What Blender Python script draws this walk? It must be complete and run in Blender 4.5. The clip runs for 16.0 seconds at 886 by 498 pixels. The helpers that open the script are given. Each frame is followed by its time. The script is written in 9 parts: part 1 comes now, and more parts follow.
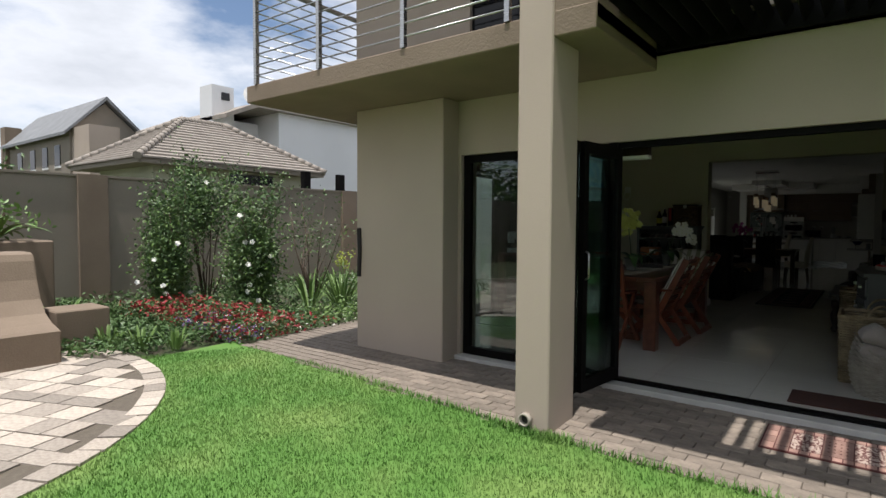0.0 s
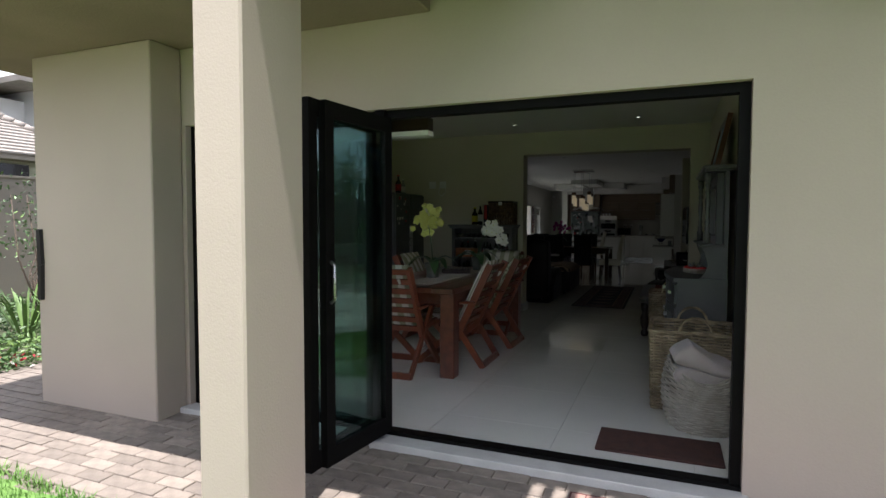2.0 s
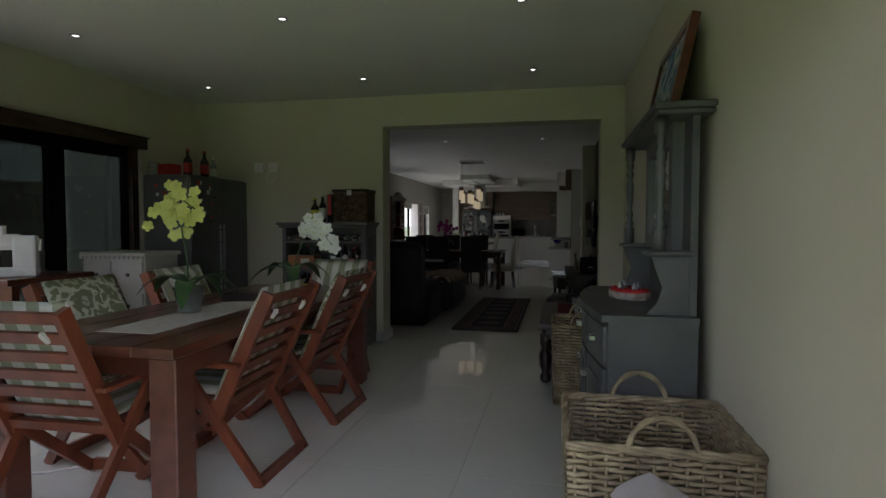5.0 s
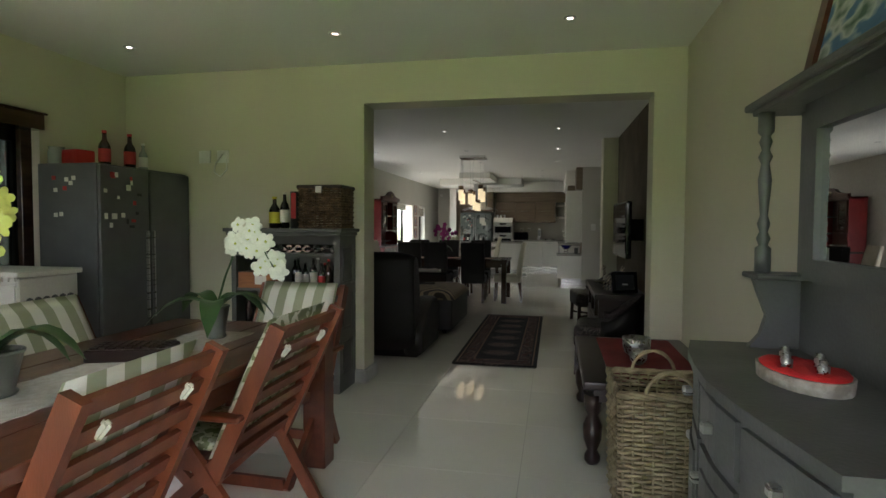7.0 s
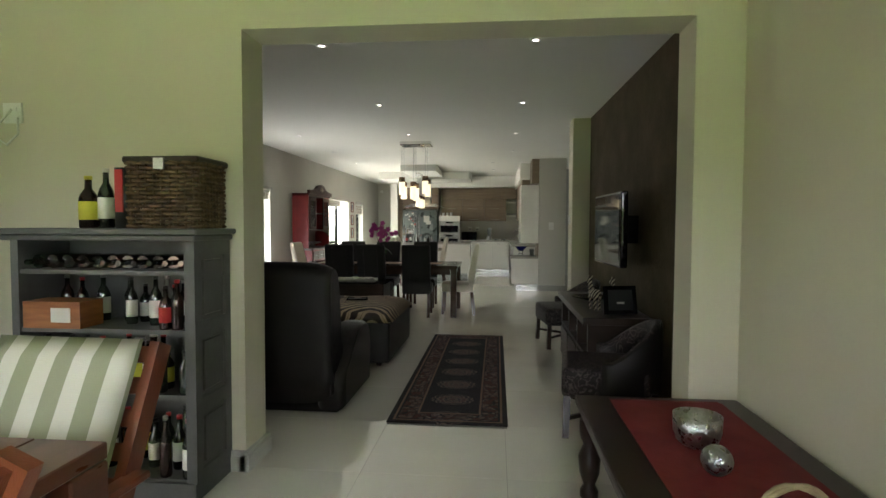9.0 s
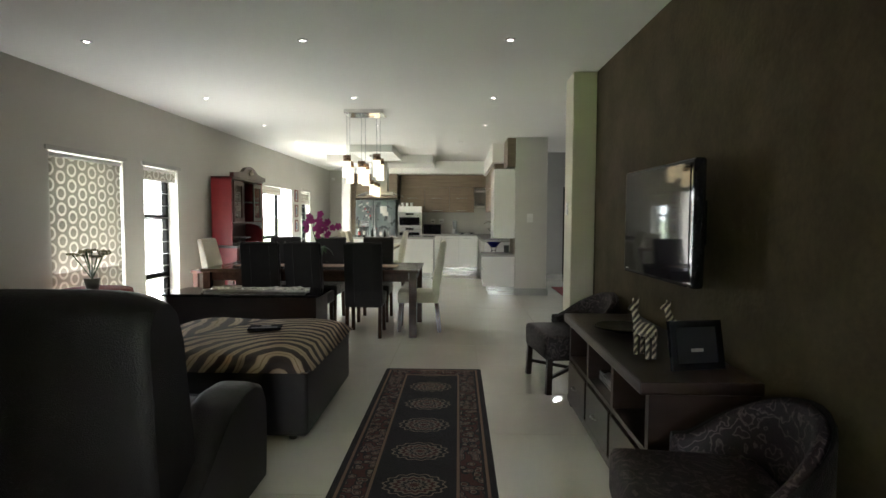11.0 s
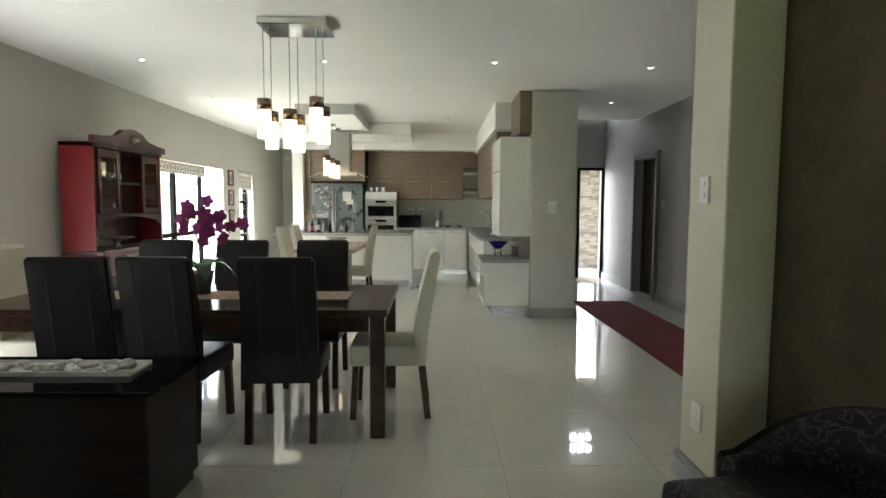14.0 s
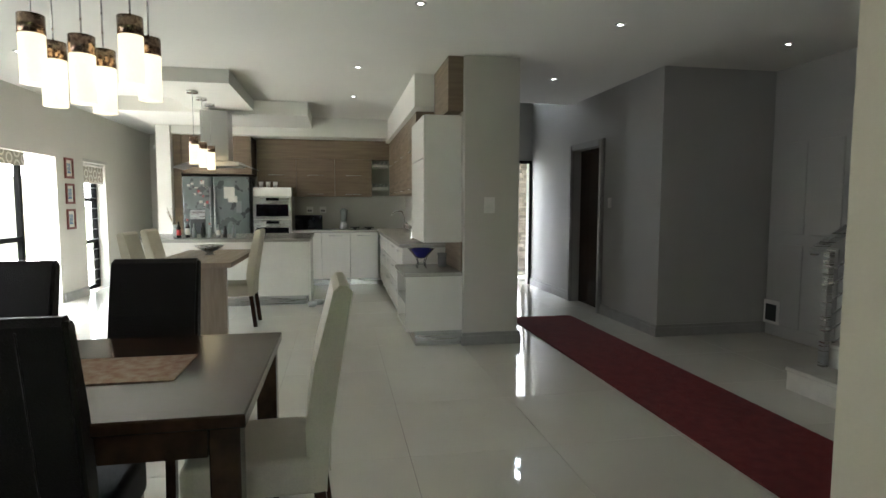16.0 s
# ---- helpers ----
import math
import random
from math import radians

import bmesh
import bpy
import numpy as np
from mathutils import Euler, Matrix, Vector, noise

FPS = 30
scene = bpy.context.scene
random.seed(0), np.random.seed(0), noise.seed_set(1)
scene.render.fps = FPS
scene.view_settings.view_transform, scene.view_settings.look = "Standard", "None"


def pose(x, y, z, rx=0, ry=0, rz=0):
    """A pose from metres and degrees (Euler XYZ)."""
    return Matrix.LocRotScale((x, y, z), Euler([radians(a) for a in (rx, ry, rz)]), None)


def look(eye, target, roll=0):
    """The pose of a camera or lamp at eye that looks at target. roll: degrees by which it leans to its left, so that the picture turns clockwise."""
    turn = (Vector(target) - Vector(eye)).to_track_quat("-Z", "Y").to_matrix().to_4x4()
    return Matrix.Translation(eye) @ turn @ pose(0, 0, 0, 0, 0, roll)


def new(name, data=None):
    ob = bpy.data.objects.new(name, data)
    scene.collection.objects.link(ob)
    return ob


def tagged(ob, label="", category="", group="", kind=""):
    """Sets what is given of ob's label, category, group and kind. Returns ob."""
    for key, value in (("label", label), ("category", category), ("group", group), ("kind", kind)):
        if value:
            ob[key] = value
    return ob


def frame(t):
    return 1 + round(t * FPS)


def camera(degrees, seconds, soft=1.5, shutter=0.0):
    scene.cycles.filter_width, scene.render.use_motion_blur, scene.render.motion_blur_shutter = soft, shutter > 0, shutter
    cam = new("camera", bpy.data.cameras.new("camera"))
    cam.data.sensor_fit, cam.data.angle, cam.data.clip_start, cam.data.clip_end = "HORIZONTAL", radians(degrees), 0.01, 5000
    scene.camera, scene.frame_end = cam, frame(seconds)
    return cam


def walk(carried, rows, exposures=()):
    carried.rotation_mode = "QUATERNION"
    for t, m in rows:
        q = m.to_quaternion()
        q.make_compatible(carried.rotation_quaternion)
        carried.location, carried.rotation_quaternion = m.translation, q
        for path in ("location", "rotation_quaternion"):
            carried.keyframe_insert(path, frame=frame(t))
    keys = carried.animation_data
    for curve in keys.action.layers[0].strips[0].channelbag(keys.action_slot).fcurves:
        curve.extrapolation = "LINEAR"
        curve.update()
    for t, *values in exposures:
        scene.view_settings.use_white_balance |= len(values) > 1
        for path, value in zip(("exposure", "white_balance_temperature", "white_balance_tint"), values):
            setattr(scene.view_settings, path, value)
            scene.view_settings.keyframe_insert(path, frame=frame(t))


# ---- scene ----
cam = camera(77.1, 16.0)
METRES, EYE, TILT, LEAN, TURN = 13.5, 1.36, 0.0, 0.0, 37.5
ROWS = [
    (0.0, 0.0, 0.0, 0.0, 0.01, -2.75, -0.3),
    (0.5, 0.0146, 0.0202, 0.0003, -4.98, -2.78, -0.27),
    (1.0, 0.0303, 0.0443, 0.0005, -8.97, -2.79, -0.23),
    (1.5, 0.0477, 0.07, 0.0004, -12.83, -2.8, -0.2),
    (2.0, 0.0663, 0.0965, -0.0006, -15.51, -2.75, -0.15),
    (2.5, 0.084, 0.1211, -0.0021, -18.46, -2.68, -0.19),
    (3.0, 0.1026, 0.1449, -0.004, -21.28, -2.63, -0.04),
    (3.5, 0.1207, 0.1694, -0.0043, -23.33, -2.62, 0.02),
    (4.0, 0.1386, 0.1938, -0.0051, -24.87, -2.56, 0.03),
    (4.5, 0.1541, 0.2194, -0.0052, -25.5, -2.54, 0.02),
    (7.0, 0.2111, 0.3413, -0.001, -26.2, -2.4, -0.29),
    (7.5, 0.223, 0.3669, -0.0012, -26.69, -2.38, -0.29),
    (8.0, 0.2378, 0.3936, -0.0014, -27.71, -2.38, -0.3),
    (8.5, 0.2537, 0.4199, -0.0017, -29.92, -2.41, -0.19),
    (9.0, 0.2712, 0.4478, -0.0014, -32.0, -2.46, -0.22),
    (9.5, 0.2897, 0.4764, -0.0009, -33.35, -2.51, -0.17),
    (10.0, 0.3102, 0.505, -0.0021, -34.53, -2.65, -0.22),
    (12.5, 0.4119, 0.6578, -0.0017, -36.78, -4.21, -0.21),
    (13.0, 0.4338, 0.6881, -0.0017, -37.21, -4.35, -0.23),
    (13.5, 0.4543, 0.7176, -0.001, -37.68, -4.43, -0.29),
    (14.0, 0.4735, 0.7467, -0.0012, -38.37, -4.46, -0.26),
    (14.5, 0.4904, 0.7737, -0.0008, -39.03, -4.49, -0.3),
    (15.0, 0.5069, 0.7972, -0.0018, -40.75, -4.51, -0.32),
    (15.5, 0.5248, 0.8176, -0.0017, -43.42, -4.63, -0.24),
    (16.0, 0.5421, 0.8365, -0.0018, -48.13, -4.58, -0.14),
]
EXPOSURES = [(0.0, 0.27, 6300, 12), (1.0, 0.72, 6300, 13), (2.0, 1.36, 6000, 16), (3.0, 1.85, 5750, 18), (4.0, 2.25, 5650, 19), (4.5, 2.15, 5800, 20), (7.0, 3.8, 6450, 14), (8.0, 4.25, 6500, 13), (9.0, 4.75, 6550, 11), (10.0, 5.2, 6450, 11), (12.5, 5.22, 6350, 12), (14.5, 5.05, 6300, 11), (16.0, 4.8, 6250, 11)]
walk(cam, [(t, pose(0, 0, EYE, TILT, LEAN, TURN) @ pose(METRES * x, METRES * y, METRES * z, 90 + pitch, roll, yaw)) for t, x, y, z, yaw, pitch, roll in ROWS], EXPOSURES)

# ---------- world and sun ----------
SUN_DIR = Vector((-0.13, 0.67, -2.79)).normalized()
world = bpy.data.worlds.new("world")
scene.world = world
world.use_nodes = True
wn, wl = world.node_tree.nodes, world.node_tree.links
wbg = wn["Background"]
sky = wn.new("ShaderNodeTexSky")
sky.sky_type, sky.sun_disc = "NISHITA", False
sky.sun_elevation, sky.sun_rotation = math.asin(-SUN_DIR.z), radians(190)
wtc = wn.new("ShaderNodeTexCoord")
wmap = wn.new("ShaderNodeMapping")
wmap.inputs["Scale"].default_value = (1.0, 1.0, 2.6)
wnoise = wn.new("ShaderNodeTexNoise")
wnoise.inputs["Scale"].default_value, wnoise.inputs["Detail"].default_value, wnoise.inputs["Roughness"].default_value = 2.3, 8, 0.58
wramp = wn.new("ShaderNodeValToRGB")
wramp.color_ramp.elements[0].position, wramp.color_ramp.elements[1].position = 0.36, 0.54
cloud_tone = wn.new("ShaderNodeValToRGB")
cloud_tone.color_ramp.elements[0].color, cloud_tone.color_ramp.elements[1].color = (8.2, 8.4, 8.7, 1), (5.2, 5.5, 5.9, 1)
cloud_tone.color_ramp.elements[0].position, cloud_tone.color_ramp.elements[1].position = 0.5, 0.75
wmix = wn.new("ShaderNodeMix")
wmix.data_type = "RGBA"
wl.new(wtc.outputs["Generated"], wmap.inputs["Vector"])
wl.new(wmap.outputs["Vector"], wnoise.inputs["Vector"])
wl.new(wnoise.outputs["Fac"], wramp.inputs["Fac"])
wl.new(wnoise.outputs["Fac"], cloud_tone.inputs["Fac"])
wl.new(wramp.outputs["Color"], wmix.inputs["Factor"])
wl.new(sky.outputs["Color"], wmix.inputs["A"])
wl.new(cloud_tone.outputs["Color"], wmix.inputs["B"])
wl.new(wmix.outputs["Result"], wbg.inputs["Color"])
wbg.inputs["Strength"].default_value = 0.10

sun = new("sun", bpy.data.lights.new("sun", "SUN"))
sun.data.energy, sun.data.angle, sun.data.color = 4.6, radians(0.6), (1.0, 0.95, 0.88)
sun.matrix_world = look((0, 0, 12), Vector((0, 0, 12)) + SUN_DIR)


# ---------- materials ----------
def mat(name, c1, c2=None, rough=0.5, metal=0.0, scale=6.0, bump=0.08, fine=120.0, spec=0.5, coat=0.0, rnd=0.0, stretch=(1, 1, 1), contrast=(0.35, 0.65), sheen=0.0, emit=0.0, trans=0.0, speck=0.12):
    m = bpy.data.materials.new(name)
    m.use_nodes = True
    n, l = m.node_tree.nodes, m.node_tree.links
    b = n["Principled BSDF"]
    c2 = c2 or tuple(min(1, v * 0.86) for v in c1)
    tc = n.new("ShaderNodeTexCoord")
    mp = n.new("ShaderNodeMapping")
    mp.inputs["Scale"].default_value = stretch
    l.new(tc.outputs["Object"], mp.inputs["Vector"])
    big = n.new("ShaderNodeTexNoise")
    big.inputs["Scale"].default_value, big.inputs["Detail"].default_value = scale, 6
    small = n.new("ShaderNodeTexNoise")
    small.inputs["Scale"].default_value, small.inputs["Detail"].default_value = fine, 3
    l.new(mp.outputs["Vector"], big.inputs["Vector"])
    l.new(mp.outputs["Vector"], small.inputs["Vector"])
    ramp = n.new("ShaderNodeValToRGB")
    ramp.color_ramp.elements[0].position, ramp.color_ramp.elements[1].position = contrast
    ramp.color_ramp.elements[0].color, ramp.color_ramp.elements[1].color = (*c1, 1), (*c2, 1)
    l.new(big.outputs["Fac"], ramp.inputs["Fac"])
    hsv = n.new("ShaderNodeHueSaturation")
    l.new(ramp.outputs["Color"], hsv.inputs["Color"])
    grain = n.new("ShaderNodeMapRange")
    grain.inputs["To Min"].default_value, grain.inputs["To Max"].default_value = 1 - speck, 1 + speck
    l.new(small.outputs["Fac"], grain.inputs["Value"])
    if rnd:
        info = n.new("ShaderNodeObjectInfo")
        spread = n.new("ShaderNodeMapRange")
        spread.inputs["To Min"].default_value, spread.inputs["To Max"].default_value = 1 - rnd, 1 + rnd
        l.new(info.outputs["Random"], spread.inputs["Value"])
        times = n.new("ShaderNodeMath")
        times.operation = "MULTIPLY"
        l.new(grain.outputs["Result"], times.inputs[0])
        l.new(spread.outputs["Result"], times.inputs[1])
        l.new(times.outputs[0], hsv.inputs["Value"])
    else:
        l.new(grain.outputs["Result"], hsv.inputs["Value"])
    l.new(hsv.outputs["Color"], b.inputs["Base Color"])
    rr = n.new("ShaderNodeMapRange")
    rr.inputs["To Min"].default_value, rr.inputs["To Max"].default_value = max(0.0, rough * 0.85), min(1.0, rough * 1.15)
    l.new(big.outputs["Fac"], rr.inputs["Value"])
    l.new(rr.outputs["Result"], b.inputs["Roughness"])
    b.inputs["Metallic"].default_value = metal
    b.inputs["Specular IOR Level"].default_value = spec
    b.inputs["Coat Weight"].default_value = coat
    b.inputs["Coat Roughness"].default_value = 0.1
    b.inputs["Sheen Weight"].default_value = sheen
    b.inputs["Transmission Weight"].default_value = trans
    if emit:
        b.inputs["Emission Color"].default_value = (*c1, 1)
        b.inputs["Emission Strength"].default_value = emit
    if bump:
        bp = n.new("ShaderNodeBump")
        bp.inputs["Strength"].default_value, bp.inputs["Distance"].default_value = bump, 0.01
        l.new(small.outputs["Fac"], bp.inputs["Height"])
        l.new(bp.outputs["Normal"], b.inputs["Normal"])
    return m


def recolour(m, make):
    """Feed a procedural pattern, built by make(nodes, links) -> colour socket, into the base colour."""
    n, l = m.node_tree.nodes, m.node_tree.links
    l.new(make(n, l), n["Principled BSDF"].inputs["Base Color"])
    return m


def ramp_node(n, stops, step=True):
    r = n.new("ShaderNodeValToRGB")
    r.color_ramp.interpolation = "CONSTANT" if step else "LINEAR"
    e = r.color_ramp.elements
    while len(e) < len(stops):
        e.new(0.5)
    for k, (p, c) in zip(e, stops):
        k.position, k.color = p, (*c, 1)
    return r


def object_axis(n, l, axis):
    tc = n.new("ShaderNodeTexCoord")
    sp = n.new("ShaderNodeSeparateXYZ")
    l.new(tc.outputs["Object"], sp.inputs[0])
    return sp.outputs[axis]


def math_node(n, l, op, a, b=None):
    k = n.new("ShaderNodeMath")
    k.operation = op
    for s, v in zip(k.inputs, (a, b)):
        if v is None:
            continue
        if hasattr(v, "is_linked"):
            l.new(v, s)
        else:
            s.default_value = v
    return k.outputs[0]


def glass(name, tint=(0.93, 0.97, 0.95), rough=0.0, base=0.03):
    m = bpy.data.materials.new(name)
    m.use_nodes = True
    n, l = m.node_tree.nodes, m.node_tree.links
    n.remove(n["Principled BSDF"])
    tr, gl, mx, lw = n.new("ShaderNodeBsdfTransparent"), n.new("ShaderNodeBsdfGlossy"), n.new("ShaderNodeMixShader"), n.new("ShaderNodeLayerWeight")
    tr.inputs["Color"].default_value = (*tint, 1)
    gl.inputs["Roughness"].default_value = rough
    lw.inputs["Blend"].default_value = 0.5
    power = math_node(n, l, "POWER", lw.outputs["Facing"], 4.0)
    scaled = math_node(n, l, "MULTIPLY", power, 0.75)
    l.new(math_node(n, l, "ADD", scaled, base), mx.inputs[0])
    l.new(tr.outputs[0], mx.inputs[1])
    l.new(gl.outputs[0], mx.inputs[2])
    l.new(mx.outputs[0], n["Material Output"].inputs["Surface"])
    return m


PLASTER = mat("taupe_plaster", (0.415, 0.342, 0.278), (0.388, 0.32, 0.26), rough=0.9, scale=0.9, bump=0.10, fine=90, speck=0.03)
PLASTER_DARK = mat("brown_plaster", (0.21, 0.16, 0.115), (0.185, 0.14, 0.10), rough=0.9, scale=2, bump=0.35, fine=60)
PLASTER_WALL = mat("garden_wall_plaster", (0.25, 0.215, 0.17), (0.22, 0.19, 0.15), rough=0.92, scale=1.2, bump=0.35, fine=50)
SAGE = mat("sage_paint", (0.565, 0.525, 0.405), (0.54, 0.50, 0.385), rough=0.75, scale=1.2, bump=0.06, fine=90, speck=0.025)
GREIGE = mat("warm_grey_paint", (0.52, 0.50, 0.45), (0.50, 0.48, 0.43), rough=0.75, scale=1.2, bump=0.06, fine=90, speck=0.025)
HALL_GREY = mat("hall_grey_paint", (0.42, 0.415, 0.40), (0.40, 0.395, 0.38), rough=0.75, scale=1.2, bump=0.06, fine=90, speck=0.025)
BROWN_WALL = mat("brown_feature_paint", (0.080, 0.062, 0.034), (0.060, 0.046, 0.025), rough=0.8, spec=0.15, scale=3.5, bump=0.35, fine=30, speck=0.2)
CEIL = mat("ceiling_paint", (0.72, 0.705, 0.655), (0.70, 0.685, 0.635), rough=0.85, scale=1.0, bump=0.04, fine=90, speck=0.015)
TILE = mat("porcelain_tile", (0.70, 0.675, 0.60), (0.665, 0.64, 0.57), rough=0.02, scale=2.2, bump=0.0, fine=600, spec=1.0, coat=0.35, rnd=0.03)
GROUT = mat("tile_grout", (0.36, 0.34, 0.295), rough=0.9, fine=200)
SKIRT = mat("skirting_paint", (0.44, 0.43, 0.39), rough=0.5, bump=0.04)
SKIRT_DARK = mat("grey_skirting_paint", (0.33, 0.325, 0.31), rough=0.5, bump=0.04)
DARK_ALU = mat("dark_aluminium", (0.005, 0.0045, 0.0044), (0.007, 0.0065, 0.006), rough=0.5, metal=0.0, bump=0.04, spec=0.05)
GLASS = glass("window_glass")
DARK_WOOD = mat("dark_stained_wood", (0.045, 0.024, 0.016), (0.028, 0.015, 0.010), rough=0.15, scale=3, stretch=(6, 1, 6), bump=0.03, fine=90, coat=0.06, spec=0.28)
RED_WOOD = mat("red_meranti_wood", (0.19, 0.050, 0.020), (0.11, 0.028, 0.012), rough=0.42, scale=3, stretch=(3, 3, 0.6), bump=0.12, fine=80)
TABLE_WOOD = mat("mahogany_table_wood", (0.12, 0.035, 0.018), (0.075, 0.022, 0.012), rough=0.30, scale=2.5, stretch=(6, 0.6, 6), bump=0.08, fine=70, coat=0.25)
BLACK_LEATHER = mat("black_leather", (0.009, 0.0075, 0.007), (0.012, 0.010, 0.009), spec=0.18, rough=0.42, scale=5, bump=0.35, fine=180)
CREAM_LEATHER = mat("cream_leather", (0.60, 0.56, 0.45), (0.54, 0.50, 0.40), rough=0.5, scale=4, bump=0.25, fine=160)
GREY_PAINT = mat("grey_chalk_paint", (0.094, 0.094, 0.089), (0.072, 0.073, 0.069), rough=0.45, scale=4, bump=0.15, fine=70)
WHITE_LACQ = mat("white_lacquer", (0.74, 0.72, 0.67), (0.72, 0.70, 0.65), rough=0.25, bump=0.0)
STONE_TOP = mat("pale_stone_worktop", (0.42, 0.40, 0.36), (0.34, 0.32, 0.29), rough=0.2, scale=60, bump=0.0)
OAK_VENEER = mat("brown_oak_veneer", (0.20, 0.145, 0.095), (0.15, 0.105, 0.07), rough=0.5, scale=3, stretch=(0.7, 0.7, 9), bump=0.1, fine=60)
STEEL = mat("brushed_steel", (0.48, 0.48, 0.47), (0.40, 0.40, 0.39), rough=0.28, metal=1.0, scale=2, stretch=(1, 1, 40), bump=0.02)
CHROME = mat("chrome", (0.75, 0.74, 0.72), rough=0.08, metal=1.0, bump=0.0)
BLACK_PL = mat("black_plastic", (0.015, 0.015, 0.016), rough=0.35, bump=0.02)
BLACK_GLOSS = mat("black_gloss_screen", (0.006, 0.006, 0.008), (0.008, 0.008, 0.01), rough=0.05, spec=0.28, bump=0.0)
WHITE_PL = mat("white_plastic", (0.75, 0.74, 0.70), rough=0.4, bump=0.02)
WIN_LAMPS = ((-4.86, 14.63, 1.0, 1.0, 1.7, 1.7), (-4.94, 16.03, 1.0, 0.80, 1.85, 1.2), (-4.94, 20.38, 0.98, 2.4, 1.9, 0.9), (-4.94, 22.81, 0.98, 0.76, 1.9, 0.5))
GLASS_MIRROR = glass("folding_door_glass", (0.74, 0.86, 0.84), base=0.05)
GLASS_DOOR = glass("door_glass", (0.50, 0.58, 0.56), base=0.12)
GLASS_DARK = glass("tinted_glass", (0.11, 0.125, 0.115), base=0.05)


# ---------- builders ----------
def box(bm, x0, x1, y0, y1, z0, z1, bev=0.0, seg=1):
    v = [bm.verts.new(p) for p in ((x0, y0, z0), (x1, y0, z0), (x1, y1, z0), (x0, y1, z0), (x0, y0, z1), (x1, y0, z1), (x1, y1, z1), (x0, y1, z1))]
    f = [bm.faces.new([v[i] for i in q]) for q in ((3, 2, 1, 0), (4, 5, 6, 7), (0, 1, 5, 4), (1, 2, 6, 5), (2, 3, 7, 6), (3, 0, 4, 7))]
    if bev:
        edges = {e for k in f for e in k.edges}
        bmesh.ops.bevel(bm, geom=list(edges), offset=bev, segments=seg, affect="EDGES", profile=0.6)
    return v


def beam(bm, a, b, w, t, up=(0, 0, 1)):
    """A rectangular bar from a to b, w wide across, t thick along up."""
    a, b, up = Vector(a), Vector(b), Vector(up)
    d = (b - a).normalized()
    s = d.cross(up).normalized() * w / 2
    u = s.cross(d).normalized() * t / 2
    r = [bm.verts.new(p + i * s + j * u) for p in (a, b) for i, j in ((-1, -1), (1, -1), (1, 1), (-1, 1))]
    for q in ((3, 2, 1, 0), (4, 5, 6, 7), (0, 1, 5, 4), (1, 2, 6, 5), (2, 3, 7, 6), (3, 0, 4, 7)):
        bm.faces.new([r[i] for i in q])


def tube(bm, pts, r, n=8, caps=True):
    """A round tube along pts; r is one radius or one for each point."""
    pts = [Vector(p) for p in pts]
    rs = r if isinstance(r, (list, tuple)) else [r] * len(pts)
    rings, side = [], None
    for i, p in enumerate(pts):
        d = (pts[min(i + 1, len(pts) - 1)] - pts[max(i - 1, 0)]).normalized()
        if side is None:
            side = d.orthogonal().normalized()
        side = (side - d * side.dot(d)).normalized()
        up = d.cross(side)
        rings.append([bm.verts.new(p + rs[i] * (math.cos(2 * math.pi * k / n) * side + math.sin(2 * math.pi * k / n) * up)) for k in range(n)])
    for a, b in zip(rings, rings[1:]):
        for k in range(n):
            f = bm.faces.new((a[k], a[(k + 1) % n], b[(k + 1) % n], b[k]))
            f.smooth = True
    if caps:
        bm.faces.new(rings[0][::-1])
        bm.faces.new(rings[-1])


def lathe(bm, profile, at=(0, 0, 0), n=20, sx=1.0, sy=1.0):
    """Turn a profile of (radius, height) about a vertical axis."""
    x, y, z = at
    rings = [[bm.verts.new((x + sx * max(r, 1e-4) * math.cos(2 * math.pi * k / n), y + sy * max(r, 1e-4) * math.sin(2 * math.pi * k / n), z + h)) for k in range(n)] for r, h in profile]
    for a, b in zip(rings, rings[1:]):
        for k in range(n):
            f = bm.faces.new((a[k], a[(k + 1) % n], b[(k + 1) % n], b[k]))
            f.smooth = True
    bm.faces.new(rings[0][::-1])
    bm.faces.new(rings[-1])


def extrude_profile(bm, pts, a, b, axis="x"):
    """A solid with the outline pts, drawn in the two other axes, from a to b along axis."""
    put = {"x": lambda t, p: (t, p[0], p[1]), "y": lambda t, p: (p[0], t, p[1]), "z": lambda t, p: (p[0], p[1], t)}[axis]
    n = len(pts)
    ra, rb = [bm.verts.new(put(a, p)) for p in pts], [bm.verts.new(put(b, p)) for p in pts]
    bm.faces.new(ra[::-1])
    bm.faces.new(rb)
    for i in range(n):
        bm.faces.new((ra[i], ra[(i + 1) % n], rb[(i + 1) % n], rb[i]))
    bmesh.ops.recalc_face_normals(bm, faces=bm.faces)


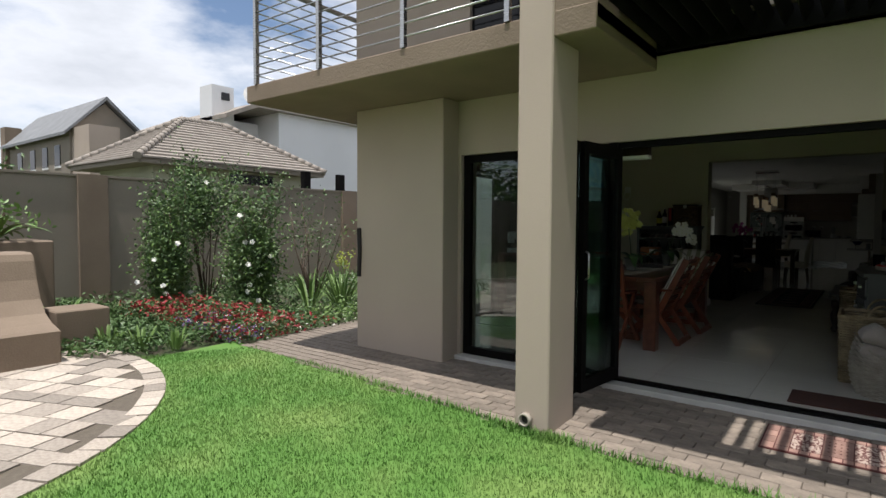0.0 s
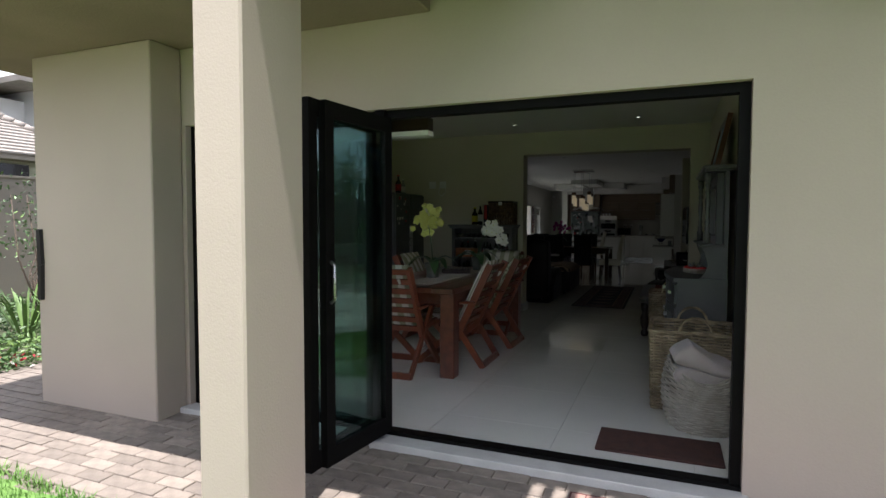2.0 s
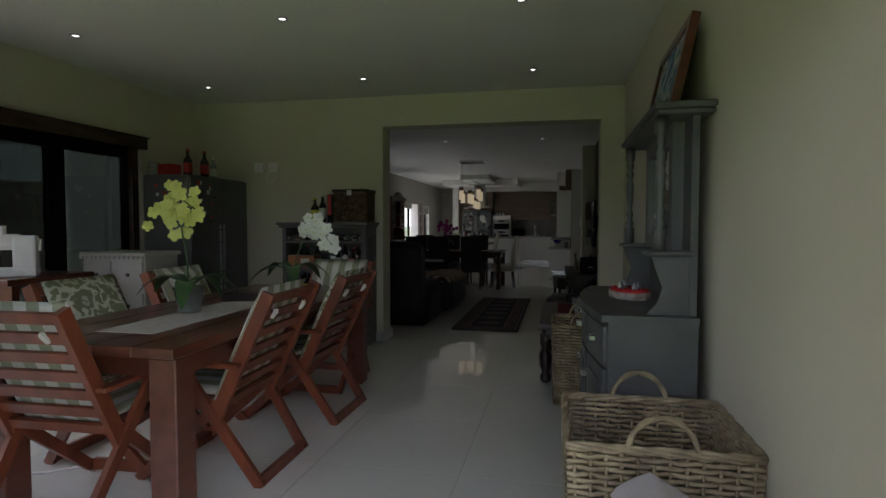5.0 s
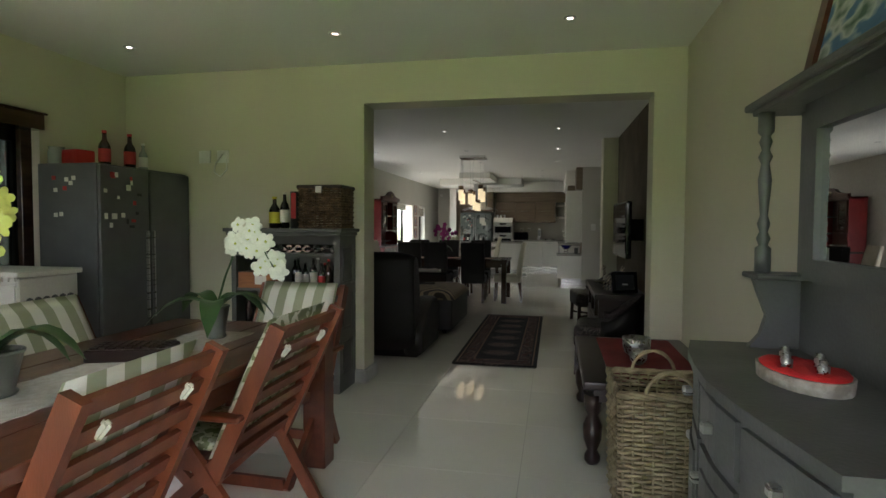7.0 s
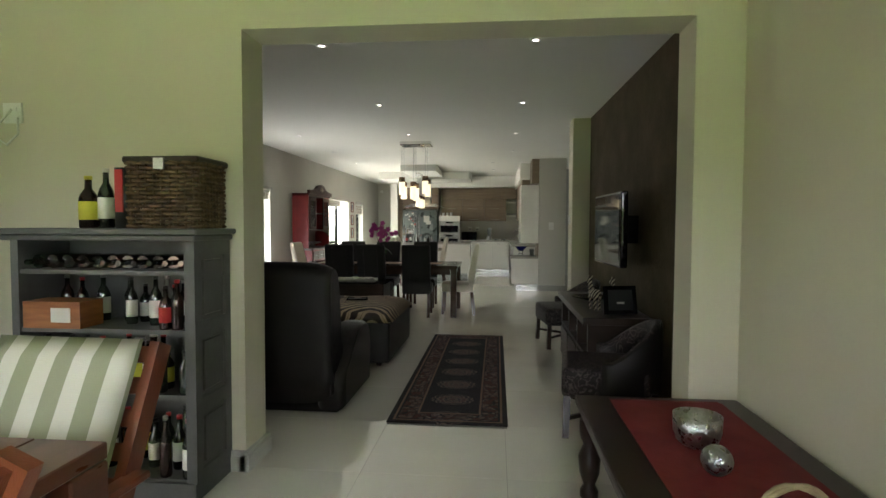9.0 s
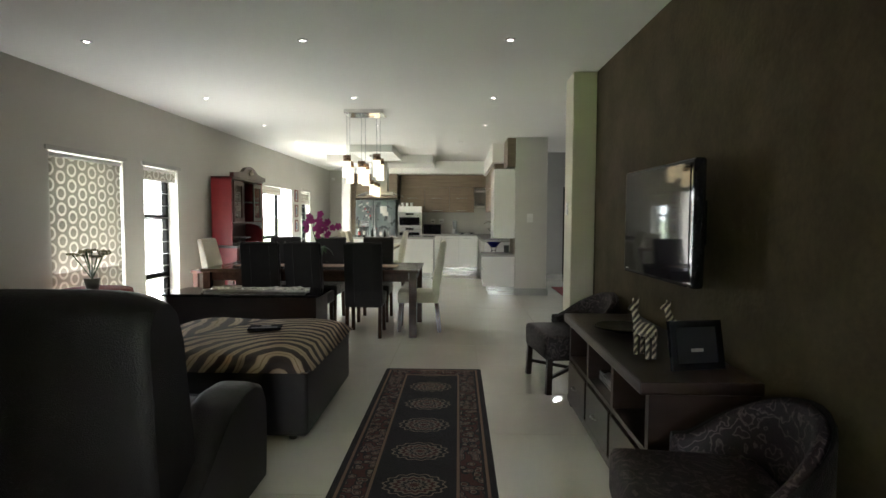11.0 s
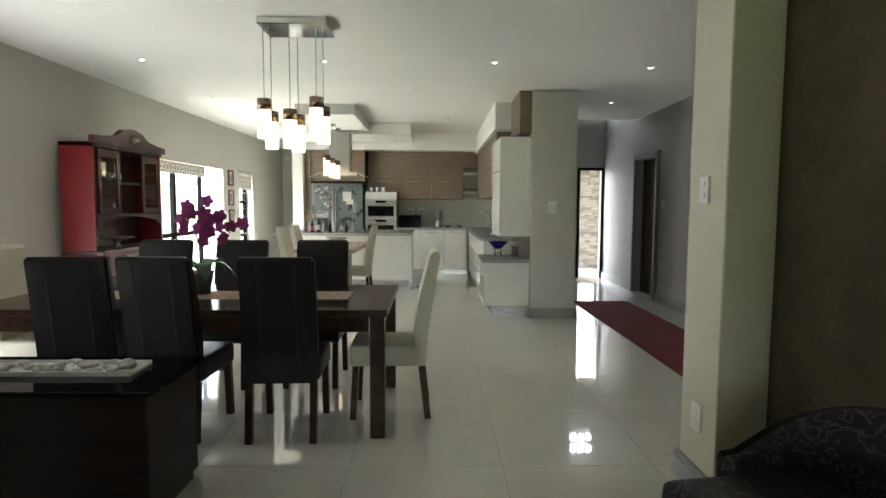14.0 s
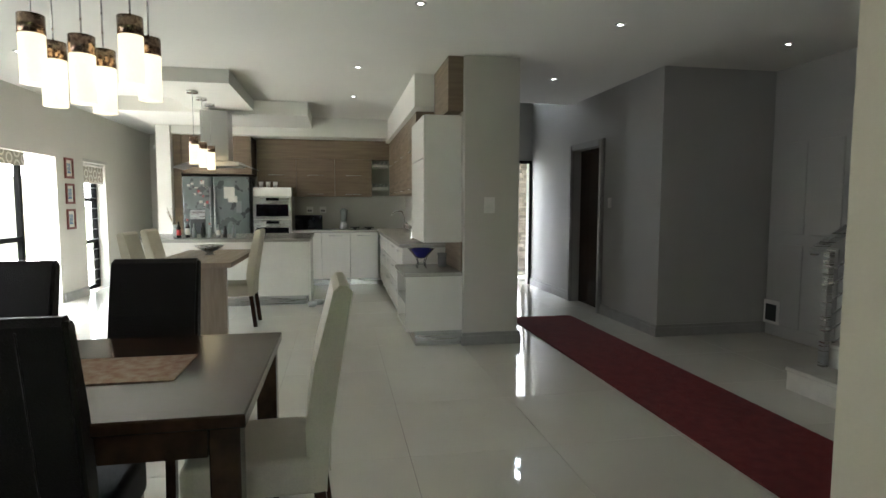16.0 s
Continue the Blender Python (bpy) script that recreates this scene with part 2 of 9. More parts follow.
def pillow(bm, x0, x1, y0, y1, z0, z1, nx=8, ny=8, puff=0.5):
    """A soft slab with rounded edges and a slightly full middle."""
    def grid(sign):
        rows = []
        for j in range(ny + 1):
            row = []
            for i in range(nx + 1):
                u, v = 2 * i / nx - 1, 2 * j / ny - 1
                edge = (1 - abs(u) ** 6) ** 0.5 * (1 - abs(v) ** 6) ** 0.5
                full = 1 - puff * 0.35 * (u * u + v * v) / 2
                row.append(((x0 + x1) / 2 + u * (x1 - x0) / 2, (y0 + y1) / 2 + v * (y1 - y0) / 2, (z0 + z1) / 2 + sign * (z1 - z0) / 2 * edge * full))
            rows.append(row)
        return rows
    for sign in (1, -1):
        vs = [[bm.verts.new(p) for p in r] for r in grid(sign)]
        for j in range(ny):
            for i in range(nx):
                q = (vs[j][i], vs[j][i + 1], vs[j + 1][i + 1], vs[j + 1][i])
                f = bm.faces.new(q if sign > 0 else q[::-1])
                f.smooth = True
    bmesh.ops.remove_doubles(bm, verts=bm.verts, dist=1e-4)


def mesh_of(name, bm, material):
    me = bpy.data.meshes.new(name)
    bm.to_mesh(me)
    bm.free()
    for m in material if isinstance(material, (list, tuple)) else [material]:
        me.materials.append(m)
    return me


def part(name, bm, material, parent, label="", at=None):
    ob = new(name, mesh_of(name, bm, material))
    ob.parent = parent
    if at is not None:
        ob.matrix_basis = at
    return tagged(ob, label)


def thing(name, label, category, group="", at=None):
    ob = new(name)
    ob.empty_display_size = 0.1
    ob.matrix_basis = at if at is not None else pose(0, 0, 0)
    return tagged(ob, label, category, group)


def solid(name, bm, material, label, category, group="", at=None):
    ob = new(name, mesh_of(name, bm, material))
    if at is not None:
        ob.matrix_basis = at
    return tagged(ob, label, category, group)


def setting(name, bm, material, label="", category=""):
    return tagged(new(name, mesh_of(name, bm, material)), label, category, kind="structure")


def boxes(*rows):
    bm = bmesh.new()
    for r in rows:
        box(bm, *r)
    return bm


def quick(name, material, parent, *rows, label=""):
    return part(name, boxes(*rows), material, parent, label)


# ---------- the house ----------
G = -0.10          # level of the paving outside
H = 2.70           # ceiling
FY0, FY1 = 4.64, 4.90      # front wall
DL, DR = -4.43, 0.425       # dining room
OY0, OY1 = 9.89, 10.15     # wall with the wide opening
LL, LR = -4.72, 0.46       # living room
DOOR_L, DOOR_R, DOOR_H = -1.72, 0.285, 2.045

PAVE_FALL = 0.042


def pave_z(y):
    """The paving falls from the door towards the lawn."""
    return -0.035 - PAVE_FALL * max(0.0, FY0 - y)


# front wall, with the folding door's opening and the glazed door beside it
setting("wall_front", boxes(
    (DL - 0.25, -3.33, FY0, FY1, G, H), (-3.33, DOOR_R, FY0, FY1, DOOR_H, H + 0.2),
    (DOOR_R, 4.2, FY0, FY1, G, H + 0.2)), PLASTER, "taupe plastered front wall of the house", "wall")
setting("wall_front_inner", boxes((DL, -3.33, FY1, FY1 + 0.02, 0, H), (-3.33, DOOR_R, FY1, FY1 + 0.02, DOOR_H, H), (DOOR_R, DR, FY1, FY1 + 0.02, 0, H)), SAGE, "sage painted wall round the door", "wall")
bm = bmesh.new()
box(bm, -4.58, -3.36, 4.375, FY0 - 0.003, G, 2.585, 0.008)
setting("wall_wing", bm, PLASTER, "projecting taupe plastered wall panel beside the door", "wall")
setting("wall_dining_left", boxes((DL - 0.25, DL, FY1, 4.95, G, H), (DL - 0.25, DL, 4.95, 9.0, 2.1, H), (DL - 0.25, DL, 9.0, OY1, G, H)), SAGE, "sage painted wall over the garden doors", "wall")
setting("wall_dining_right", boxes((DR, DR + 0.22, FY1, OY0, G, H)), SAGE, "plain sage painted wall", "wall")
bm = boxes((DL, -2.125, OY0, OY1, 0, H), (0.19, DR + 0.235, OY0, OY1, 0, H), (-2.125, 0.19, OY0, OY1, 2.37, H))
setting("wall_opening", bm, SAGE, "sage painted wall with a wide square opening", "wall")

# living room, kitchen and hall walls
W = {"a": (14.05, 15.21, 0.05, 1.95), "b": (15.62, 16.44, 0.05, 1.95), "c": (19.15, 21.62, 0.0, 1.95), "d": (22.42, 23.2, 0.0, 1.95)}
rows, y = [], OY1
for k in "abcd":
    a, b, z0, z1 = W[k]
    rows += [(LL - 0.25, LL, y, a, G, H), (LL - 0.25, LL, a, b, z1, H)]
    if z0 > 0:
        rows.append((LL - 0.25, LL, a, b, G, z0))
    y = b
rows.append((LL - 0.25, LL, y, 25.65, G, H))
setting("wall_left", boxes(*rows), GREIGE, "pale grey wall with tall windows", "wall")
bm = bmesh.new()
extrude_profile(bm, [(0.485, OY1), (0.40, 14.25), (0.64, 14.25), (0.64, OY1)], 0, H, "z")
setting("wall_tv", bm, BROWN_WALL, "dark brown painted feature wall behind the television", "wall")
bm = bmesh.new()
box(bm, 0.18, LR + 0.18, 14.255, 14.60, 0, H, 0.006)
setting("wall_pier", bm, SAGE, "pale green pier at the end of the feature wall", "wall")
setting("wall_kitchen_back", boxes((-3.55, 0.62, 23.25, 23.5, 0, H), (LL, -3.55, 25.4, 25.65, 0, H), (-3.75, -3.55, 22.62, 25.4, 0, H)), GREIGE, "pale grey kitchen wall", "wall")
bm = bmesh.new()
box(bm, 0.085, 0.62, 18.5, 19.25, 0, H, 0.006)
setting("wall_kitchen_pier", bm, GREIGE, "warm grey square pier beside the kitchen", "wall")
setting("wall_kitchen_right", boxes((0.1, 0.6, 19.25, 23.25, 0, H)), GREIGE, "kitchen wall behind the cupboards", "wall")
# hall: long right wall with an inner door, a recess, the entrance at the end
HX = 2.10
setting("wall_hall", boxes((HX, HX + 0.2, 18.50, 19.79, 0, H), (HX, HX + 0.2, 20.60, 22.3, 0, 5.2), (HX, HX + 0.2, 19.79, 20.60, 2.06, H),
    (HX + 0.2, 3.36, 18.50, 18.8, 0, H), (3.36, 3.56, 12.5, 18.8, 0, H)), HALL_GREY, "grey hall wall", "wall")
setting("wall_entrance", boxes((0.6, 1.43, 22.3, 22.5, 0, 5.2), (1.43, 1.62, 22.3, 22.5, 0, 3.05), (1.43, 2.04, 22.3, 22.5, 3.5, 5.2), (1.62, 2.04, 22.3, 22.5, 2.05, 3.05), (2.04, 2.08, 22.3, 22.5, 2.05, 5.2), (2.08, HX + 0.2, 22.3, 22.5, 0, 5.2), (0.4, 0.6, 20.7, 22.5, H, 5.2), (0.6, HX + 0.2, 20.5, 20.7, H + 0.2, 5.2)), HALL_GREY, "grey wall round the entrance", "wall")
setting("wall_hall_end", boxes((LR + 0.18, 3.56, 12.3, 12.5, 0, H)), HALL_GREY, "hall end wall", "wall")
# unseen slab and side wall, added to keep sun off the porch stone
setting("porch_shade_roof", boxes((0.2, 3.6, 22.6, 25.2, 2.9, 3.05), (3.4, 3.6, 22.5, 25.2, G, 2.9)), CEIL, "unseen roof and side wall added to shade the porch", "roof")
setting("roof_void", boxes((0.4, HX + 0.2, 20.5, 22.5, 5.2, 5.4)), CEIL, "ceiling over the tall entrance", "ceiling")

setting("ceiling_dining", boxes((DL - 0.25, DR + 0.22, FY0, OY1, H, H + 0.2)), CEIL, "plain pale ceiling", "ceiling")
setting("ceiling", boxes((LL - 0.25, 0.6, OY1, 25.65, H, H + 0.2), (0.6, 3.56, 12.3, 20.7, H, H + 0.2), (2.34, 3.56, 20.7, 22.5, H, H + 0.2)), CEIL, "plain pale ceiling", "ceiling")
setting("ceiling_tray", boxes((-2.95, -2.15, 19.5, 21.2, 2.56, H)), CEIL, "dropped ceiling slab over the bar", "ceiling")
setting("ceiling_tray_back", boxes((-3.8, -1.46, 21.2, 22.5, 2.52, H)), CEIL, "dropped ceiling slab over the island", "ceiling")
setting("bulkhead", boxes((-0.27, 0.1, 19.3, 23.25, 2.36, H), (-3.55, -0.27, 22.55, 23.25, 2.4, H), (-3.75, -3.55, 22.5, 22.62, 0.0, H)), CEIL, "white bulkhead above the kitchen cupboards", "trim")
bm = bmesh.new()
for x0, x1, y0, y1 in ((DL, -2.125, OY0 - 0.02, OY0), (-2.145, -2.105, OY0 - 0.02, OY1 + 0.02), (0.17, 0.21, OY0 - 0.02, OY1 + 0.02), (0.21, DR, OY0 - 0.02, OY0), (DR - 0.02, DR, FY1 + 0.02, OY0 - 0.02)):
    box(bm, x0, x1, y0, y1, 0.0, 0.11)
    box(bm, x0 - 0.006, x1 + 0.006, y0 - 0.006, y1 + 0.006, 0.0, 0.085)
setting("baseboard", bm, SKIRT, "painted stepped skirting board", "baseboard")
bm = bmesh.new()
for x0, x1, y0, y1 in ((0.07, 0.635, 18.48, 18.5), (0.62, 0.64, 18.48, 22.3), (HX - 0.02, HX, 18.50, 19.71), (HX - 0.02, HX, 20.68, 22.3), (HX - 0.02, 3.36, 18.48, 18.50), (3.34, 3.36, 12.5, 17.48),
        (LL, LL + 0.02, OY1, 14.0), (LL, LL + 0.02, 15.25, 15.58), (LL, LL + 0.02, 16.48, 19.1), (LL, LL + 0.02, 21.66, 22.38), (LL, LL + 0.02, 23.24, 25.4), (0.16, 0.395, 14.235, 14.255), (0.16, 0.18, 14.255, 14.62)):
    box(bm, x0, x1, y0, y1, 0.0, 0.12)
    box(bm, x0 - 0.007, x1 + 0.007, y0 - 0.007, y1 + 0.007, 0.0, 0.09)
setting("baseboard_grey", bm, SKIRT_DARK, "grey stepped skirting board", "baseboard")
floor = setting("floor", boxes((LL - 0.02, 3.4, FY0 + 0.16, 25.6, -0.06, -0.004)), GROUT, "pale grout bed under the polished tiles", "floor")

setting("wall_side", boxes((4.0, 4.2, FY1, 12.5, G, 5.6), (LR + 0.2, 4.0, 12.1, 12.297, G, 2.9)), PLASTER, "plain taupe plastered side wall of the house", "wall")
setting("roof_side", boxes((0.67, 4.0, 9.0, 12.5, 2.905, 3.05)), CEIL, "flat roof slab beside the living room", "roof")

# balcony slab, pillar, beam and pergola
bm = bmesh.new()
box(bm, -5.19, -1.40, 3.395, FY0 - 0.003, 2.585, 2.755, 0.008)
box(bm, -5.19, -4.72, FY0 - 0.003, 9.0, 2.585, 2.755)
setting("balcony_slab", bm, PLASTER_DARK, "brown plastered balcony slab over the paving", "balcony")
bm = bmesh.new()
box(bm, -1.95, -1.69, 3.38, 3.79, G, 4.2, 0.01)
setting("pillar", bm, PLASTER, "square taupe plastered pillar carrying the balcony", "pillar")
bm = boxes((-1.69, -1.40, 3.40, FY0 - 0.004, 2.66, 2.95), (-1.40, 4.2, 3.02, 3.16, 2.70, 2.95))
setting("pergola_beam", bm, PLASTER_DARK, "brown plastered beam beside the pergola", "beam")
bm = boxes((-4.5, -3.0, 4.3, FY0, 2.755, 5.6), (-3.0, -1.9, 4.2, FY0, 4.6, 5.6), (-1.9, 4.2, 4.55, 4.8, 2.9, 5.6), (-3.0, -1.9, 4.2, FY0, 2.755, 2.9), (-4.5, -4.3, FY0, 9, 2.755, 5.6), (-4.6, 4.2, 3.1, 9, 5.6, 5.75))
setting("wall_upper", bm, PLASTER, "taupe plastered upper storey", "wall")
setting("window_upper", boxes((-3.0, -1.9, 4.34, 4.36, 2.9, 4.6)), BLACK_GLOSS, "dark upstairs window", "window")
perg = thing("pergola", "dark louvred aluminium pergola over the door", "pergola", at=pose(0, 0, 2.80))
bm = bmesh.new()
beam(bm, (-0.055, 3.17, 0), (-0.055, 4.63, 0), 0.012, 0.11, up=(0.5, 0, 1))
blade = mesh_of("slat", bm, DARK_ALU)
for i in range(46):
    o = new("slat", blade)
    o.parent = perg
    o.location = (-1.26 + 0.117 * i, 0, 0)
quick("side_rail", DARK_ALU, perg, (-1.39, 4.19, 4.585, 4.635, -0.08, 0.09))
quick("side_rail", DARK_ALU, perg, (-1.39, 4.19, 3.165, 3.21, -0.08, 0.09))
# added sheet above the first louvres, blocks the sun over the paving
quick("shade_sheet", DARK_ALU, perg, (-1.39, -0.62, 3.17, 4.63, 0.12, 0.135))

rail = thing("balcony_railing", "galvanised steel balcony railing with thin horizontal bars", "railing", at=pose(0, 0, 2.755))
for x in (-5.02, -4.05, -3.02, -2.05):
    quick("post", STEEL, rail, (x - 0.02, x + 0.02, 3.38, 3.42, 0, 1.02))
for k in range(9):
    bm = bmesh.new()
    tube(bm, [(-5.02, 3.40, 0.09 + 0.105 * k), (-1.93, 3.40, 0.09 + 0.105 * k)], 0.008, 6)
    part("bar", bm, STEEL, rail)
    bm = bmesh.new()
    tube(bm, [(-5.02, 3.40, 0.09 + 0.105 * k), (-5.02, 8.9, 0.09 + 0.105 * k)], 0.008, 6)
    part("bar", bm, STEEL, rail)
quick("top_rail", STEEL, rail, (-5.05, -1.93, 3.375, 3.425, 1.02, 1.05), (-5.05, -4.99, 3.425, 8.9, 1.02, 1.05))
for y in (5.3, 7.1, 8.88):
    quick("post", STEEL, rail, (-5.04, -5.0, y - 0.02, y + 0.02, 0, 1.02))


# ---------- doors and windows ----------
def glazed(name, label, u0, u1, z0, z1, panes, across, at, axis, frame_w=0.06, bars=(), kind="structure", pane=None):
    """A dark framed glazed unit along x or y, split in panes, with glazing bars at the heights in bars."""
    th = thing(name, label, "window")
    tagged(th, kind=kind)
    def put(a, b, c, d, e=0.03):
        return (a, b, at - e, at + e, c, d) if axis == "x" else (at - e, at + e, a, b, c, d)
    fr = [put(u0, u0 + frame_w, z0, z1), put(u1 - frame_w, u1, z0, z1), put(u0 + frame_w, u1 - frame_w, z1 - frame_w, z1), put(u0 + frame_w, u1 - frame_w, z0, z0 + frame_w)]
    step = (u1 - u0) / panes
    for i in range(1, panes):
        fr.append(put(u0 + i * step - frame_w * 0.6, u0 + i * step + frame_w * 0.6, z0 + frame_w, z1 - frame_w))
    quick("window_frame", DARK_ALU, th, *fr)
    for b in bars:
        quick("glazing_bar", DARK_ALU, th, put(u0 + frame_w, u1 - frame_w, b - 0.03, b + 0.03, 0.025))
    for i in range(panes):
        g = quick("pane", pane or GLASS, th, put(u0 + i * step + frame_w * 0.6, u0 + (i + 1) * step - frame_w * 0.6, z0 + frame_w, z1 - frame_w, 0.003))
        g.visible_shadow = False
    return th


glazed("door_2", "tall glazed door in a dark aluminium frame", -3.33, -1.79, 0.0, DOOR_H, 1, 1, FY0 + 0.08, "x", 0.075, pane=GLASS_DOOR)
glazed("door_3", "glazed garden doors in a dark frame, half of them open", 7.15, 8.98, 0.0, 2.1, 2, 1, DL - 0.1, "y", 0.14, pane=GLASS_DARK)
setting("door_3_frame", boxes((DL - 0.16, DL - 0.04, 4.95, 5.03, 0, 2.1), (DL - 0.16, DL - 0.04, 5.03, 7.15, 2.02, 2.1), (DL - 0.16, DL - 0.04, 5.03, 7.15, -0.02, 0.02)), DARK_ALU, "dark frame of the open garden doors", "door frame")
glazed("window_2", "tall window with dark aluminium bars", *W["b"][:2], W["b"][2], W["b"][3], 1, 1, LL - 0.17, "y", 0.055, bars=(0.55, 1.32))
glazed("window_1", "tall window behind a patterned blind", *W["a"][:2], W["a"][2], W["a"][3], 1, 1, LL - 0.17, "y", 0.055, bars=(1.32,))
glazed("window_4", "tall window with dark aluminium bars", *W["d"][:2], W["d"][2], W["d"][3], 1, 1, LL - 0.17, "y", 0.055, bars=(0.75, 1.40))
glazed("window_5", "small high window over the entrance", 1.43, 2.04, 3.05, 3.5, 4, 1, 22.4, "x", 0.03, bars=(3.27,))
for k, n in (("b", 11), ("d", 11)):
    bars_ = thing("burglar_bars", "thin dark steel bars across the tall window", "bars", "window bars", pose(LL - 0.12, 0, 0))
    for i in range(n):
        z = W[k][2] + 0.14 + 0.16 * i
        bm = bmesh.new()
        tube(bm, [(0, W[k][0] + 0.001, z), (0, W[k][1] - 0.001, z)], 0.005, 6)
        part("bar", bm, STEEL, bars_)
sd = glazed("door_4", "sliding patio door in dark aluminium, partly open", W["c"][0], W["c"][1] - 0.55, 0.0, 1.95, 2, 1, LL - 0.17, "y", 0.06, bars=(0.9,))

# folding door: track and frame in the opening, four leaves stacked outside at its edge
fd = tagged(thing("door_1", "black aluminium folding glass door, folded open", "door"), kind="structure")
quick("door_frame", DARK_ALU, fd, (DOOR_R - 0.05, DOOR_R, FY0 + 0.05, FY0 + 0.12, 0, DOOR_H), (-1.788, DOOR_L, FY0 + 0.02, FY0 + 0.12, 0, DOOR_H), (DOOR_L, DOOR_R - 0.05, FY0 + 0.05, FY0 + 0.12, DOOR_H - 0.05, DOOR_H))
quick("door_track", DARK_ALU, fd, (DOOR_L, DOOR_R, FY0 + 0.03, FY0 + 0.12, -0.01, 0.025))
for k, (xa, ya, xb, yb) in enumerate(((-1.70, 4.68, -1.77, 4.06), (-1.80, 4.68, -1.81, 3.97))):
    a, b = Vector((xa, ya, 0)), Vector((xb, yb, 0))
    d = (b - a).normalized()
    bm = bmesh.new()
    for p, q, z0, z1 in ((a, a + d * 0.07, 0.03, 1.99), (b - d * 0.07, b, 0.03, 1.99)):
        m = (p + q) / 2
        beam(bm, (m.x, m.y, z0), (m.x, m.y, z1), 0.07, 0.045, up=(-d.y, d.x, 0))
    for z in (0.08, 1.945):
        beam(bm, (a + d * 0.07) + Vector((0, 0, z)), (b - d * 0.07) + Vector((0, 0, z)), 0.045, 0.10 if z < 1 else 0.09)
    leaf = part("leaf", bm, DARK_ALU, fd)
    bm = bmesh.new()
    beam(bm, (a + d * 0.07) + Vector((0, 0, 1.01)), (b - d * 0.07) + Vector((0, 0, 1.01)), 0.008, 1.78)
    g = part("pane", bm, GLASS_MIRROR, leaf)
    g.visible_shadow = False
    bm = bmesh.new()
    off = Vector((d.y, -d.x, 0)) * (-0.05 if k == 0 else 0.05)
    c = b - d * 0.035 + off
    tube(bm, [c + Vector((0, 0, 0.92)) - off * 0.5, c + Vector((0, 0, 0.94)), c + Vector((0, 0, 1.12)), c + Vector((0, 0, 1.14)) - off * 0.5], 0.009, 8)
    part("handle", bm, STEEL, leaf, "steel pull handle")
bm = bmesh.new()
box(bm, DOOR_L - 0.05, DOOR_R + 0.03, FY0 - 0.10, FY0 + 0.20, G, 0.003, 0.005)
box(bm, -3.35, DOOR_L - 0.051, FY0 - 0.08, FY0 + 0.05, G, 0.0, 0.005)
setting("door_sill", bm, mat("sill_tile", (0.52, 0.50, 0.46), rough=0.5), "pale tiled door sill", "sill")
pm = thing("curtain_pelmet", "dark wooden pelmet above the garden doors", "pelmet")
for nm, dims in (("board", (DL + 0.003, DL + 0.16, 4.95, 8.90, 2.04, 2.15)), ("cap", (DL + 0.003, DL + 0.175, 4.94, 8.915, 2.15, 2.165)), ("side_post", (DL + 0.003, DL + 0.05, 8.80, 8.89, 0.0, 2.04))):
    bm = bmesh.new()
    box(bm, *dims, 0.003)
    part(nm, bm, DARK_WOOD, pm)

# inner door, panelled door in the recess, entrance door
bm = bmesh.new()
for y0, y1, z0, z1 in ((19.71, 19.79, 0, 2.14), (20.60, 20.68, 0, 2.14), (19.79, 20.60, 2.06, 2.14)):
    box(bm, HX - 0.03, HX + 0.0, y0, y1, z0, z1)
    box(bm, HX - 0.045, HX - 0.03, y0 + 0.015, y1 - 0.015, z0, z1 - 0.015)
setting("door_5_frame", bm, SKIRT_DARK, "grey moulded door surround", "door frame")
bm = boxes((HX + 0.10, HX + 0.14, 19.79, 20.60, 0.005, 2.06))
setting("door_5", bm, DARK_WOOD, "dark stained wooden inner door", "door")
bm = bmesh.new()
box(bm, 3.33, 3.36, 17.5, 18.46, 0.0, 2.1)
for z0, z1 in ((0.12, 0.95), (1.05, 1.95)):
    for y0, y1 in ((17.62, 17.94), (18.02, 18.34)):
        box(bm, 3.318, 3.33, y0, y1, z0, z1, 0.006)
setting("door_6", bm, HALL_GREY, "grey painted panelled door", "door")
pf = thing("pet_flap", "small pet flap with a white frame low in the wall", "pet flap", at=pose(3.305, 18.36, 0.24))
quick("frame", WHITE_PL, pf, (0, 0.012, -0.10, 0.10, -0.12, 0.12))
quick("flap", BLACK_PL, pf, (-0.004, 0.0, -0.07, 0.07, -0.09, 0.08))
en = tagged(thing("door_7", "open entrance with a dark frame onto the stone-clad porch", "door"), kind="structure")
quick("door_frame", DARK_ALU, en, (1.60, 1.65, 22.27, 22.295, 0, 2.06), (2.05, 2.09, 22.27, 22.295, 0, 2.06), (1.65, 2.05, 22.27, 22.295, 2.01, 2.06))

for x, z, w, h, power in ((1.735, 3.27, 0.56, 0.40, 0.55), (1.85, 1.05, 0.38, 1.8, 0.4)):
    lamp = new("entrance_daylight", bpy.data.lights.new("entrance_daylight", "AREA"))
    lamp.data.shape, lamp.data.size, lamp.data.size_y, lamp.data.energy, lamp.data.color = "RECTANGLE", w, h, power, (0.95, 0.98, 1.0)
    lamp.matrix_world = look((x, 22.47, z), (x, 21.47, z - 0.2))
for x, y, z, w, h, power in WIN_LAMPS:
    lamp = new("window_daylight", bpy.data.lights.new("window_daylight", "AREA"))
    lamp.data.shape, lamp.data.size, lamp.data.size_y, lamp.data.energy, lamp.data.color = "RECTANGLE", w, h, power, (0.95, 0.98, 1.0)
    lamp.matrix_world = look((x, y, z), (x + 1, y, z + 0.5))


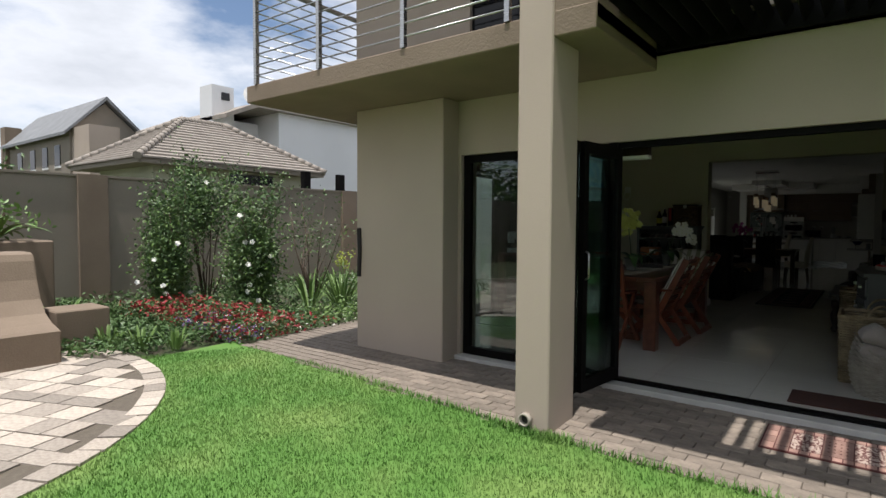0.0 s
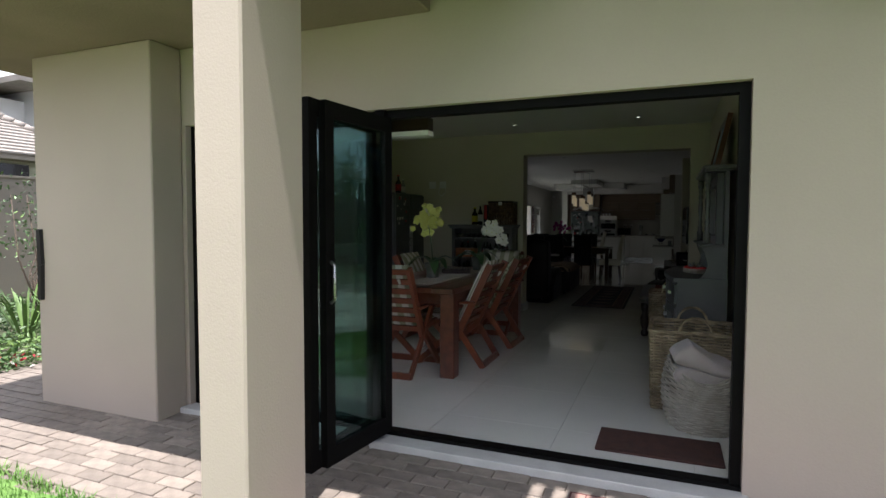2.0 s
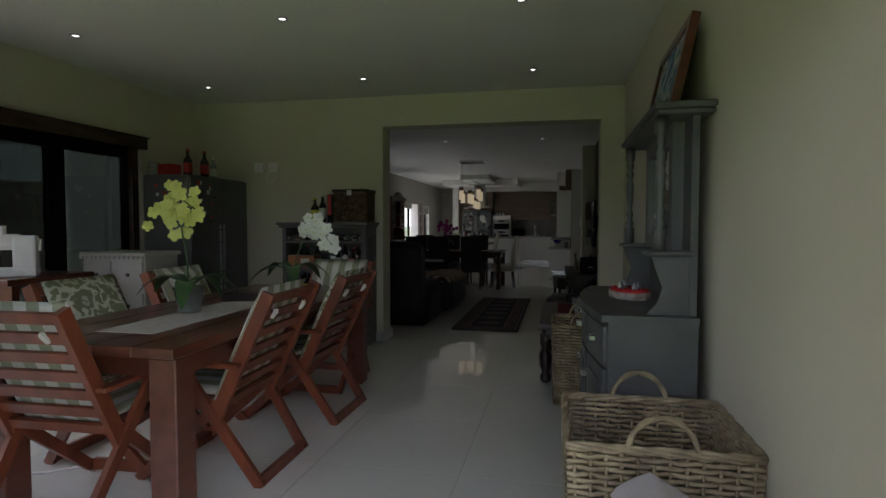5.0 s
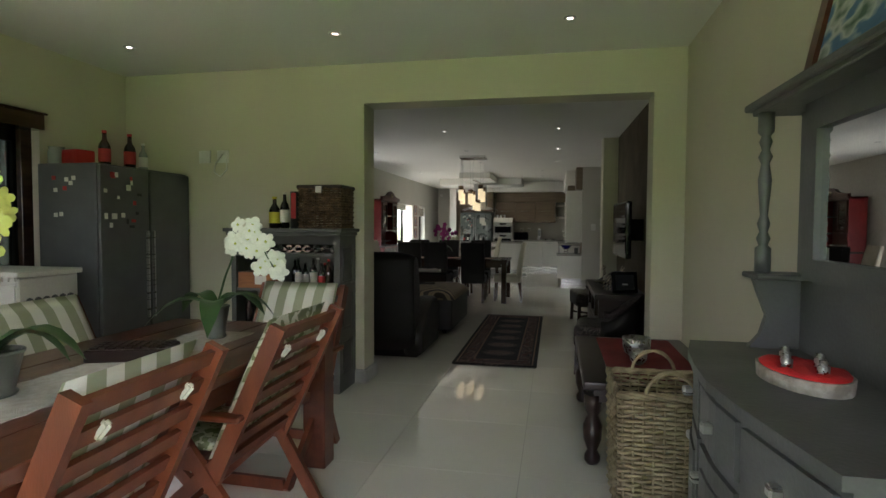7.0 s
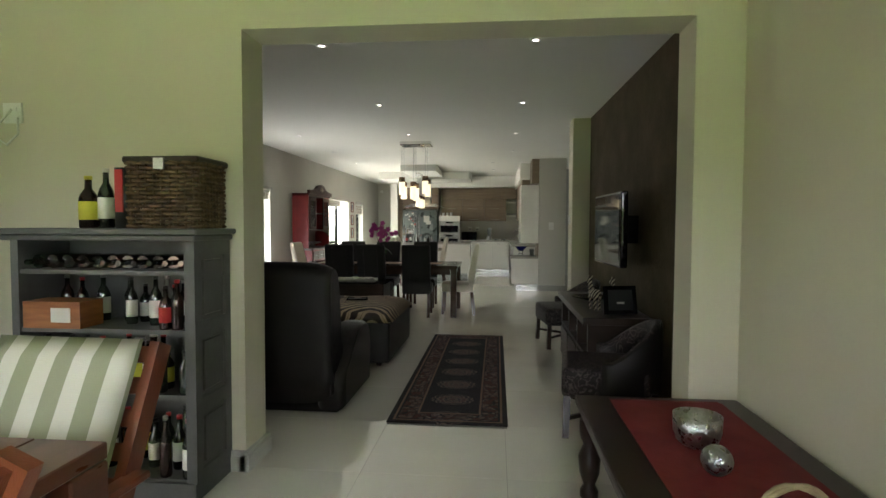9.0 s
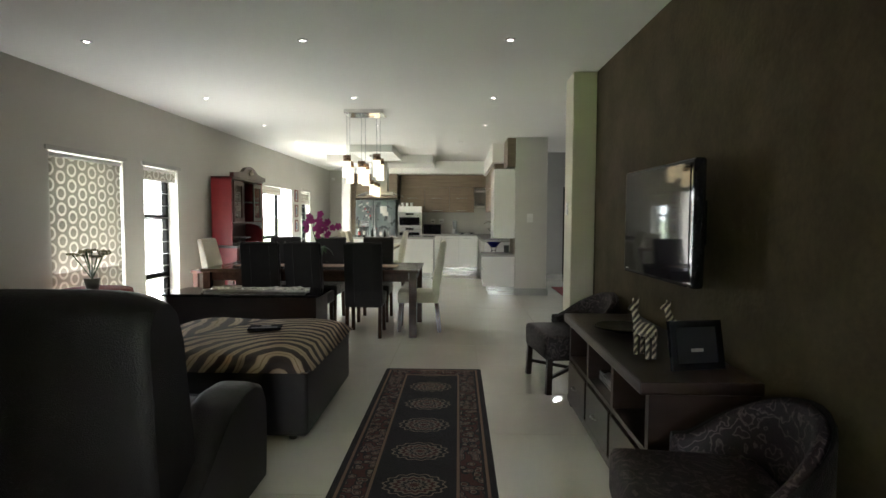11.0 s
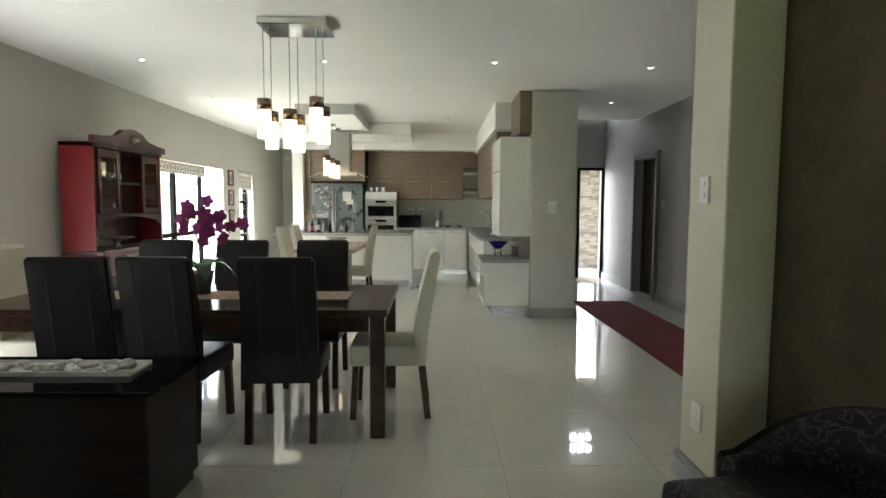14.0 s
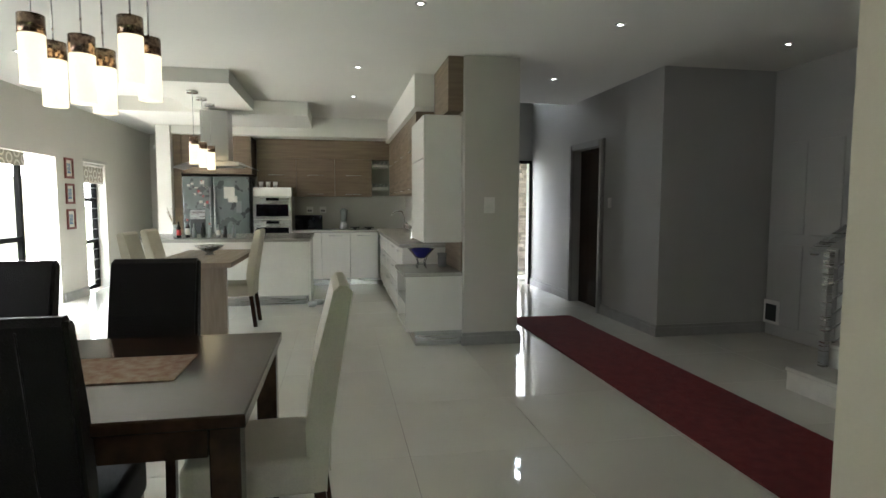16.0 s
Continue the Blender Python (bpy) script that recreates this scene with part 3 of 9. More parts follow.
# ---------- pattern materials ----------
def stripes(n, l, axis=0, pitch=0.12, a=(0.62, 0.60, 0.52), b=(0.30, 0.31, 0.20)):
    v = math_node(n, l, "FRACT", math_node(n, l, "DIVIDE", object_axis(n, l, axis), pitch))
    r = ramp_node(n, [(0.0, a), (0.5, b)])
    l.new(v, r.inputs["Fac"])
    return r.outputs["Color"]


STRIPE = recolour(mat("striped_cushion_cloth", (0.6, 0.6, 0.5), rough=0.9, bump=0.3, fine=300), stripes)


def floral(n, l):
    tc, vo, ns = n.new("ShaderNodeTexCoord"), n.new("ShaderNodeTexVoronoi"), n.new("ShaderNodeTexNoise")
    vo.feature = "DISTANCE_TO_EDGE"
    vo.inputs["Scale"].default_value, ns.inputs["Scale"].default_value, ns.inputs["Detail"].default_value = 9, 16, 3
    l.new(tc.outputs["Object"], ns.inputs["Vector"])
    mx = n.new("ShaderNodeMix")
    mx.data_type = "VECTOR"
    mx.inputs["Factor"].default_value = 0.16
    l.new(tc.outputs["Object"], mx.inputs["A"])
    l.new(ns.outputs["Color"], mx.inputs["B"])
    l.new(mx.outputs["Result"], vo.inputs["Vector"])
    r = ramp_node(n, [(0.0, (0.55, 0.55, 0.42)), (0.09, (0.20, 0.22, 0.12)), (0.36, (0.46, 0.47, 0.34))])
    l.new(vo.outputs["Distance"], r.inputs["Fac"])
    return r.outputs["Color"]


FLORAL = recolour(mat("green_floral_cloth", (0.3, 0.3, 0.2), rough=0.9, bump=0.3, fine=300), floral)


def zebra_pattern(n, l, scale=7.0, distort=5.0):
    tc, wv = n.new("ShaderNodeTexCoord"), n.new("ShaderNodeTexWave")
    wv.bands_direction = "DIAGONAL"
    wv.inputs["Scale"].default_value, wv.inputs["Distortion"].default_value, wv.inputs["Detail"].default_value, wv.inputs["Detail Scale"].default_value = scale, distort, 2.2, 0.9
    l.new(tc.outputs["Object"], wv.inputs["Vector"])
    r = ramp_node(n, [(0.0, (0.025, 0.017, 0.013)), (0.50, (0.045, 0.026, 0.018)), (0.62, (0.40, 0.34, 0.25)), (0.95, (0.50, 0.44, 0.33))], step=False)
    l.new(wv.outputs["Color"], r.inputs["Fac"])
    return r.outputs["Color"]


def zebra_hide(n, l):
    """Stripes of a hide: arcs nested round one flank, long bands beyond a dark spine."""
    x, y = object_axis(n, l, 0), object_axis(n, l, 1)
    tc = n.new("ShaderNodeTexCoord")

    def wobble(scale, depth):
        ns = n.new("ShaderNodeTexNoise")
        ns.inputs["Scale"].default_value, ns.inputs["Detail"].default_value = scale, 2
        l.new(tc.outputs["Object"], ns.inputs["Vector"])
        return math_node(n, l, "MULTIPLY", math_node(n, l, "SUBTRACT", ns.outputs["Fac"], 0.5), depth)
    warp = math_node(n, l, "ADD", wobble(2.6, 1.7), wobble(7.0, 0.55))
    dx, dy = math_node(n, l, "SUBTRACT", x, 0.46), math_node(n, l, "MULTIPLY", math_node(n, l, "ADD", y, 0.66), 1.12)
    arc = math_node(n, l, "SQRT", math_node(n, l, "ADD", math_node(n, l, "MULTIPLY", dx, dx), math_node(n, l, "MULTIPLY", dy, dy)))
    flank = math_node(n, l, "ADD", math_node(n, l, "MULTIPLY", arc, 11.0), warp)
    bands = math_node(n, l, "ADD", math_node(n, l, "ADD", math_node(n, l, "MULTIPLY", x, 8.5), math_node(n, l, "MULTIPLY", y, 1.8)), warp)
    side = math_node(n, l, "SUBTRACT", x, math_node(n, l, "SUBTRACT", math_node(n, l, "MULTIPLY", y, 0.42), 0.16))
    far = math_node(n, l, "GREATER_THAN", side, 0.0)
    phase = math_node(n, l, "ADD", math_node(n, l, "MULTIPLY", flank, far), math_node(n, l, "MULTIPLY", bands, math_node(n, l, "SUBTRACT", 1.0, far)))
    tri = math_node(n, l, "ABSOLUTE", math_node(n, l, "SUBTRACT", math_node(n, l, "MULTIPLY", math_node(n, l, "FRACT", phase), 2.0), 1.0))
    hide = ramp_node(n, [(0.0, (0.022, 0.014, 0.010)), (0.46, (0.035, 0.020, 0.013)), (0.57, (0.38, 0.28, 0.18)), (0.86, (0.43, 0.34, 0.23)), (1.0, (0.20, 0.125, 0.05))], step=False)
    l.new(tri, hide.inputs["Fac"])
    spine = ramp_node(n, [(0.0, (0.02, 0.013, 0.010)), (0.022, (1, 1, 1))])
    l.new(math_node(n, l, "ABSOLUTE", side), spine.inputs["Fac"])
    mx = n.new("ShaderNodeMix")
    mx.data_type, mx.blend_type = "RGBA", "MULTIPLY"
    mx.inputs["Factor"].default_value = 1.0
    l.new(hide.outputs["Color"], mx.inputs["A"])
    l.new(spine.outputs["Color"], mx.inputs["B"])
    return mx.outputs["Result"]


ZEBRA = recolour(mat("zebra_hide", (0.5, 0.45, 0.35), rough=0.75, bump=0.35, fine=260), zebra_hide)
ZEBRA_FIG = recolour(mat("painted_zebra_wood", (0.6, 0.6, 0.55), rough=0.5, bump=0.1), lambda n, l: zebra_pattern(n, l, 16, 2.5))


def scroll(n, l):
    tc, ns, vo = n.new("ShaderNodeTexCoord"), n.new("ShaderNodeTexNoise"), n.new("ShaderNodeTexVoronoi")
    ns.inputs["Scale"].default_value, ns.inputs["Detail"].default_value = 9, 3
    vo.inputs["Scale"].default_value = 14
    mx = n.new("ShaderNodeMix")
    mx.data_type = "VECTOR"
    mx.inputs["Factor"].default_value = 0.22
    l.new(tc.outputs["Object"], ns.inputs["Vector"])
    l.new(tc.outputs["Object"], mx.inputs["A"])
    l.new(ns.outputs["Color"], mx.inputs["B"])
    l.new(mx.outputs["Result"], vo.inputs["Vector"])
    ring = math_node(n, l, "FRACT", math_node(n, l, "MULTIPLY", vo.outputs["Distance"], 2.6))
    r = ramp_node(n, [(0.0, (0.010, 0.007, 0.007)), (0.5, (0.016, 0.008, 0.009)), (0.70, (0.085, 0.066, 0.062)), (0.84, (0.014, 0.009, 0.009))], step=False)
    l.new(ring, r.inputs["Fac"])
    return r.outputs["Color"]


DAMASK = recolour(mat("dark_damask_cloth", (0.05, 0.04, 0.04), rough=0.55, spec=0.25, bump=0.3, fine=250), scroll)


def blind_pattern(n, l):
    y, z = object_axis(n, l, 1), object_axis(n, l, 2)
    col = math_node(n, l, "DIVIDE", y, 0.155)
    u = math_node(n, l, "SUBTRACT", math_node(n, l, "FRACT", col), 0.5)
    half = math_node(n, l, "MULTIPLY", math_node(n, l, "MODULO", math_node(n, l, "FLOOR", math_node(n, l, "ADD", col, 100.0)), 2.0), 0.5)
    v = math_node(n, l, "SUBTRACT", math_node(n, l, "FRACT", math_node(n, l, "ADD", math_node(n, l, "DIVIDE", z, 0.155), half)), 0.5)
    d = math_node(n, l, "SQRT", math_node(n, l, "ADD", math_node(n, l, "MULTIPLY", u, u), math_node(n, l, "MULTIPLY", v, v)))
    r = ramp_node(n, [(0.0, (0.36, 0.335, 0.29)), (0.27, (0.66, 0.63, 0.56)), (0.43, (0.36, 0.335, 0.29))])
    l.new(d, r.inputs["Fac"])
    return r.outputs["Color"]


BLIND = mat("patterned_blind_cloth", (0.6, 0.58, 0.5), rough=0.9, bump=0.1, fine=300)
recolour(BLIND, blind_pattern)
bn, bl = BLIND.node_tree.nodes, BLIND.node_tree.links
btr, bmx = bn.new("ShaderNodeBsdfTranslucent"), bn.new("ShaderNodeMixShader")
bmx.inputs[0].default_value = 0.3
bl.new(bn["Principled BSDF"].inputs["Base Color"].links[0].from_socket, btr.inputs["Color"])
bl.new(bn["Principled BSDF"].outputs[0], bmx.inputs[1])
bl.new(btr.outputs[0], bmx.inputs[2])
bl.new(bmx.outputs[0], bn["Material Output"].inputs["Surface"])


def persian(half_w, half_l, field, border, light):
    def make(n, l):
        x, y = object_axis(n, l, 0), object_axis(n, l, 1)
        edge = math_node(n, l, "MINIMUM", math_node(n, l, "SUBTRACT", half_w, math_node(n, l, "ABSOLUTE", x)), math_node(n, l, "SUBTRACT", half_l, math_node(n, l, "ABSOLUTE", y)))
        u = math_node(n, l, "DIVIDE", x, half_w * 0.44)
        v = math_node(n, l, "MULTIPLY", math_node(n, l, "SUBTRACT", math_node(n, l, "FRACT", math_node(n, l, "DIVIDE", y, 0.40)), 0.5), 2.9)
        d = math_node(n, l, "SQRT", math_node(n, l, "ADD", math_node(n, l, "MULTIPLY", u, u), math_node(n, l, "MULTIPLY", v, v)))
        petals = math_node(n, l, "MULTIPLY", math_node(n, l, "SINE", math_node(n, l, "MULTIPLY", math_node(n, l, "ARCTAN2", v, u), 14.0)), 0.05)
        d = math_node(n, l, "ADD", d, petals)
        med = ramp_node(n, [(0.0, border), (0.14, light), (0.24, field), (0.34, light), (0.44, border), (0.56, light), (0.66, field), (0.80, light), (0.86, field)])
        l.new(d, med.inputs["Fac"])
        tc, vo = n.new("ShaderNodeTexCoord"), n.new("ShaderNodeTexVoronoi")
        vo.inputs["Scale"].default_value = 22
        l.new(tc.outputs["Object"], vo.inputs["Vector"])
        orn = ramp_node(n, [(0.0, light), (0.22, border), (0.36, light), (0.46, field), (0.62, border)])
        l.new(vo.outputs["Distance"], orn.inputs["Fac"])
        rim = ramp_node(n, [(0.0, (0, 0, 0)), (0.13, (1, 1, 1)), (0.36, (0, 0, 0))])
        line = ramp_node(n, [(0.0, (0, 0, 0)), (0.07, (1, 1, 1)), (0.10, (0, 0, 0)), (0.37, (1, 1, 1)), (0.40, (0, 0, 0))])
        l.new(math_node(n, l, "MULTIPLY", edge, 2.0), line.inputs["Fac"])
        l.new(math_node(n, l, "MULTIPLY", edge, 2.0), rim.inputs["Fac"])
        mx = n.new("ShaderNodeMix")
        mx.data_type = "RGBA"
        l.new(rim.outputs["Color"], mx.inputs["Factor"])
        l.new(med.outputs["Color"], mx.inputs["A"])
        l.new(orn.outputs["Color"], mx.inputs["B"])
        lined = n.new("ShaderNodeMix")
        lined.data_type = "RGBA"
        lined.inputs["B"].default_value = (light[0], light[1] * 0.8, light[2] * 0.7, 1)
        l.new(line.outputs["Color"], lined.inputs["Factor"])
        l.new(mx.outputs["Result"], lined.inputs["A"])
        sm = n.new("ShaderNodeTexNoise")
        sm.inputs["Scale"].default_value = 160
        l.new(tc.outputs["Object"], sm.inputs["Vector"])
        mr = n.new("ShaderNodeMapRange")
        mr.inputs["To Min"].default_value, mr.inputs["To Max"].default_value = 0.5, 1.5
        l.new(sm.outputs["Fac"], mr.inputs["Value"])
        hs = n.new("ShaderNodeHueSaturation")
        l.new(lined.outputs["Result"], hs.inputs["Color"])
        l.new(mr.outputs["Result"], hs.inputs["Value"])
        return hs.outputs["Color"]
    return make


RUG = recolour(mat("dark_persian_wool", (0.05, 0.02, 0.02), rough=0.95, bump=0.6, fine=350), persian(0.41, 1.51, (0.012, 0.009, 0.012), (0.070, 0.020, 0.016), (0.19, 0.145, 0.115)))
RED_RUG = mat("red_carpet_wool", (0.176, 0.011, 0.013), (0.130, 0.008, 0.010), rough=0.98, bump=0.8, fine=260, scale=14)
DOORMAT = mat("brown_bristle_mat", (0.055, 0.022, 0.016), (0.085, 0.035, 0.024), rough=0.95, bump=0.9, fine=300, scale=20)
WICKER = mat("grey_wicker", (0.36, 0.285, 0.17), (0.17, 0.125, 0.072), rough=0.7, bump=0.25, scale=12, fine=80)
WICKER_PALE = mat("pale_wicker", (0.38, 0.34, 0.28), (0.27, 0.24, 0.195), rough=0.7, bump=0.25, scale=12, fine=80)
SEAGRASS = mat("brown_seagrass", (0.17, 0.105, 0.055), (0.045, 0.026, 0.015), rough=0.75, bump=0.3, scale=25, fine=90)
WOOD_DARK2 = mat("near_black_wood", (0.020, 0.012, 0.010), (0.03, 0.018, 0.014), rough=0.3, scale=3, stretch=(1, 6, 6), bump=0.06, fine=80, coat=0.05, spec=0.25)
CLOTH_GREY = mat("grey_throw", (0.40, 0.345, 0.31), (0.35, 0.30, 0.27), rough=0.95, bump=0.4, fine=220, sheen=0.3)
LACE = mat("cream_lace", (0.46, 0.42, 0.36), (0.38, 0.345, 0.295), rough=0.95, bump=0.6, fine=160, scale=30)
LEAF = mat("dark_green_leaf", (0.030, 0.075, 0.022), (0.045, 0.10, 0.03), rough=0.35, bump=0.1, scale=10)
PETAL_W = mat("white_petal", (0.80, 0.79, 0.73), (0.74, 0.73, 0.64), rough=0.6, bump=0.05)
PETAL_Y = mat("yellow_green_petal", (0.58, 0.60, 0.16), (0.50, 0.50, 0.10), rough=0.6, bump=0.05)
PETAL_M = mat("magenta_petal", (0.36, 0.018, 0.20), (0.25, 0.012, 0.15), rough=0.6, bump=0.05)
POT = mat("grey_glazed_pot", (0.13, 0.135, 0.115), (0.09, 0.095, 0.08), rough=0.35, scale=9)
RED_CLOTH = mat("dark_red_cloth", (0.16, 0.008, 0.010), (0.12, 0.006, 0.008), rough=0.9, bump=0.2)
BOTTLE_GREEN = mat("green_bottle_glass", (0.012, 0.022, 0.012), rough=0.08, spec=0.7, bump=0.0)
BOTTLE_BROWN = mat("brown_bottle_glass", (0.030, 0.010, 0.006), rough=0.08, spec=0.7, bump=0.0)
BOTTLE_CLEAR = mat("clear_bottle_glass", (0.30, 0.32, 0.31), rough=0.06, spec=0.7, bump=0.0)
LABEL_RED = mat("red_label", (0.42, 0.02, 0.02), rough=0.5, bump=0.0)
LABEL_WHITE = mat("white_label", (0.65, 0.63, 0.56), rough=0.6, bump=0.0)
LABEL_YELLOW = mat("yellow_label", (0.55, 0.50, 0.04), rough=0.6, bump=0.0)
SILVER = mat("hammered_silver", (0.42, 0.42, 0.41), (0.30, 0.30, 0.29), rough=0.28, metal=1.0, scale=40, bump=0.6, fine=60)
MIRROR = mat("mirror", (0.85, 0.87, 0.86), (0.84, 0.86, 0.85), rough=0.01, metal=1.0, bump=0.0)
FRIDGE_GREY = mat("grey_enamel_fridge", (0.098, 0.100, 0.101), (0.085, 0.087, 0.088), rough=0.4, bump=0.03, metal=0.2)
GLOW_WARM = mat("lit_frosted_glass", (1.0, 0.83, 0.52), rough=0.4, emit=0.055, bump=0.0)
GLOW_SPOT = mat("lit_downlight", (1.0, 0.95, 0.86), rough=0.4, emit=0.9, bump=0.0)


# ---------- dining room ----------
def folding_chair(at, cloth, label):
    ch = thing("folding_chair", label, "chair", "chairs round the wooden table", at @ Matrix.Diagonal((1, 1, 0.965, 1)))
    for s in (-0.27, 0.27):
        bm = bmesh.new()
        beam(bm, (s, -0.40, 1.0), (s, -0.10, 0.34), 0.032, 0.065, up=(0, 1, 0.4))
        part("back_post", bm, RED_WOOD, ch)
        bm = bmesh.new()
        beam(bm, (s * 0.9, -0.33, 0.0), (s * 1.12, 0.07, 0.63), 0.028, 0.055, up=(0, 1, -0.5))
        part("leg", bm, RED_WOOD, ch)
        bm = bmesh.new()
        beam(bm, (s, 0.33, 0.0), (s, -0.16, 0.46), 0.028, 0.055, up=(0, 1, 0.6))
        part("leg", bm, RED_WOOD, ch)
        bm = bmesh.new()
        box(bm, s - 0.03 + (0.03 if s > 0 else -0.03), s + 0.03 + (0.03 if s > 0 else -0.03), -0.26, 0.26, 0.625, 0.65, 0.006)
        part("armrest", bm, RED_WOOD, ch)
        bm = bmesh.new()
        beam(bm, (s * 0.93, -0.14, 0.40), (s * 0.93, 0.30, 0.44), 0.025, 0.05)
        part("seat_rail", bm, RED_WOOD, ch)
    for y, z in ((-0.325, 0.03), (0.32, 0.03)):
        bm = bmesh.new()
        beam(bm, (-0.25, y, z), (0.25, y, z), 0.025, 0.06)
        part("stretcher", bm, RED_WOOD, ch)
    for k in range(7):
        f = k / 6
        y, z = -0.385 + 0.245 * f, 0.965 - 0.54 * f
        bm = bmesh.new()
        beam(bm, (-0.255, y, z), (0.255, y, z), 0.018, 0.052, up=(0, -0.41, 0.91))
        part("back_slat", bm, RED_WOOD, ch)
    for k in range(5):
        bm = bmesh.new()
        beam(bm, (-0.25, -0.08 + 0.085 * k, 0.43), (0.25, -0.08 + 0.085 * k, 0.43), 0.06, 0.015)
        part("seat_slat", bm, RED_WOOD, ch)
    bm = bmesh.new()
    pillow(bm, -0.25, 0.25, -0.34, 0.34, -0.035, 0.035, 10, 10)
    part("cushion", bm, cloth, ch, at=Matrix.Translation((0, -0.205, 0.715)) @ pose(0, 0, 0, 114.5, 0, 0))
    bm = bmesh.new()
    pillow(bm, -0.24, 0.24, -0.22, 0.24, -0.03, 0.03, 10, 10)
    part("seat_cushion", bm, cloth, ch, at=pose(0, 0.08, 0.47))
    for s in (-0.16, 0.16):
        bm = bmesh.new()
        beam(bm, (s, -0.385, 0.905), (s + 0.004, -0.342, 0.855), 0.020, 0.028, up=(0, 1, 0.4))
        bmesh.ops.bevel(bm, geom=list(bm.edges), offset=0.008, segments=2, affect="EDGES")
        part("strap", bm, LABEL_WHITE, ch, "white cloth tie")
    return ch


c_str = "red-brown slatted folding chair with a striped cushion at the table"
c_flo = "red-brown slatted folding chair with a green floral cushion"
folding_chair(pose(-2.36, 6.15, 0, 0, 0, 2), STRIPE, c_str)
folding_chair(pose(-1.975, 6.68, 0, 0, 0, 91), STRIPE, c_str)
folding_chair(pose(-1.94, 7.57, 0, 0, 0, 89), FLORAL, c_flo)
folding_chair(pose(-2.58, 6.70, 0, 0, 0, -90), FLORAL, c_flo)
folding_chair(pose(-2.58, 7.55, 0, 0, 0, -89), STRIPE, c_str)
folding_chair(pose(-2.11, 8.28, 0, 0, 0, 178), STRIPE, c_str)

dt = thing("dining_table", "dark mahogany dining table with thick square legs", "table", at=pose(-2.27, 7.17, 0))
for k in range(5):
    bm = bmesh.new()
    box(bm, -0.50 + 0.20 * k + 0.001, -0.30 + 0.20 * k - 0.001, -1.18, 1.18, 0.735, 0.78, 0.004)
    part("board", bm, TABLE_WOOD, dt)
quick("apron", TABLE_WOOD, dt, (-0.44, 0.44, -1.08, -1.05, 0.63, 0.735), (-0.44, 0.44, 1.05, 1.08, 0.63, 0.735), (-0.44, -0.41, -1.05, 1.05, 0.63, 0.735), (0.41, 0.44, -1.05, 1.05, 0.63, 0.735))
for sx in (-0.44, 0.44):
    for sy in (-1.11, 1.11):
        bm = bmesh.new()
        box(bm, sx - 0.065, sx + 0.065, sy - 0.065, sy + 0.065, 0, 0.735, 0.006)
        part("leg", bm, TABLE_WOOD, dt)
bm = bmesh.new()
edge = [(0.155 + 0.008 * (i % 2), -0.85 + 1.78 * i / 40) for i in range(41)]
extrude_profile(bm, edge + [(-x, y) for x, y in reversed(edge)], 0, 0.003, "z")
solid("table_runner", bm, LACE, "cream crocheted runner lying along the wooden table", "table runner", at=pose(-2.23, 7.1, 0.7805))


def petal_flower(bm, c, r, facing, rng):
    """Five petals and a lip round a centre."""
    f = Vector(facing).normalized()
    s = f.orthogonal().normalized()
    u = f.cross(s)
    turn = rng.random() * 6.28
    c = Vector(c)
    for k in range(5):
        a = turn + k * 2 * math.pi / 5
        d = math.cos(a) * s + math.sin(a) * u
        t = f.cross(d)
        w = r * (0.62 if k % 2 else 0.5)
        pts = [c, c + d * r * 0.45 + t * w * 0.8 + f * r * 0.10, c + d * r * 0.85 + t * w * 0.55 + f * r * 0.02, c + d * r, c + d * r * 0.85 - t * w * 0.55 + f * r * 0.02, c + d * r * 0.45 - t * w * 0.8 + f * r * 0.10]
        mid = bm.verts.new(c + d * r * 0.55 + f * r * 0.20)
        vs = [bm.verts.new(p) for p in pts]
        for i in range(6):
            fc = bm.faces.new((mid, vs[i], vs[(i + 1) % 6]))
            fc.smooth = True


def leaf_blade(bm, base, tip, width, droop=0.1, n=6, fold=0.25):
    base, tip = Vector(base), Vector(tip)
    d = tip - base
    side = d.cross(Vector((0, 0, 1)))
    side = side.normalized() if side.length > 1e-4 else Vector((1, 0, 0))
    prev = None
    for i in range(n + 1):
        f = i / n
        p = base + d * f + Vector((0, 0, droop * 4 * f * (1 - f)))
        w = width * math.sin(math.pi * min(1, f * 0.92 + 0.08)) ** 0.7 * 0.5
        row = [bm.verts.new(p - side * w + Vector((0, 0, w * fold))), bm.verts.new(p), bm.verts.new(p + side * w + Vector((0, 0, w * fold)))]
        if prev:
            for a in (0, 1):
                fc = bm.faces.new((prev[a], prev[a + 1], row[a + 1], row[a]))
                fc.smooth = True
        prev = row


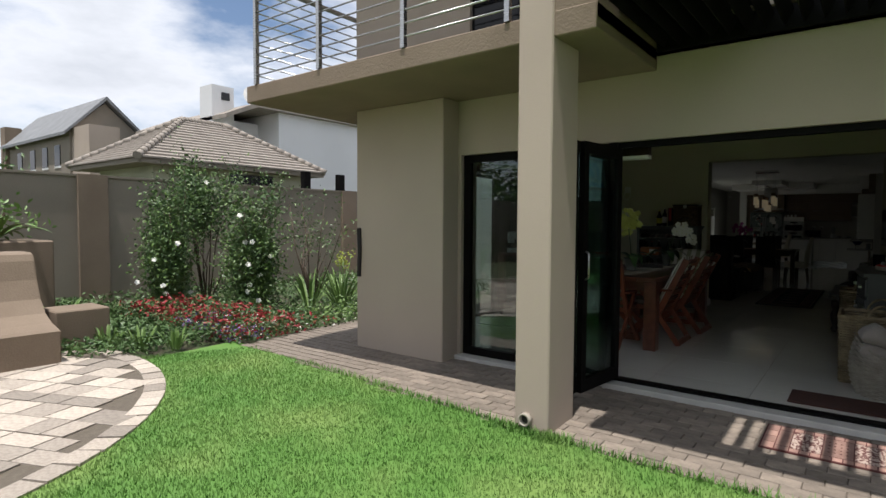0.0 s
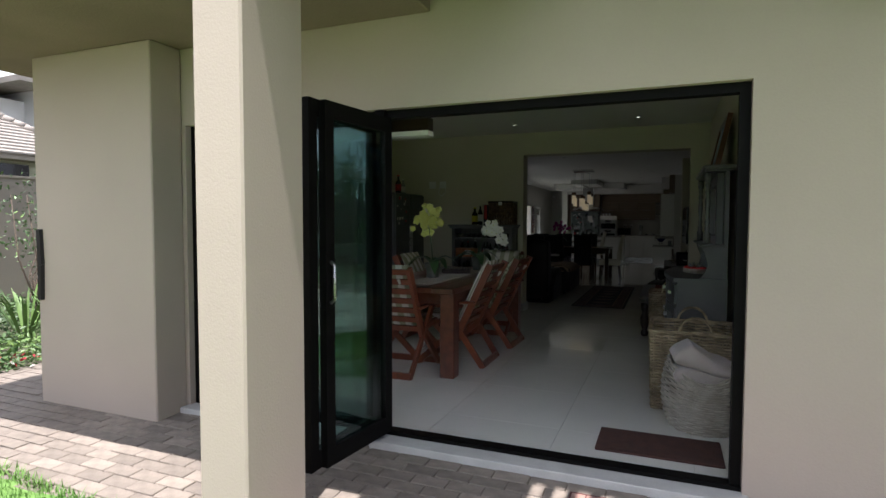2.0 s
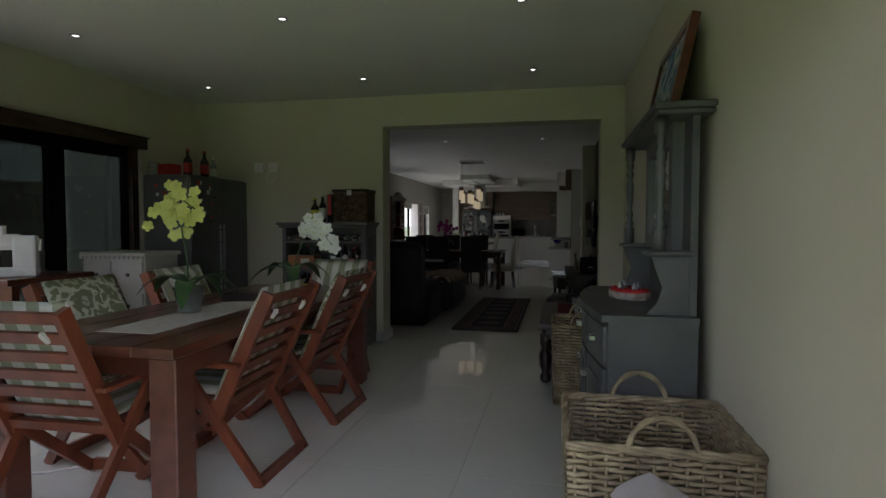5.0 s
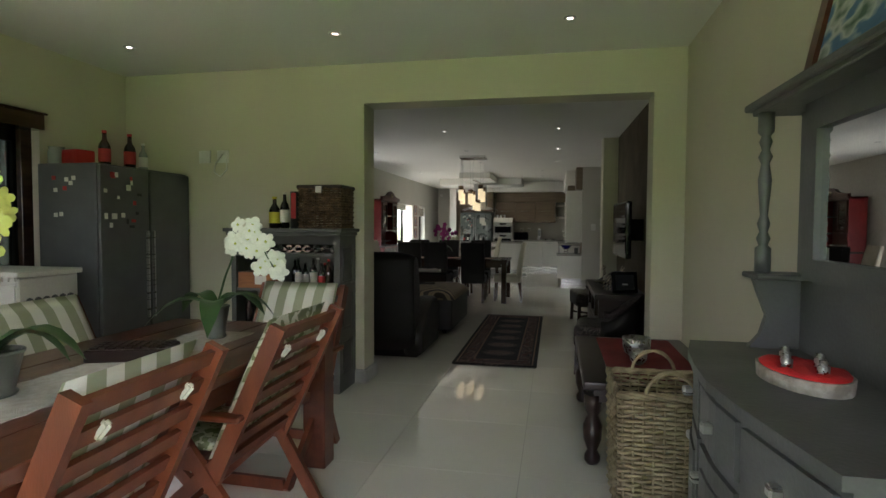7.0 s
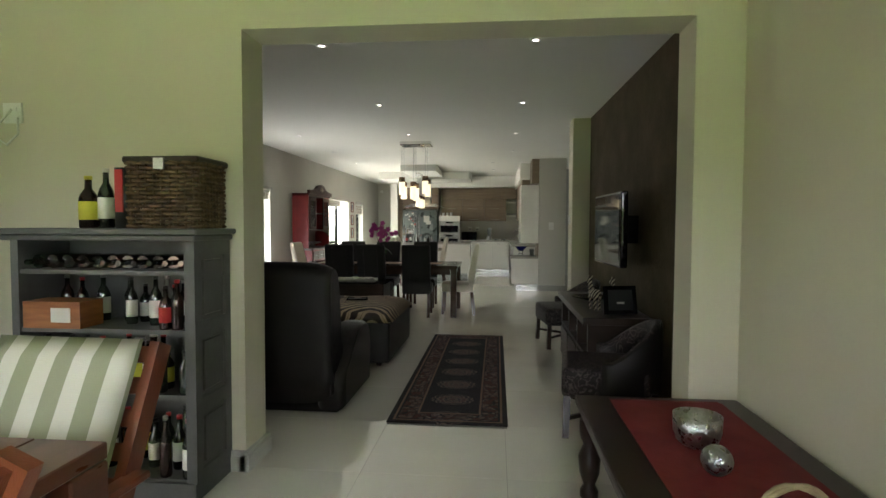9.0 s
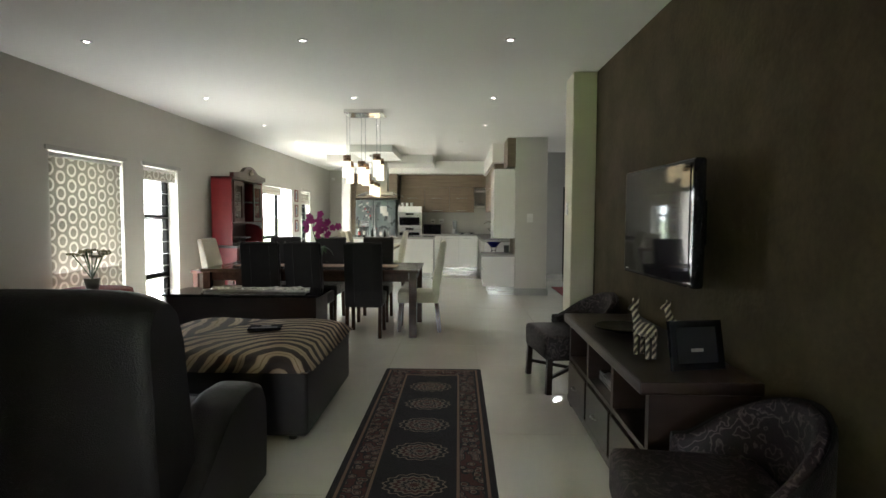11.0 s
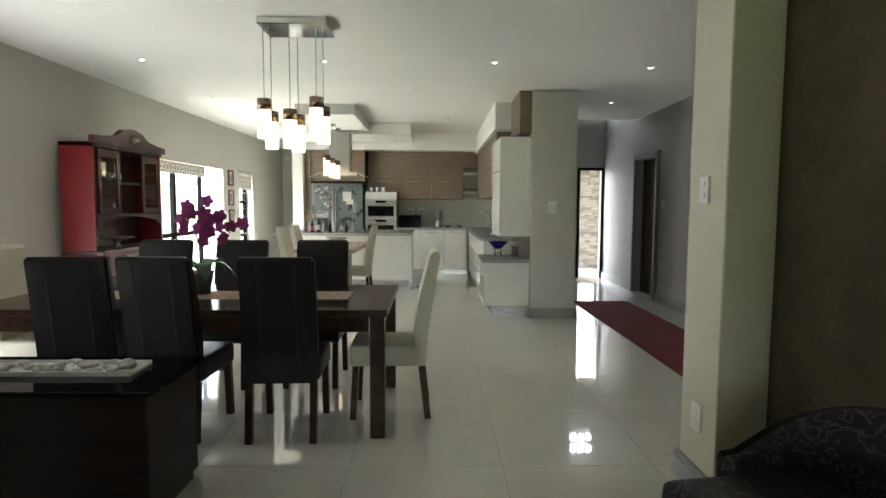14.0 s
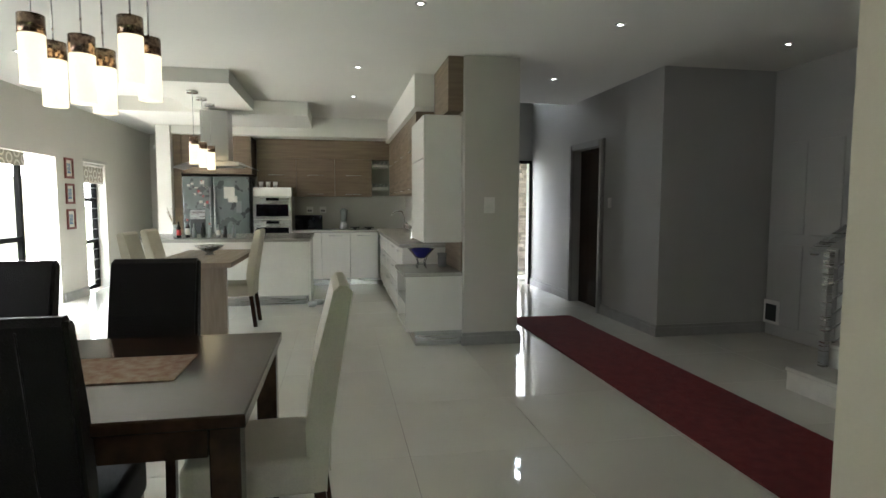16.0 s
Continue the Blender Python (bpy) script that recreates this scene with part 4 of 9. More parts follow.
def orchid(at, petals, pot_h, pot_r, stem, flower_r, count, spread, label, leaves=5, leaf_len=0.28, pot_mat=POT, face=(0.3, -1, 0.1)):
    rng = random.Random(int(count * 7 + spread * 100))
    o = thing("orchid", label, "orchid", at=at)
    bm = bmesh.new()
    lathe(bm, [(pot_r * 0.72, 0), (pot_r * 0.80, 0.01), (pot_r * 0.70, 0.02), (pot_r * 0.8, pot_h * 0.4), (pot_r, pot_h * 0.93), (pot_r * 1.06, pot_h * 0.94), (pot_r * 1.06, pot_h), (pot_r * 0.9, pot_h), (pot_r * 0.85, pot_h * 0.9)], n=24)
    part("pot", bm, pot_mat, o)
    bm = bmesh.new()
    tube(bm, [(0, 0, pot_h * 0.85)] + [Vector(p) for p in stem], [0.006, 0.005, 0.005, 0.004, 0.003, 0.003][: len(stem) + 1], 6)
    part("stem", bm, LEAF, o)
    bm = bmesh.new()
    for k in range(leaves):
        a = k * 2.4 + 0.4
        ll = leaf_len * (0.8 + 0.4 * rng.random())
        leaf_blade(bm, (0, 0, pot_h * 0.9), (ll * math.cos(a), ll * math.sin(a), pot_h * 0.9 - 0.02 - 0.08 * rng.random()), 0.105, 0.09)
    part("leaves", bm, LEAF, o)
    for k in range(count):
        f = (k + 0.5) / count
        i = 1 + f * (len(stem) - 2)
        a, b = Vector(stem[int(i)]), Vector(stem[min(int(i) + 1, len(stem) - 1)])
        c = a.lerp(b, i - int(i)) + Vector((rng.uniform(-spread, spread), rng.uniform(-spread, spread), rng.uniform(-spread, spread)))
        bm = bmesh.new()
        petal_flower(bm, c, flower_r * (0.8 + 0.35 * rng.random()), Vector(face) + Vector((rng.uniform(-0.5, 0.5), rng.uniform(-0.4, 0.4), rng.uniform(-0.3, 0.3))), rng)
        fl = part("flower", bm, petals, o)
        if petals is PETAL_W:
            bm = bmesh.new()
            bmesh.ops.create_icosphere(bm, subdivisions=1, radius=flower_r * 0.16, matrix=Matrix.Translation(c + Vector(face).normalized() * flower_r * 0.16))
            part("centre", bm, PETAL_Y, fl, "yellow centre")
    return o


orchid(pose(-2.33, 6.86, 0.784), PETAL_Y, 0.15, 0.085, [(-0.01, 0, 0.30), (-0.03, -0.02, 0.50), (-0.10, -0.04, 0.58), (-0.03, -0.06, 0.68), (0.09, -0.06, 0.60)], 0.042, 30, 0.085, "yellow-green orchid in a grey glazed pot on the table", leaf_len=0.30)
orchid(pose(-2.19, 7.87, 0.784), PETAL_W, 0.16, 0.062, [(0.05, 0, 0.30), (0.12, 0.0, 0.46), (0.19, -0.02, 0.52), (0.27, -0.04, 0.46), (0.34, -0.05, 0.36)], 0.044, 28, 0.055, "white orchid with broad leaves in a grey vase on the table", leaf_len=0.34)
bm = bmesh.new()
box(bm, -0.16, 0.16, -0.09, 0.09, 0, 0.05, 0.006)
for i in range(9):
    for j in range(4):
        box(bm, -0.14 + 0.033 * i, -0.115 + 0.033 * i, -0.075 + 0.04 * j, -0.045 + 0.04 * j, 0.048, 0.058)
solid("carved_box", bm, WOOD_DARK2, "black carved wooden box on the table runner", "box", at=pose(-2.28, 7.42, 0.784, 0, 0, 20))


def bottle(at, body, label, h=0.30, r=0.037, tag=None, cap=None, group="", name="bottle", cat="bottle"):
    b = thing(name, label, cat, group, at)
    bm = bmesh.new()
    lathe(bm, [(r * 0.9, 0), (r, 0.01), (r, h * 0.56), (r * 0.85, h * 0.64), (r * 0.38, h * 0.76), (r * 0.36, h * 0.94)], n=14)
    part("glass_body", bm, body, b)
    bm = bmesh.new()
    lathe(bm, [(r * 0.42, h * 0.93), (r * 0.42, h), (r * 0.3, h)], n=12)
    part("cap", bm, cap or BLACK_PL, b)
    if tag:
        bm = bmesh.new()
        lathe(bm, [(r * 1.012, h * 0.16), (r * 1.03, h * 0.17), (r * 1.03, h * 0.50), (r * 1.012, h * 0.51)], n=14)
        part("label", bm, tag, b)
    return b


# grey double-door fridge
fr = thing("grey_cupboard", "tall dark grey two-door metal cupboard with small magnets", "cupboard", at=pose(-3.785, 8.845, 0) @ Matrix.Diagonal((0.95, 1.17, 0.995, 1)))
bm = bmesh.new()
box(bm, -0.53, 0.0, 0, 0.86, 0.06, 1.80, 0.012, 2)
part("body", bm, FRIDGE_GREY, fr)
quick("plinth", BLACK_PL, fr, (-0.52, -0.02, 0.02, 0.84, 0.0, 0.06))
for y0, y1 in ((0.004, 0.422), (0.438, 0.856)):
    bm = bmesh.new()
    box(bm, 0.002, 0.03, y0, y1, 0.08, 1.785, 0.010, 2)
    d = part("door", bm, FRIDGE_GREY, fr)
    quick("handle", STEEL, d, (0.03, 0.05, y1 - 0.03 if y0 < 0.1 else y0 + 0.01, y1 - 0.015 if y0 < 0.1 else y0 + 0.025, 0.6, 1.3))
rng = random.Random(5)
for k in range(18):
    y, z = rng.uniform(0.03, 0.33), rng.uniform(1.30, 1.72)
    quick("magnet", (LABEL_WHITE, LABEL_RED, BLACK_PL, LABEL_WHITE)[k % 4], fr, (0.030, 0.036, y, y + rng.uniform(0.015, 0.04), z, z + rng.uniform(0.02, 0.045)))
for k in range(8):
    x, z = rng.uniform(-0.4, -0.2), rng.uniform(1.25, 1.7)
    quick("magnet", (LABEL_WHITE, LABEL_WHITE, LABEL_RED)[k % 3], fr, (x, x + 0.03, -0.005, 0.002, z, z + 0.03))
bottle(pose(-4.08, 9.25, 1.793), BOTTLE_BROWN, "cola bottle with a red label on the grey cupboard", 0.30, 0.045, LABEL_RED, LABEL_RED, "cola bottles")
bottle(pose(-4.02, 9.45, 1.793), BOTTLE_BROWN, "cola bottle with a red label on the grey cupboard", 0.30, 0.045, LABEL_RED, LABEL_RED, "cola bottles")
bottle(pose(-4.0, 9.58, 1.793), BOTTLE_CLEAR, "clear water bottle on the grey cupboard", 0.24, 0.035, LABEL_WHITE, WHITE_PL)
bm = bmesh.new()
lathe(bm, [(0.055, 0), (0.06, 0.02), (0.06, 0.11), (0.05, 0.13), (0.055, 0.15), (0.0, 0.15)], n=18)
solid("glass_jar", bm, BOTTLE_CLEAR, "lidded clear glass jar on the grey cupboard", "jar", at=pose(-4.35, 9.07, 1.793))
bm = bmesh.new()
box(bm, -0.10, 0.10, -0.08, 0.08, 0, 0.13, 0.02, 2)
for k in range(4):
    box(bm, -0.085 + 0.045 * k, -0.055 + 0.045 * k, -0.083, -0.07, 0.03, 0.10)
solid("toaster", bm, [LABEL_RED], "glossy dark red toaster on the grey cupboard", "toaster", at=pose(-4.22, 9.13, 1.793, 0, 0, -10))
for x in (-3.62, -3.44):
    so = thing("wall_socket", "white double socket on the sage wall", "socket", "wall sockets", pose(x, 9.878, 1.95))
    quick("plate", WHITE_PL, so, (-0.055, 0.055, 0, 0.012, -0.055, 0.055))
    quick("switch", WHITE_PL, so, (-0.03, -0.01, -0.004, 0.001, 0.01, 0.03), (0.01, 0.03, -0.004, 0.001, 0.01, 0.03))
bm = bmesh.new()
tube(bm, [(0, 0, 0.10), (-0.05, -0.03, 0.02), (-0.06, -0.04, -0.06), (0, -0.04, -0.10), (0.06, -0.03, -0.04), (0.05, -0.02, 0.05)], 0.006, 6)
solid("power_cable", bm, WHITE_PL, "coiled white power cable below the socket", "cable", at=pose(-3.44, 9.878, 1.87))

# cream chest with drawers and painted clover motifs
ck = thing("painted_chest", "cream painted chest with small drawers and green motifs", "chest", at=pose(-4.08, 8.43, 0) @ Matrix.Diagonal((1, 1, 1.15, 1)))
CREAM = mat("cream_paint", (0.52, 0.50, 0.44), (0.46, 0.44, 0.38), rough=0.6, scale=5)
bm = bmesh.new()
box(bm, -0.32, 0.32, -0.22, 0.22, 0.0, 0.88, 0.01)
part("body", bm, CREAM, ck)
bm = bmesh.new()
box(bm, -0.34, 0.34, -0.24, 0.24, 0.88, 0.91, 0.006)
for k in range(14):
    box(bm, -0.33 + 0.048 * k, -0.305 + 0.048 * k, -0.245, -0.235, 0.86, 0.885)
part("top", bm, CREAM, ck)
for r in range(3):
    for s in (-1, 1):
        d = quick("drawer", CREAM, ck, (-0.30 if s < 0 else 0.02, -0.02 if s < 0 else 0.30, -0.232, -0.22, 0.16 + 0.24 * r, 0.36 + 0.24 * r))
        bm = bmesh.new()
        tube(bm, [(0.16 * s, -0.232, 0.26 + 0.24 * r), (0.16 * s, -0.25, 0.26 + 0.24 * r)], 0.014, 8)
        part("knob", bm, GREY_PAINT, d)
for k in range(3):
    bm = bmesh.new()
    for a in range(3):
        lathe(bm, [(0.03, -0.002), (0.03, 0.002)], (0.035 * math.cos(2.1 * a), 0.035 * math.sin(2.1 * a), 0), 10)
    part("motif", bm, GREY_PAINT, ck, "green clover motif", at=pose(0.323, -0.12 + 0.12 * k, 0.72, 0, 90, 0))

# bookcase full of bottles
bk = thing("bottle_bookcase", "grey painted bookcase crowded with bottles", "bookcase", at=pose(-2.68, 9.885, 0) @ Matrix.Diagonal((1, 1, 0.988, 1)))
bx0, bx1, by0 = -0.467, 0.467, -0.355
quick("side_panel", GREY_PAINT, bk, (bx0, bx0 + 0.04, by0, 0, 0, 1.29))
bm = bmesh.new()
box(bm, bx1 - 0.04, bx1, by0, 0, 0, 1.29)
side = part("side_panel", bm, GREY_PAINT, bk)
for y0, y1 in ((by0, by0 + 0.06), (-0.06, 0.0)):
    quick("stile", GREY_PAINT, side, (bx1, bx1 + 0.012, y0, y1, 0.09, 1.275))
for z0, z1 in ((0.09, 0.14), (0.42, 0.50), (0.80, 0.88), (1.20, 1.275)):
    quick("rail", GREY_PAINT, side, (bx1, bx1 + 0.012, by0 + 0.06, -0.06, z0, z1))
for z0, z1 in ((0.16, 0.40), (0.52, 0.78), (0.90, 1.18)):
    bm = bmesh.new()
    box(bm, bx1 - 0.002, bx1 + 0.009, by0 + 0.085, -0.085, z0, z1, 0.008)
    part("raised_panel", bm, GREY_PAINT, side)
bm = bmesh.new()
box(bm, bx0 - 0.05, bx1 + 0.05, by0 - 0.05, 0, 1.305, 1.335, 0.006)
box(bm, bx0 - 0.03, bx1 + 0.03, by0 - 0.03, 0, 1.275, 1.305, 0.006)
part("top", bm, GREY_PAINT, bk)
quick("back_panel", GREY_PAINT, bk, (bx0 + 0.04, bx1 - 0.04, -0.02, 0, 0, 1.28))
quick("plinth", GREY_PAINT, bk, (bx0 - 0.012, bx1 + 0.012, by0 - 0.012, -0.0, 0, 0.09))
for z in (0.10, 0.52, 0.84, 1.13):
    quick("shelf", GREY_PAINT, bk, (bx0 + 0.04, bx1 - 0.04, by0 + 0.01, -0.02, z - 0.022, z))
rng = random.Random(11)
cases = [(BOTTLE_GREEN, LABEL_WHITE), (BOTTLE_BROWN, LABEL_RED), (BOTTLE_CLEAR, None), (BOTTLE_GREEN, None), (BOTTLE_BROWN, None), (BOTTLE_BROWN, LABEL_YELLOW)]
for z, hi in ((0.8305, 0.25), (0.5145, 0.28), (0.0995, 0.30)):
    for row in (0.10, 0.21, 0.31):
        for k in range(8):
            x = -3.07 + 0.112 * k + rng.uniform(-0.025, 0.025)
            if (z > 0.8 and row > 0.15 and x < -2.72) or (row > 0.3 and k < 6):
                continue
            body, lab = cases[rng.randrange(6)]
            bottle(pose(x, 9.885 - row + rng.uniform(-0.02, 0.02), z), body, "bottle of drink on the grey bookcase shelf", hi * rng.uniform(0.75, 1.0), rng.uniform(0.027, 0.036), lab, rng.choice((BLACK_PL, LABEL_RED, STEEL)), "bottles on the bookcase")
for k in range(11):
    bm = bmesh.new()
    tube(bm, [(0, 0, 0), (0, 0.22, 0)], 0.034, 12)
    tube(bm, [(0, -0.07, 0), (0, 0.0, 0)], 0.014, 10)
    o = solid("wine_bottle", bm, (BOTTLE_GREEN, BOTTLE_BROWN)[k % 2], "dark wine bottle lying on the bookcase shelf", "bottle", "wine bottles lying down", at=pose(-3.08 + 0.08 * k, 9.62, 1.1505))
LABEL_PURPLE = mat("purple_label", (0.10, 0.035, 0.20), rough=0.5, bump=0.0)
bottle(pose(-2.44, 9.575, 0.5145), BOTTLE_BROWN, "juice bottle with a purple label on the bookcase", 0.30, 0.043, LABEL_PURPLE, WHITE_PL)
wb = thing("wine_case", "small wooden wine case with a white label", "box", at=pose(-2.93, 9.60, 0.831))
CASE_WOOD = mat("orange_case_wood", (0.30, 0.11, 0.03), (0.22, 0.075, 0.02), rough=0.5, stretch=(1, 1, 8))
quick("case", CASE_WOOD, wb, (-0.15, 0.15, -0.08, 0.08, 0, 0.13))
quick("label", LABEL_WHITE, wb, (0.0, 0.10, -0.084, -0.08, 0.03, 0.10))
bottle(pose(-2.815, 9.64, 1.3195), BOTTLE_BROWN, "dark bottle with a yellow label on the bookcase", 0.26, 0.045, LABEL_YELLOW, LABEL_YELLOW)
bottle(pose(-2.735, 9.66, 1.3195), BOTTLE_GREEN, "green sparkling wine bottle on the bookcase", 0.30, 0.038, LABEL_WHITE, LABEL_WHITE)
bm = bmesh.new()
tube(bm, [(0, 0, 0), (0, 0, 0.30)], 0.045, 16)
ob = thing("gift_tube", "black and red cardboard bottle tube on the bookcase", "tube", at=pose(-2.635, 9.66, 1.3195))
part("tube", bm, BLACK_PL, ob)
quick("red_band", LABEL_RED, ob, (-0.02, 0.02, -0.048, -0.03, 0.08, 0.29), label="red stripe")


def woven_box(name, label, x, y, z, a, b, h, wick, rows, stakes, at_rot=0, lid=False, taper=0.0, amp=0.006, cat="basket", inner=True, handles=True):
    """A square woven basket: strands wave in and out round upright stakes."""
    th = thing(name, label, cat, at=pose(x, y, z, 0, 0, at_rot))
    def ring(f):
        k = 1 - taper * (1 - f)
        return a / 2 * k, b / 2 * k
    bm = bmesh.new()
    per = []
    for i in range(rows):
        f = (i + 0.5) / rows
        ra, rb = ring(f)
        pts = []
        for (x0, y0, x1, y1, nx, ny) in ((-ra, -rb, ra, -rb, 0, -1), (ra, -rb, ra, rb, 1, 0), (ra, rb, -ra, rb, 0, 1), (-ra, rb, -ra, -rb, -1, 0)):
            for k in range(stakes * 2):
                g = k / (stakes * 2)
                o = amp * (1 if (k + 2 * (i % 2)) % 4 < 2 else -1) * (1 if k % 2 else 0.2)
                pts.append((x0 + (x1 - x0) * g + nx * o, y0 + (y1 - y0) * g + ny * o, h * f + 0.002 * math.sin(k * 1.7 + i)))
        pts.append(pts[0])
        tube(bm, pts, h / rows * 0.42, 5, caps=False)
    part("weave", bm, wick, th)
    for (x0, y0, x1, y1) in ((-1, -1, 1, -1), (1, -1, 1, 1), (1, 1, -1, 1), (-1, 1, -1, -1)):
        for k in range(stakes):
            g = (k + 0.5) / stakes
            r0, r1 = ring(0), ring(1)
            u, v = x0 + (x1 - x0) * g, y0 + (y1 - y0) * g
            bm = bmesh.new()
            tube(bm, [(u * r0[0], v * r0[1], 0), (u * r1[0], v * r1[1], h)], 0.006, 5)
            part("stake", bm, wick, th)
    bm = bmesh.new()
    ra, rb = ring(1)
    for t in range(3):
        pts = []
        for (x0, y0, x1, y1) in ((-ra, -rb, ra, -rb), (ra, -rb, ra, rb), (ra, rb, -ra, rb), (-ra, rb, -ra, -rb)):
            for k in range(12):
                g, w = k / 12, (k * 0.9 + t * 2.09)
                pts.append((x0 + (x1 - x0) * g + 0.008 * math.cos(w), y0 + (y1 - y0) * g + 0.008 * math.cos(w), h + 0.008 * math.sin(w)))
        tube(bm, pts + [pts[0]], 0.009, 6, caps=False)
    part("rim", bm, wick, th)
    ra, rb = ring(0)
    quick("base", wick, th, (-ra, ra, -rb, rb, 0.0, 0.012))
    if handles:
        for s in (-1, 1):
            bm = bmesh.new()
            for t in range(2):
                pts = []
                for k in range(15):
                    g = math.pi * k / 14
                    pts.append((0.11 * math.cos(g), s * rb_top(b) + 0.004 * math.cos(3 * g + 3 * t), h - 0.02 + 0.13 * math.sin(g) + 0.004 * math.sin(4 * g + 3 * t)))
                tube(bm, pts, 0.008, 6)
            part("handle", bm, wick, th)
    return th


def rb_top(b):
    return b / 2


woven_box("wicker_log_basket", "large square willow basket with arched handles", 0.115, 6.12, 0.0, 0.60, 0.55, 0.57, WICKER, 27, 12, taper=0.06, amp=0.007)
woven_box("wicker_log_basket", "square willow basket standing beside the grey dresser", -0.02, 8.24, 0.0, 0.46, 0.46, 0.58, WICKER, 27, 10, taper=0.05, amp=0.007)
wc = woven_box("wicker_chest", "brown seagrass chest with a dark lid on the bookcase", -2.395, 9.725, 1.3195, 0.36, 0.27, 0.325, SEAGRASS, 16, 9, handles=False, amp=0.010)
bm = bmesh.new()
box(bm, -0.197, 0.197, -0.152, 0.152, 0.32, 0.35, 0.008)
part("lid", bm, WOOD_DARK2, wc, "dark lid")
quick("latch", STEEL, wc, (-0.025, 0.025, -0.163, -0.15, 0.285, 0.34))

rb = thing("round_basket", "pale round wicker basket holding a grey throw", "basket", at=pose(0.165, 5.62, 0) @ Matrix.Diagonal((0.92, 0.92, 1, 1)))
bm = bmesh.new()
R = lambda f: 0.20 + 0.085 * math.sin(math.pi * (0.12 + 0.72 * f))
for i in range(24):
    f = (i + 0.5) / 24
    pts = []
    for k in range(56):
        g = 2 * math.pi * k / 56
        dip = 0.06 * math.cos(2 * g) * f * f
        o = 0.005 * (1 if (k // 2 + i) % 2 else -1)
        pts.append(((R(f) + o) * math.cos(g), (R(f) + o) * math.sin(g), 0.40 * f + dip))
    tube(bm, pts + [pts[0]], 0.0085, 5, caps=False)
part("weave", bm, WICKER_PALE, rb)
for k in range(28):
    g = 2 * math.pi * k / 28
    bm = bmesh.new()
    tube(bm, [((R(f)) * math.cos(g), R(f) * math.sin(g), 0.40 * f + 0.06 * math.cos(2 * g) * f * f) for f in (0, 0.25, 0.5, 0.75, 1.0)], 0.005, 5)
    part("stake", bm, WICKER_PALE, rb)
bm = bmesh.new()
lathe(bm, [(0.0, 0.005), (0.21, 0.005), (0.22, 0.02), (0.0, 0.02)], n=24)
part("base", bm, WICKER_PALE, rb)
gt = thing("grey_throw", "folded grey fleece throw lying in the round basket", "throw", at=pose(0.155, 5.62, 0.0, 0, 0, 5))


def cloth_fold(z0, z1, peak, lean, seed):
    """One soft thick layer of a folded throw, its corner pulled up at one side."""
    bm = bmesh.new()
    pillow(bm, -0.20, 0.20, -0.17, 0.15, z0, z1, 26, 22, 0.2)
    for v in bm.verts:
        p = v.co.copy()
        up = (p.z - z0) / (z1 - z0)
        v.co.z += peak * max(0.0, 1 - abs(p.x + 0.09) / 0.14) * up + lean * -p.x + 0.02 * noise.noise(Vector((p.x * 6, p.y * 6, seed)))
        v.co.y += 0.012 * math.sin(14 * p.x + seed) * (1 - up) - 0.03 * up * max(0.0, -p.x * 4)
    return bm


part("fold", cloth_fold(0.27, 0.40, 0.0, 0.10, 1.0), CLOTH_GREY, gt)
part("fold", cloth_fold(0.38, 0.475, 0.085, 0.16, 4.0), CLOTH_GREY, gt)

# grey dresser with mirror back
dr = thing("dresser", "grey painted dresser with turned posts and a mirror back", "dresser", at=pose(0.37, 7.11, 0) @ Matrix.Diagonal((1, 1.06, 1, 1)))
bm = bmesh.new()
edge = [(-0.40, -0.58), (-0.43, -0.40), (-0.46, -0.20), (-0.475, 0.0), (-0.46, 0.20), (-0.43, 0.40), (-0.38, 0.58), (0.0, 0.58), (0.0, -0.58)]
extrude_profile(bm, edge, 0.87, 0.90, "z")
part("top", bm, GREY_PAINT, dr)
bm = bmesh.new()
extrude_profile(bm, [(x + 0.03 if x < -0.1 else x, y * 0.965) for x, y in edge], 0.06, 0.87, "z")
part("body", bm, GREY_PAINT, dr)
bow = sorted((y * 0.965, x + 0.03) for x, y in edge if x < -0.1)


def curved_front(y0, y1, z0, z1, proud):
    """A panel that lies on the dresser's bowed front."""
    ys = [y0 + (y1 - y0) * k / 5 for k in range(6)]
    xs = [float(np.interp(y, [b[0] for b in bow], [b[1] for b in bow])) for y in ys]
    bm = bmesh.new()
    extrude_profile(bm, [(x - proud, y) for x, y in zip(xs, ys)] + [(x + 0.012, y) for x, y in reversed(list(zip(xs, ys)))], z0, z1, "z")
    return bm, xs


for y0, y1 in ((-0.54, -0.19), (-0.175, 0.175), (0.19, 0.54)):
    for z0, z1, nm in ((0.68, 0.84, "drawer"), (0.10, 0.65, "door")):
        bm, xs = curved_front(y0 + 0.01, y1 - 0.01, z0, z1, 0.014)
        d = part(nm, bm, GREY_PAINT, dr)
        if nm == "door":
            bm, _ = curved_front(y0 + 0.06, y1 - 0.06, z0 + 0.06, z1 - 0.06, 0.022)
            part("raised_panel", bm, GREY_PAINT, d)
        cz = (z0 + z1) / 2 if nm == "drawer" else z1 - 0.10
        cy, xf = ((y0 + y1) / 2, xs[2]) if nm == "drawer" else (y1 - 0.04, xs[5])
        bm = bmesh.new()
        box(bm, xf - 0.045, xf - 0.012, cy - 0.016, cy + 0.016, cz - 0.016, cz + 0.016, 0.006)
        part("knob", bm, STEEL, d, "square metal knob")
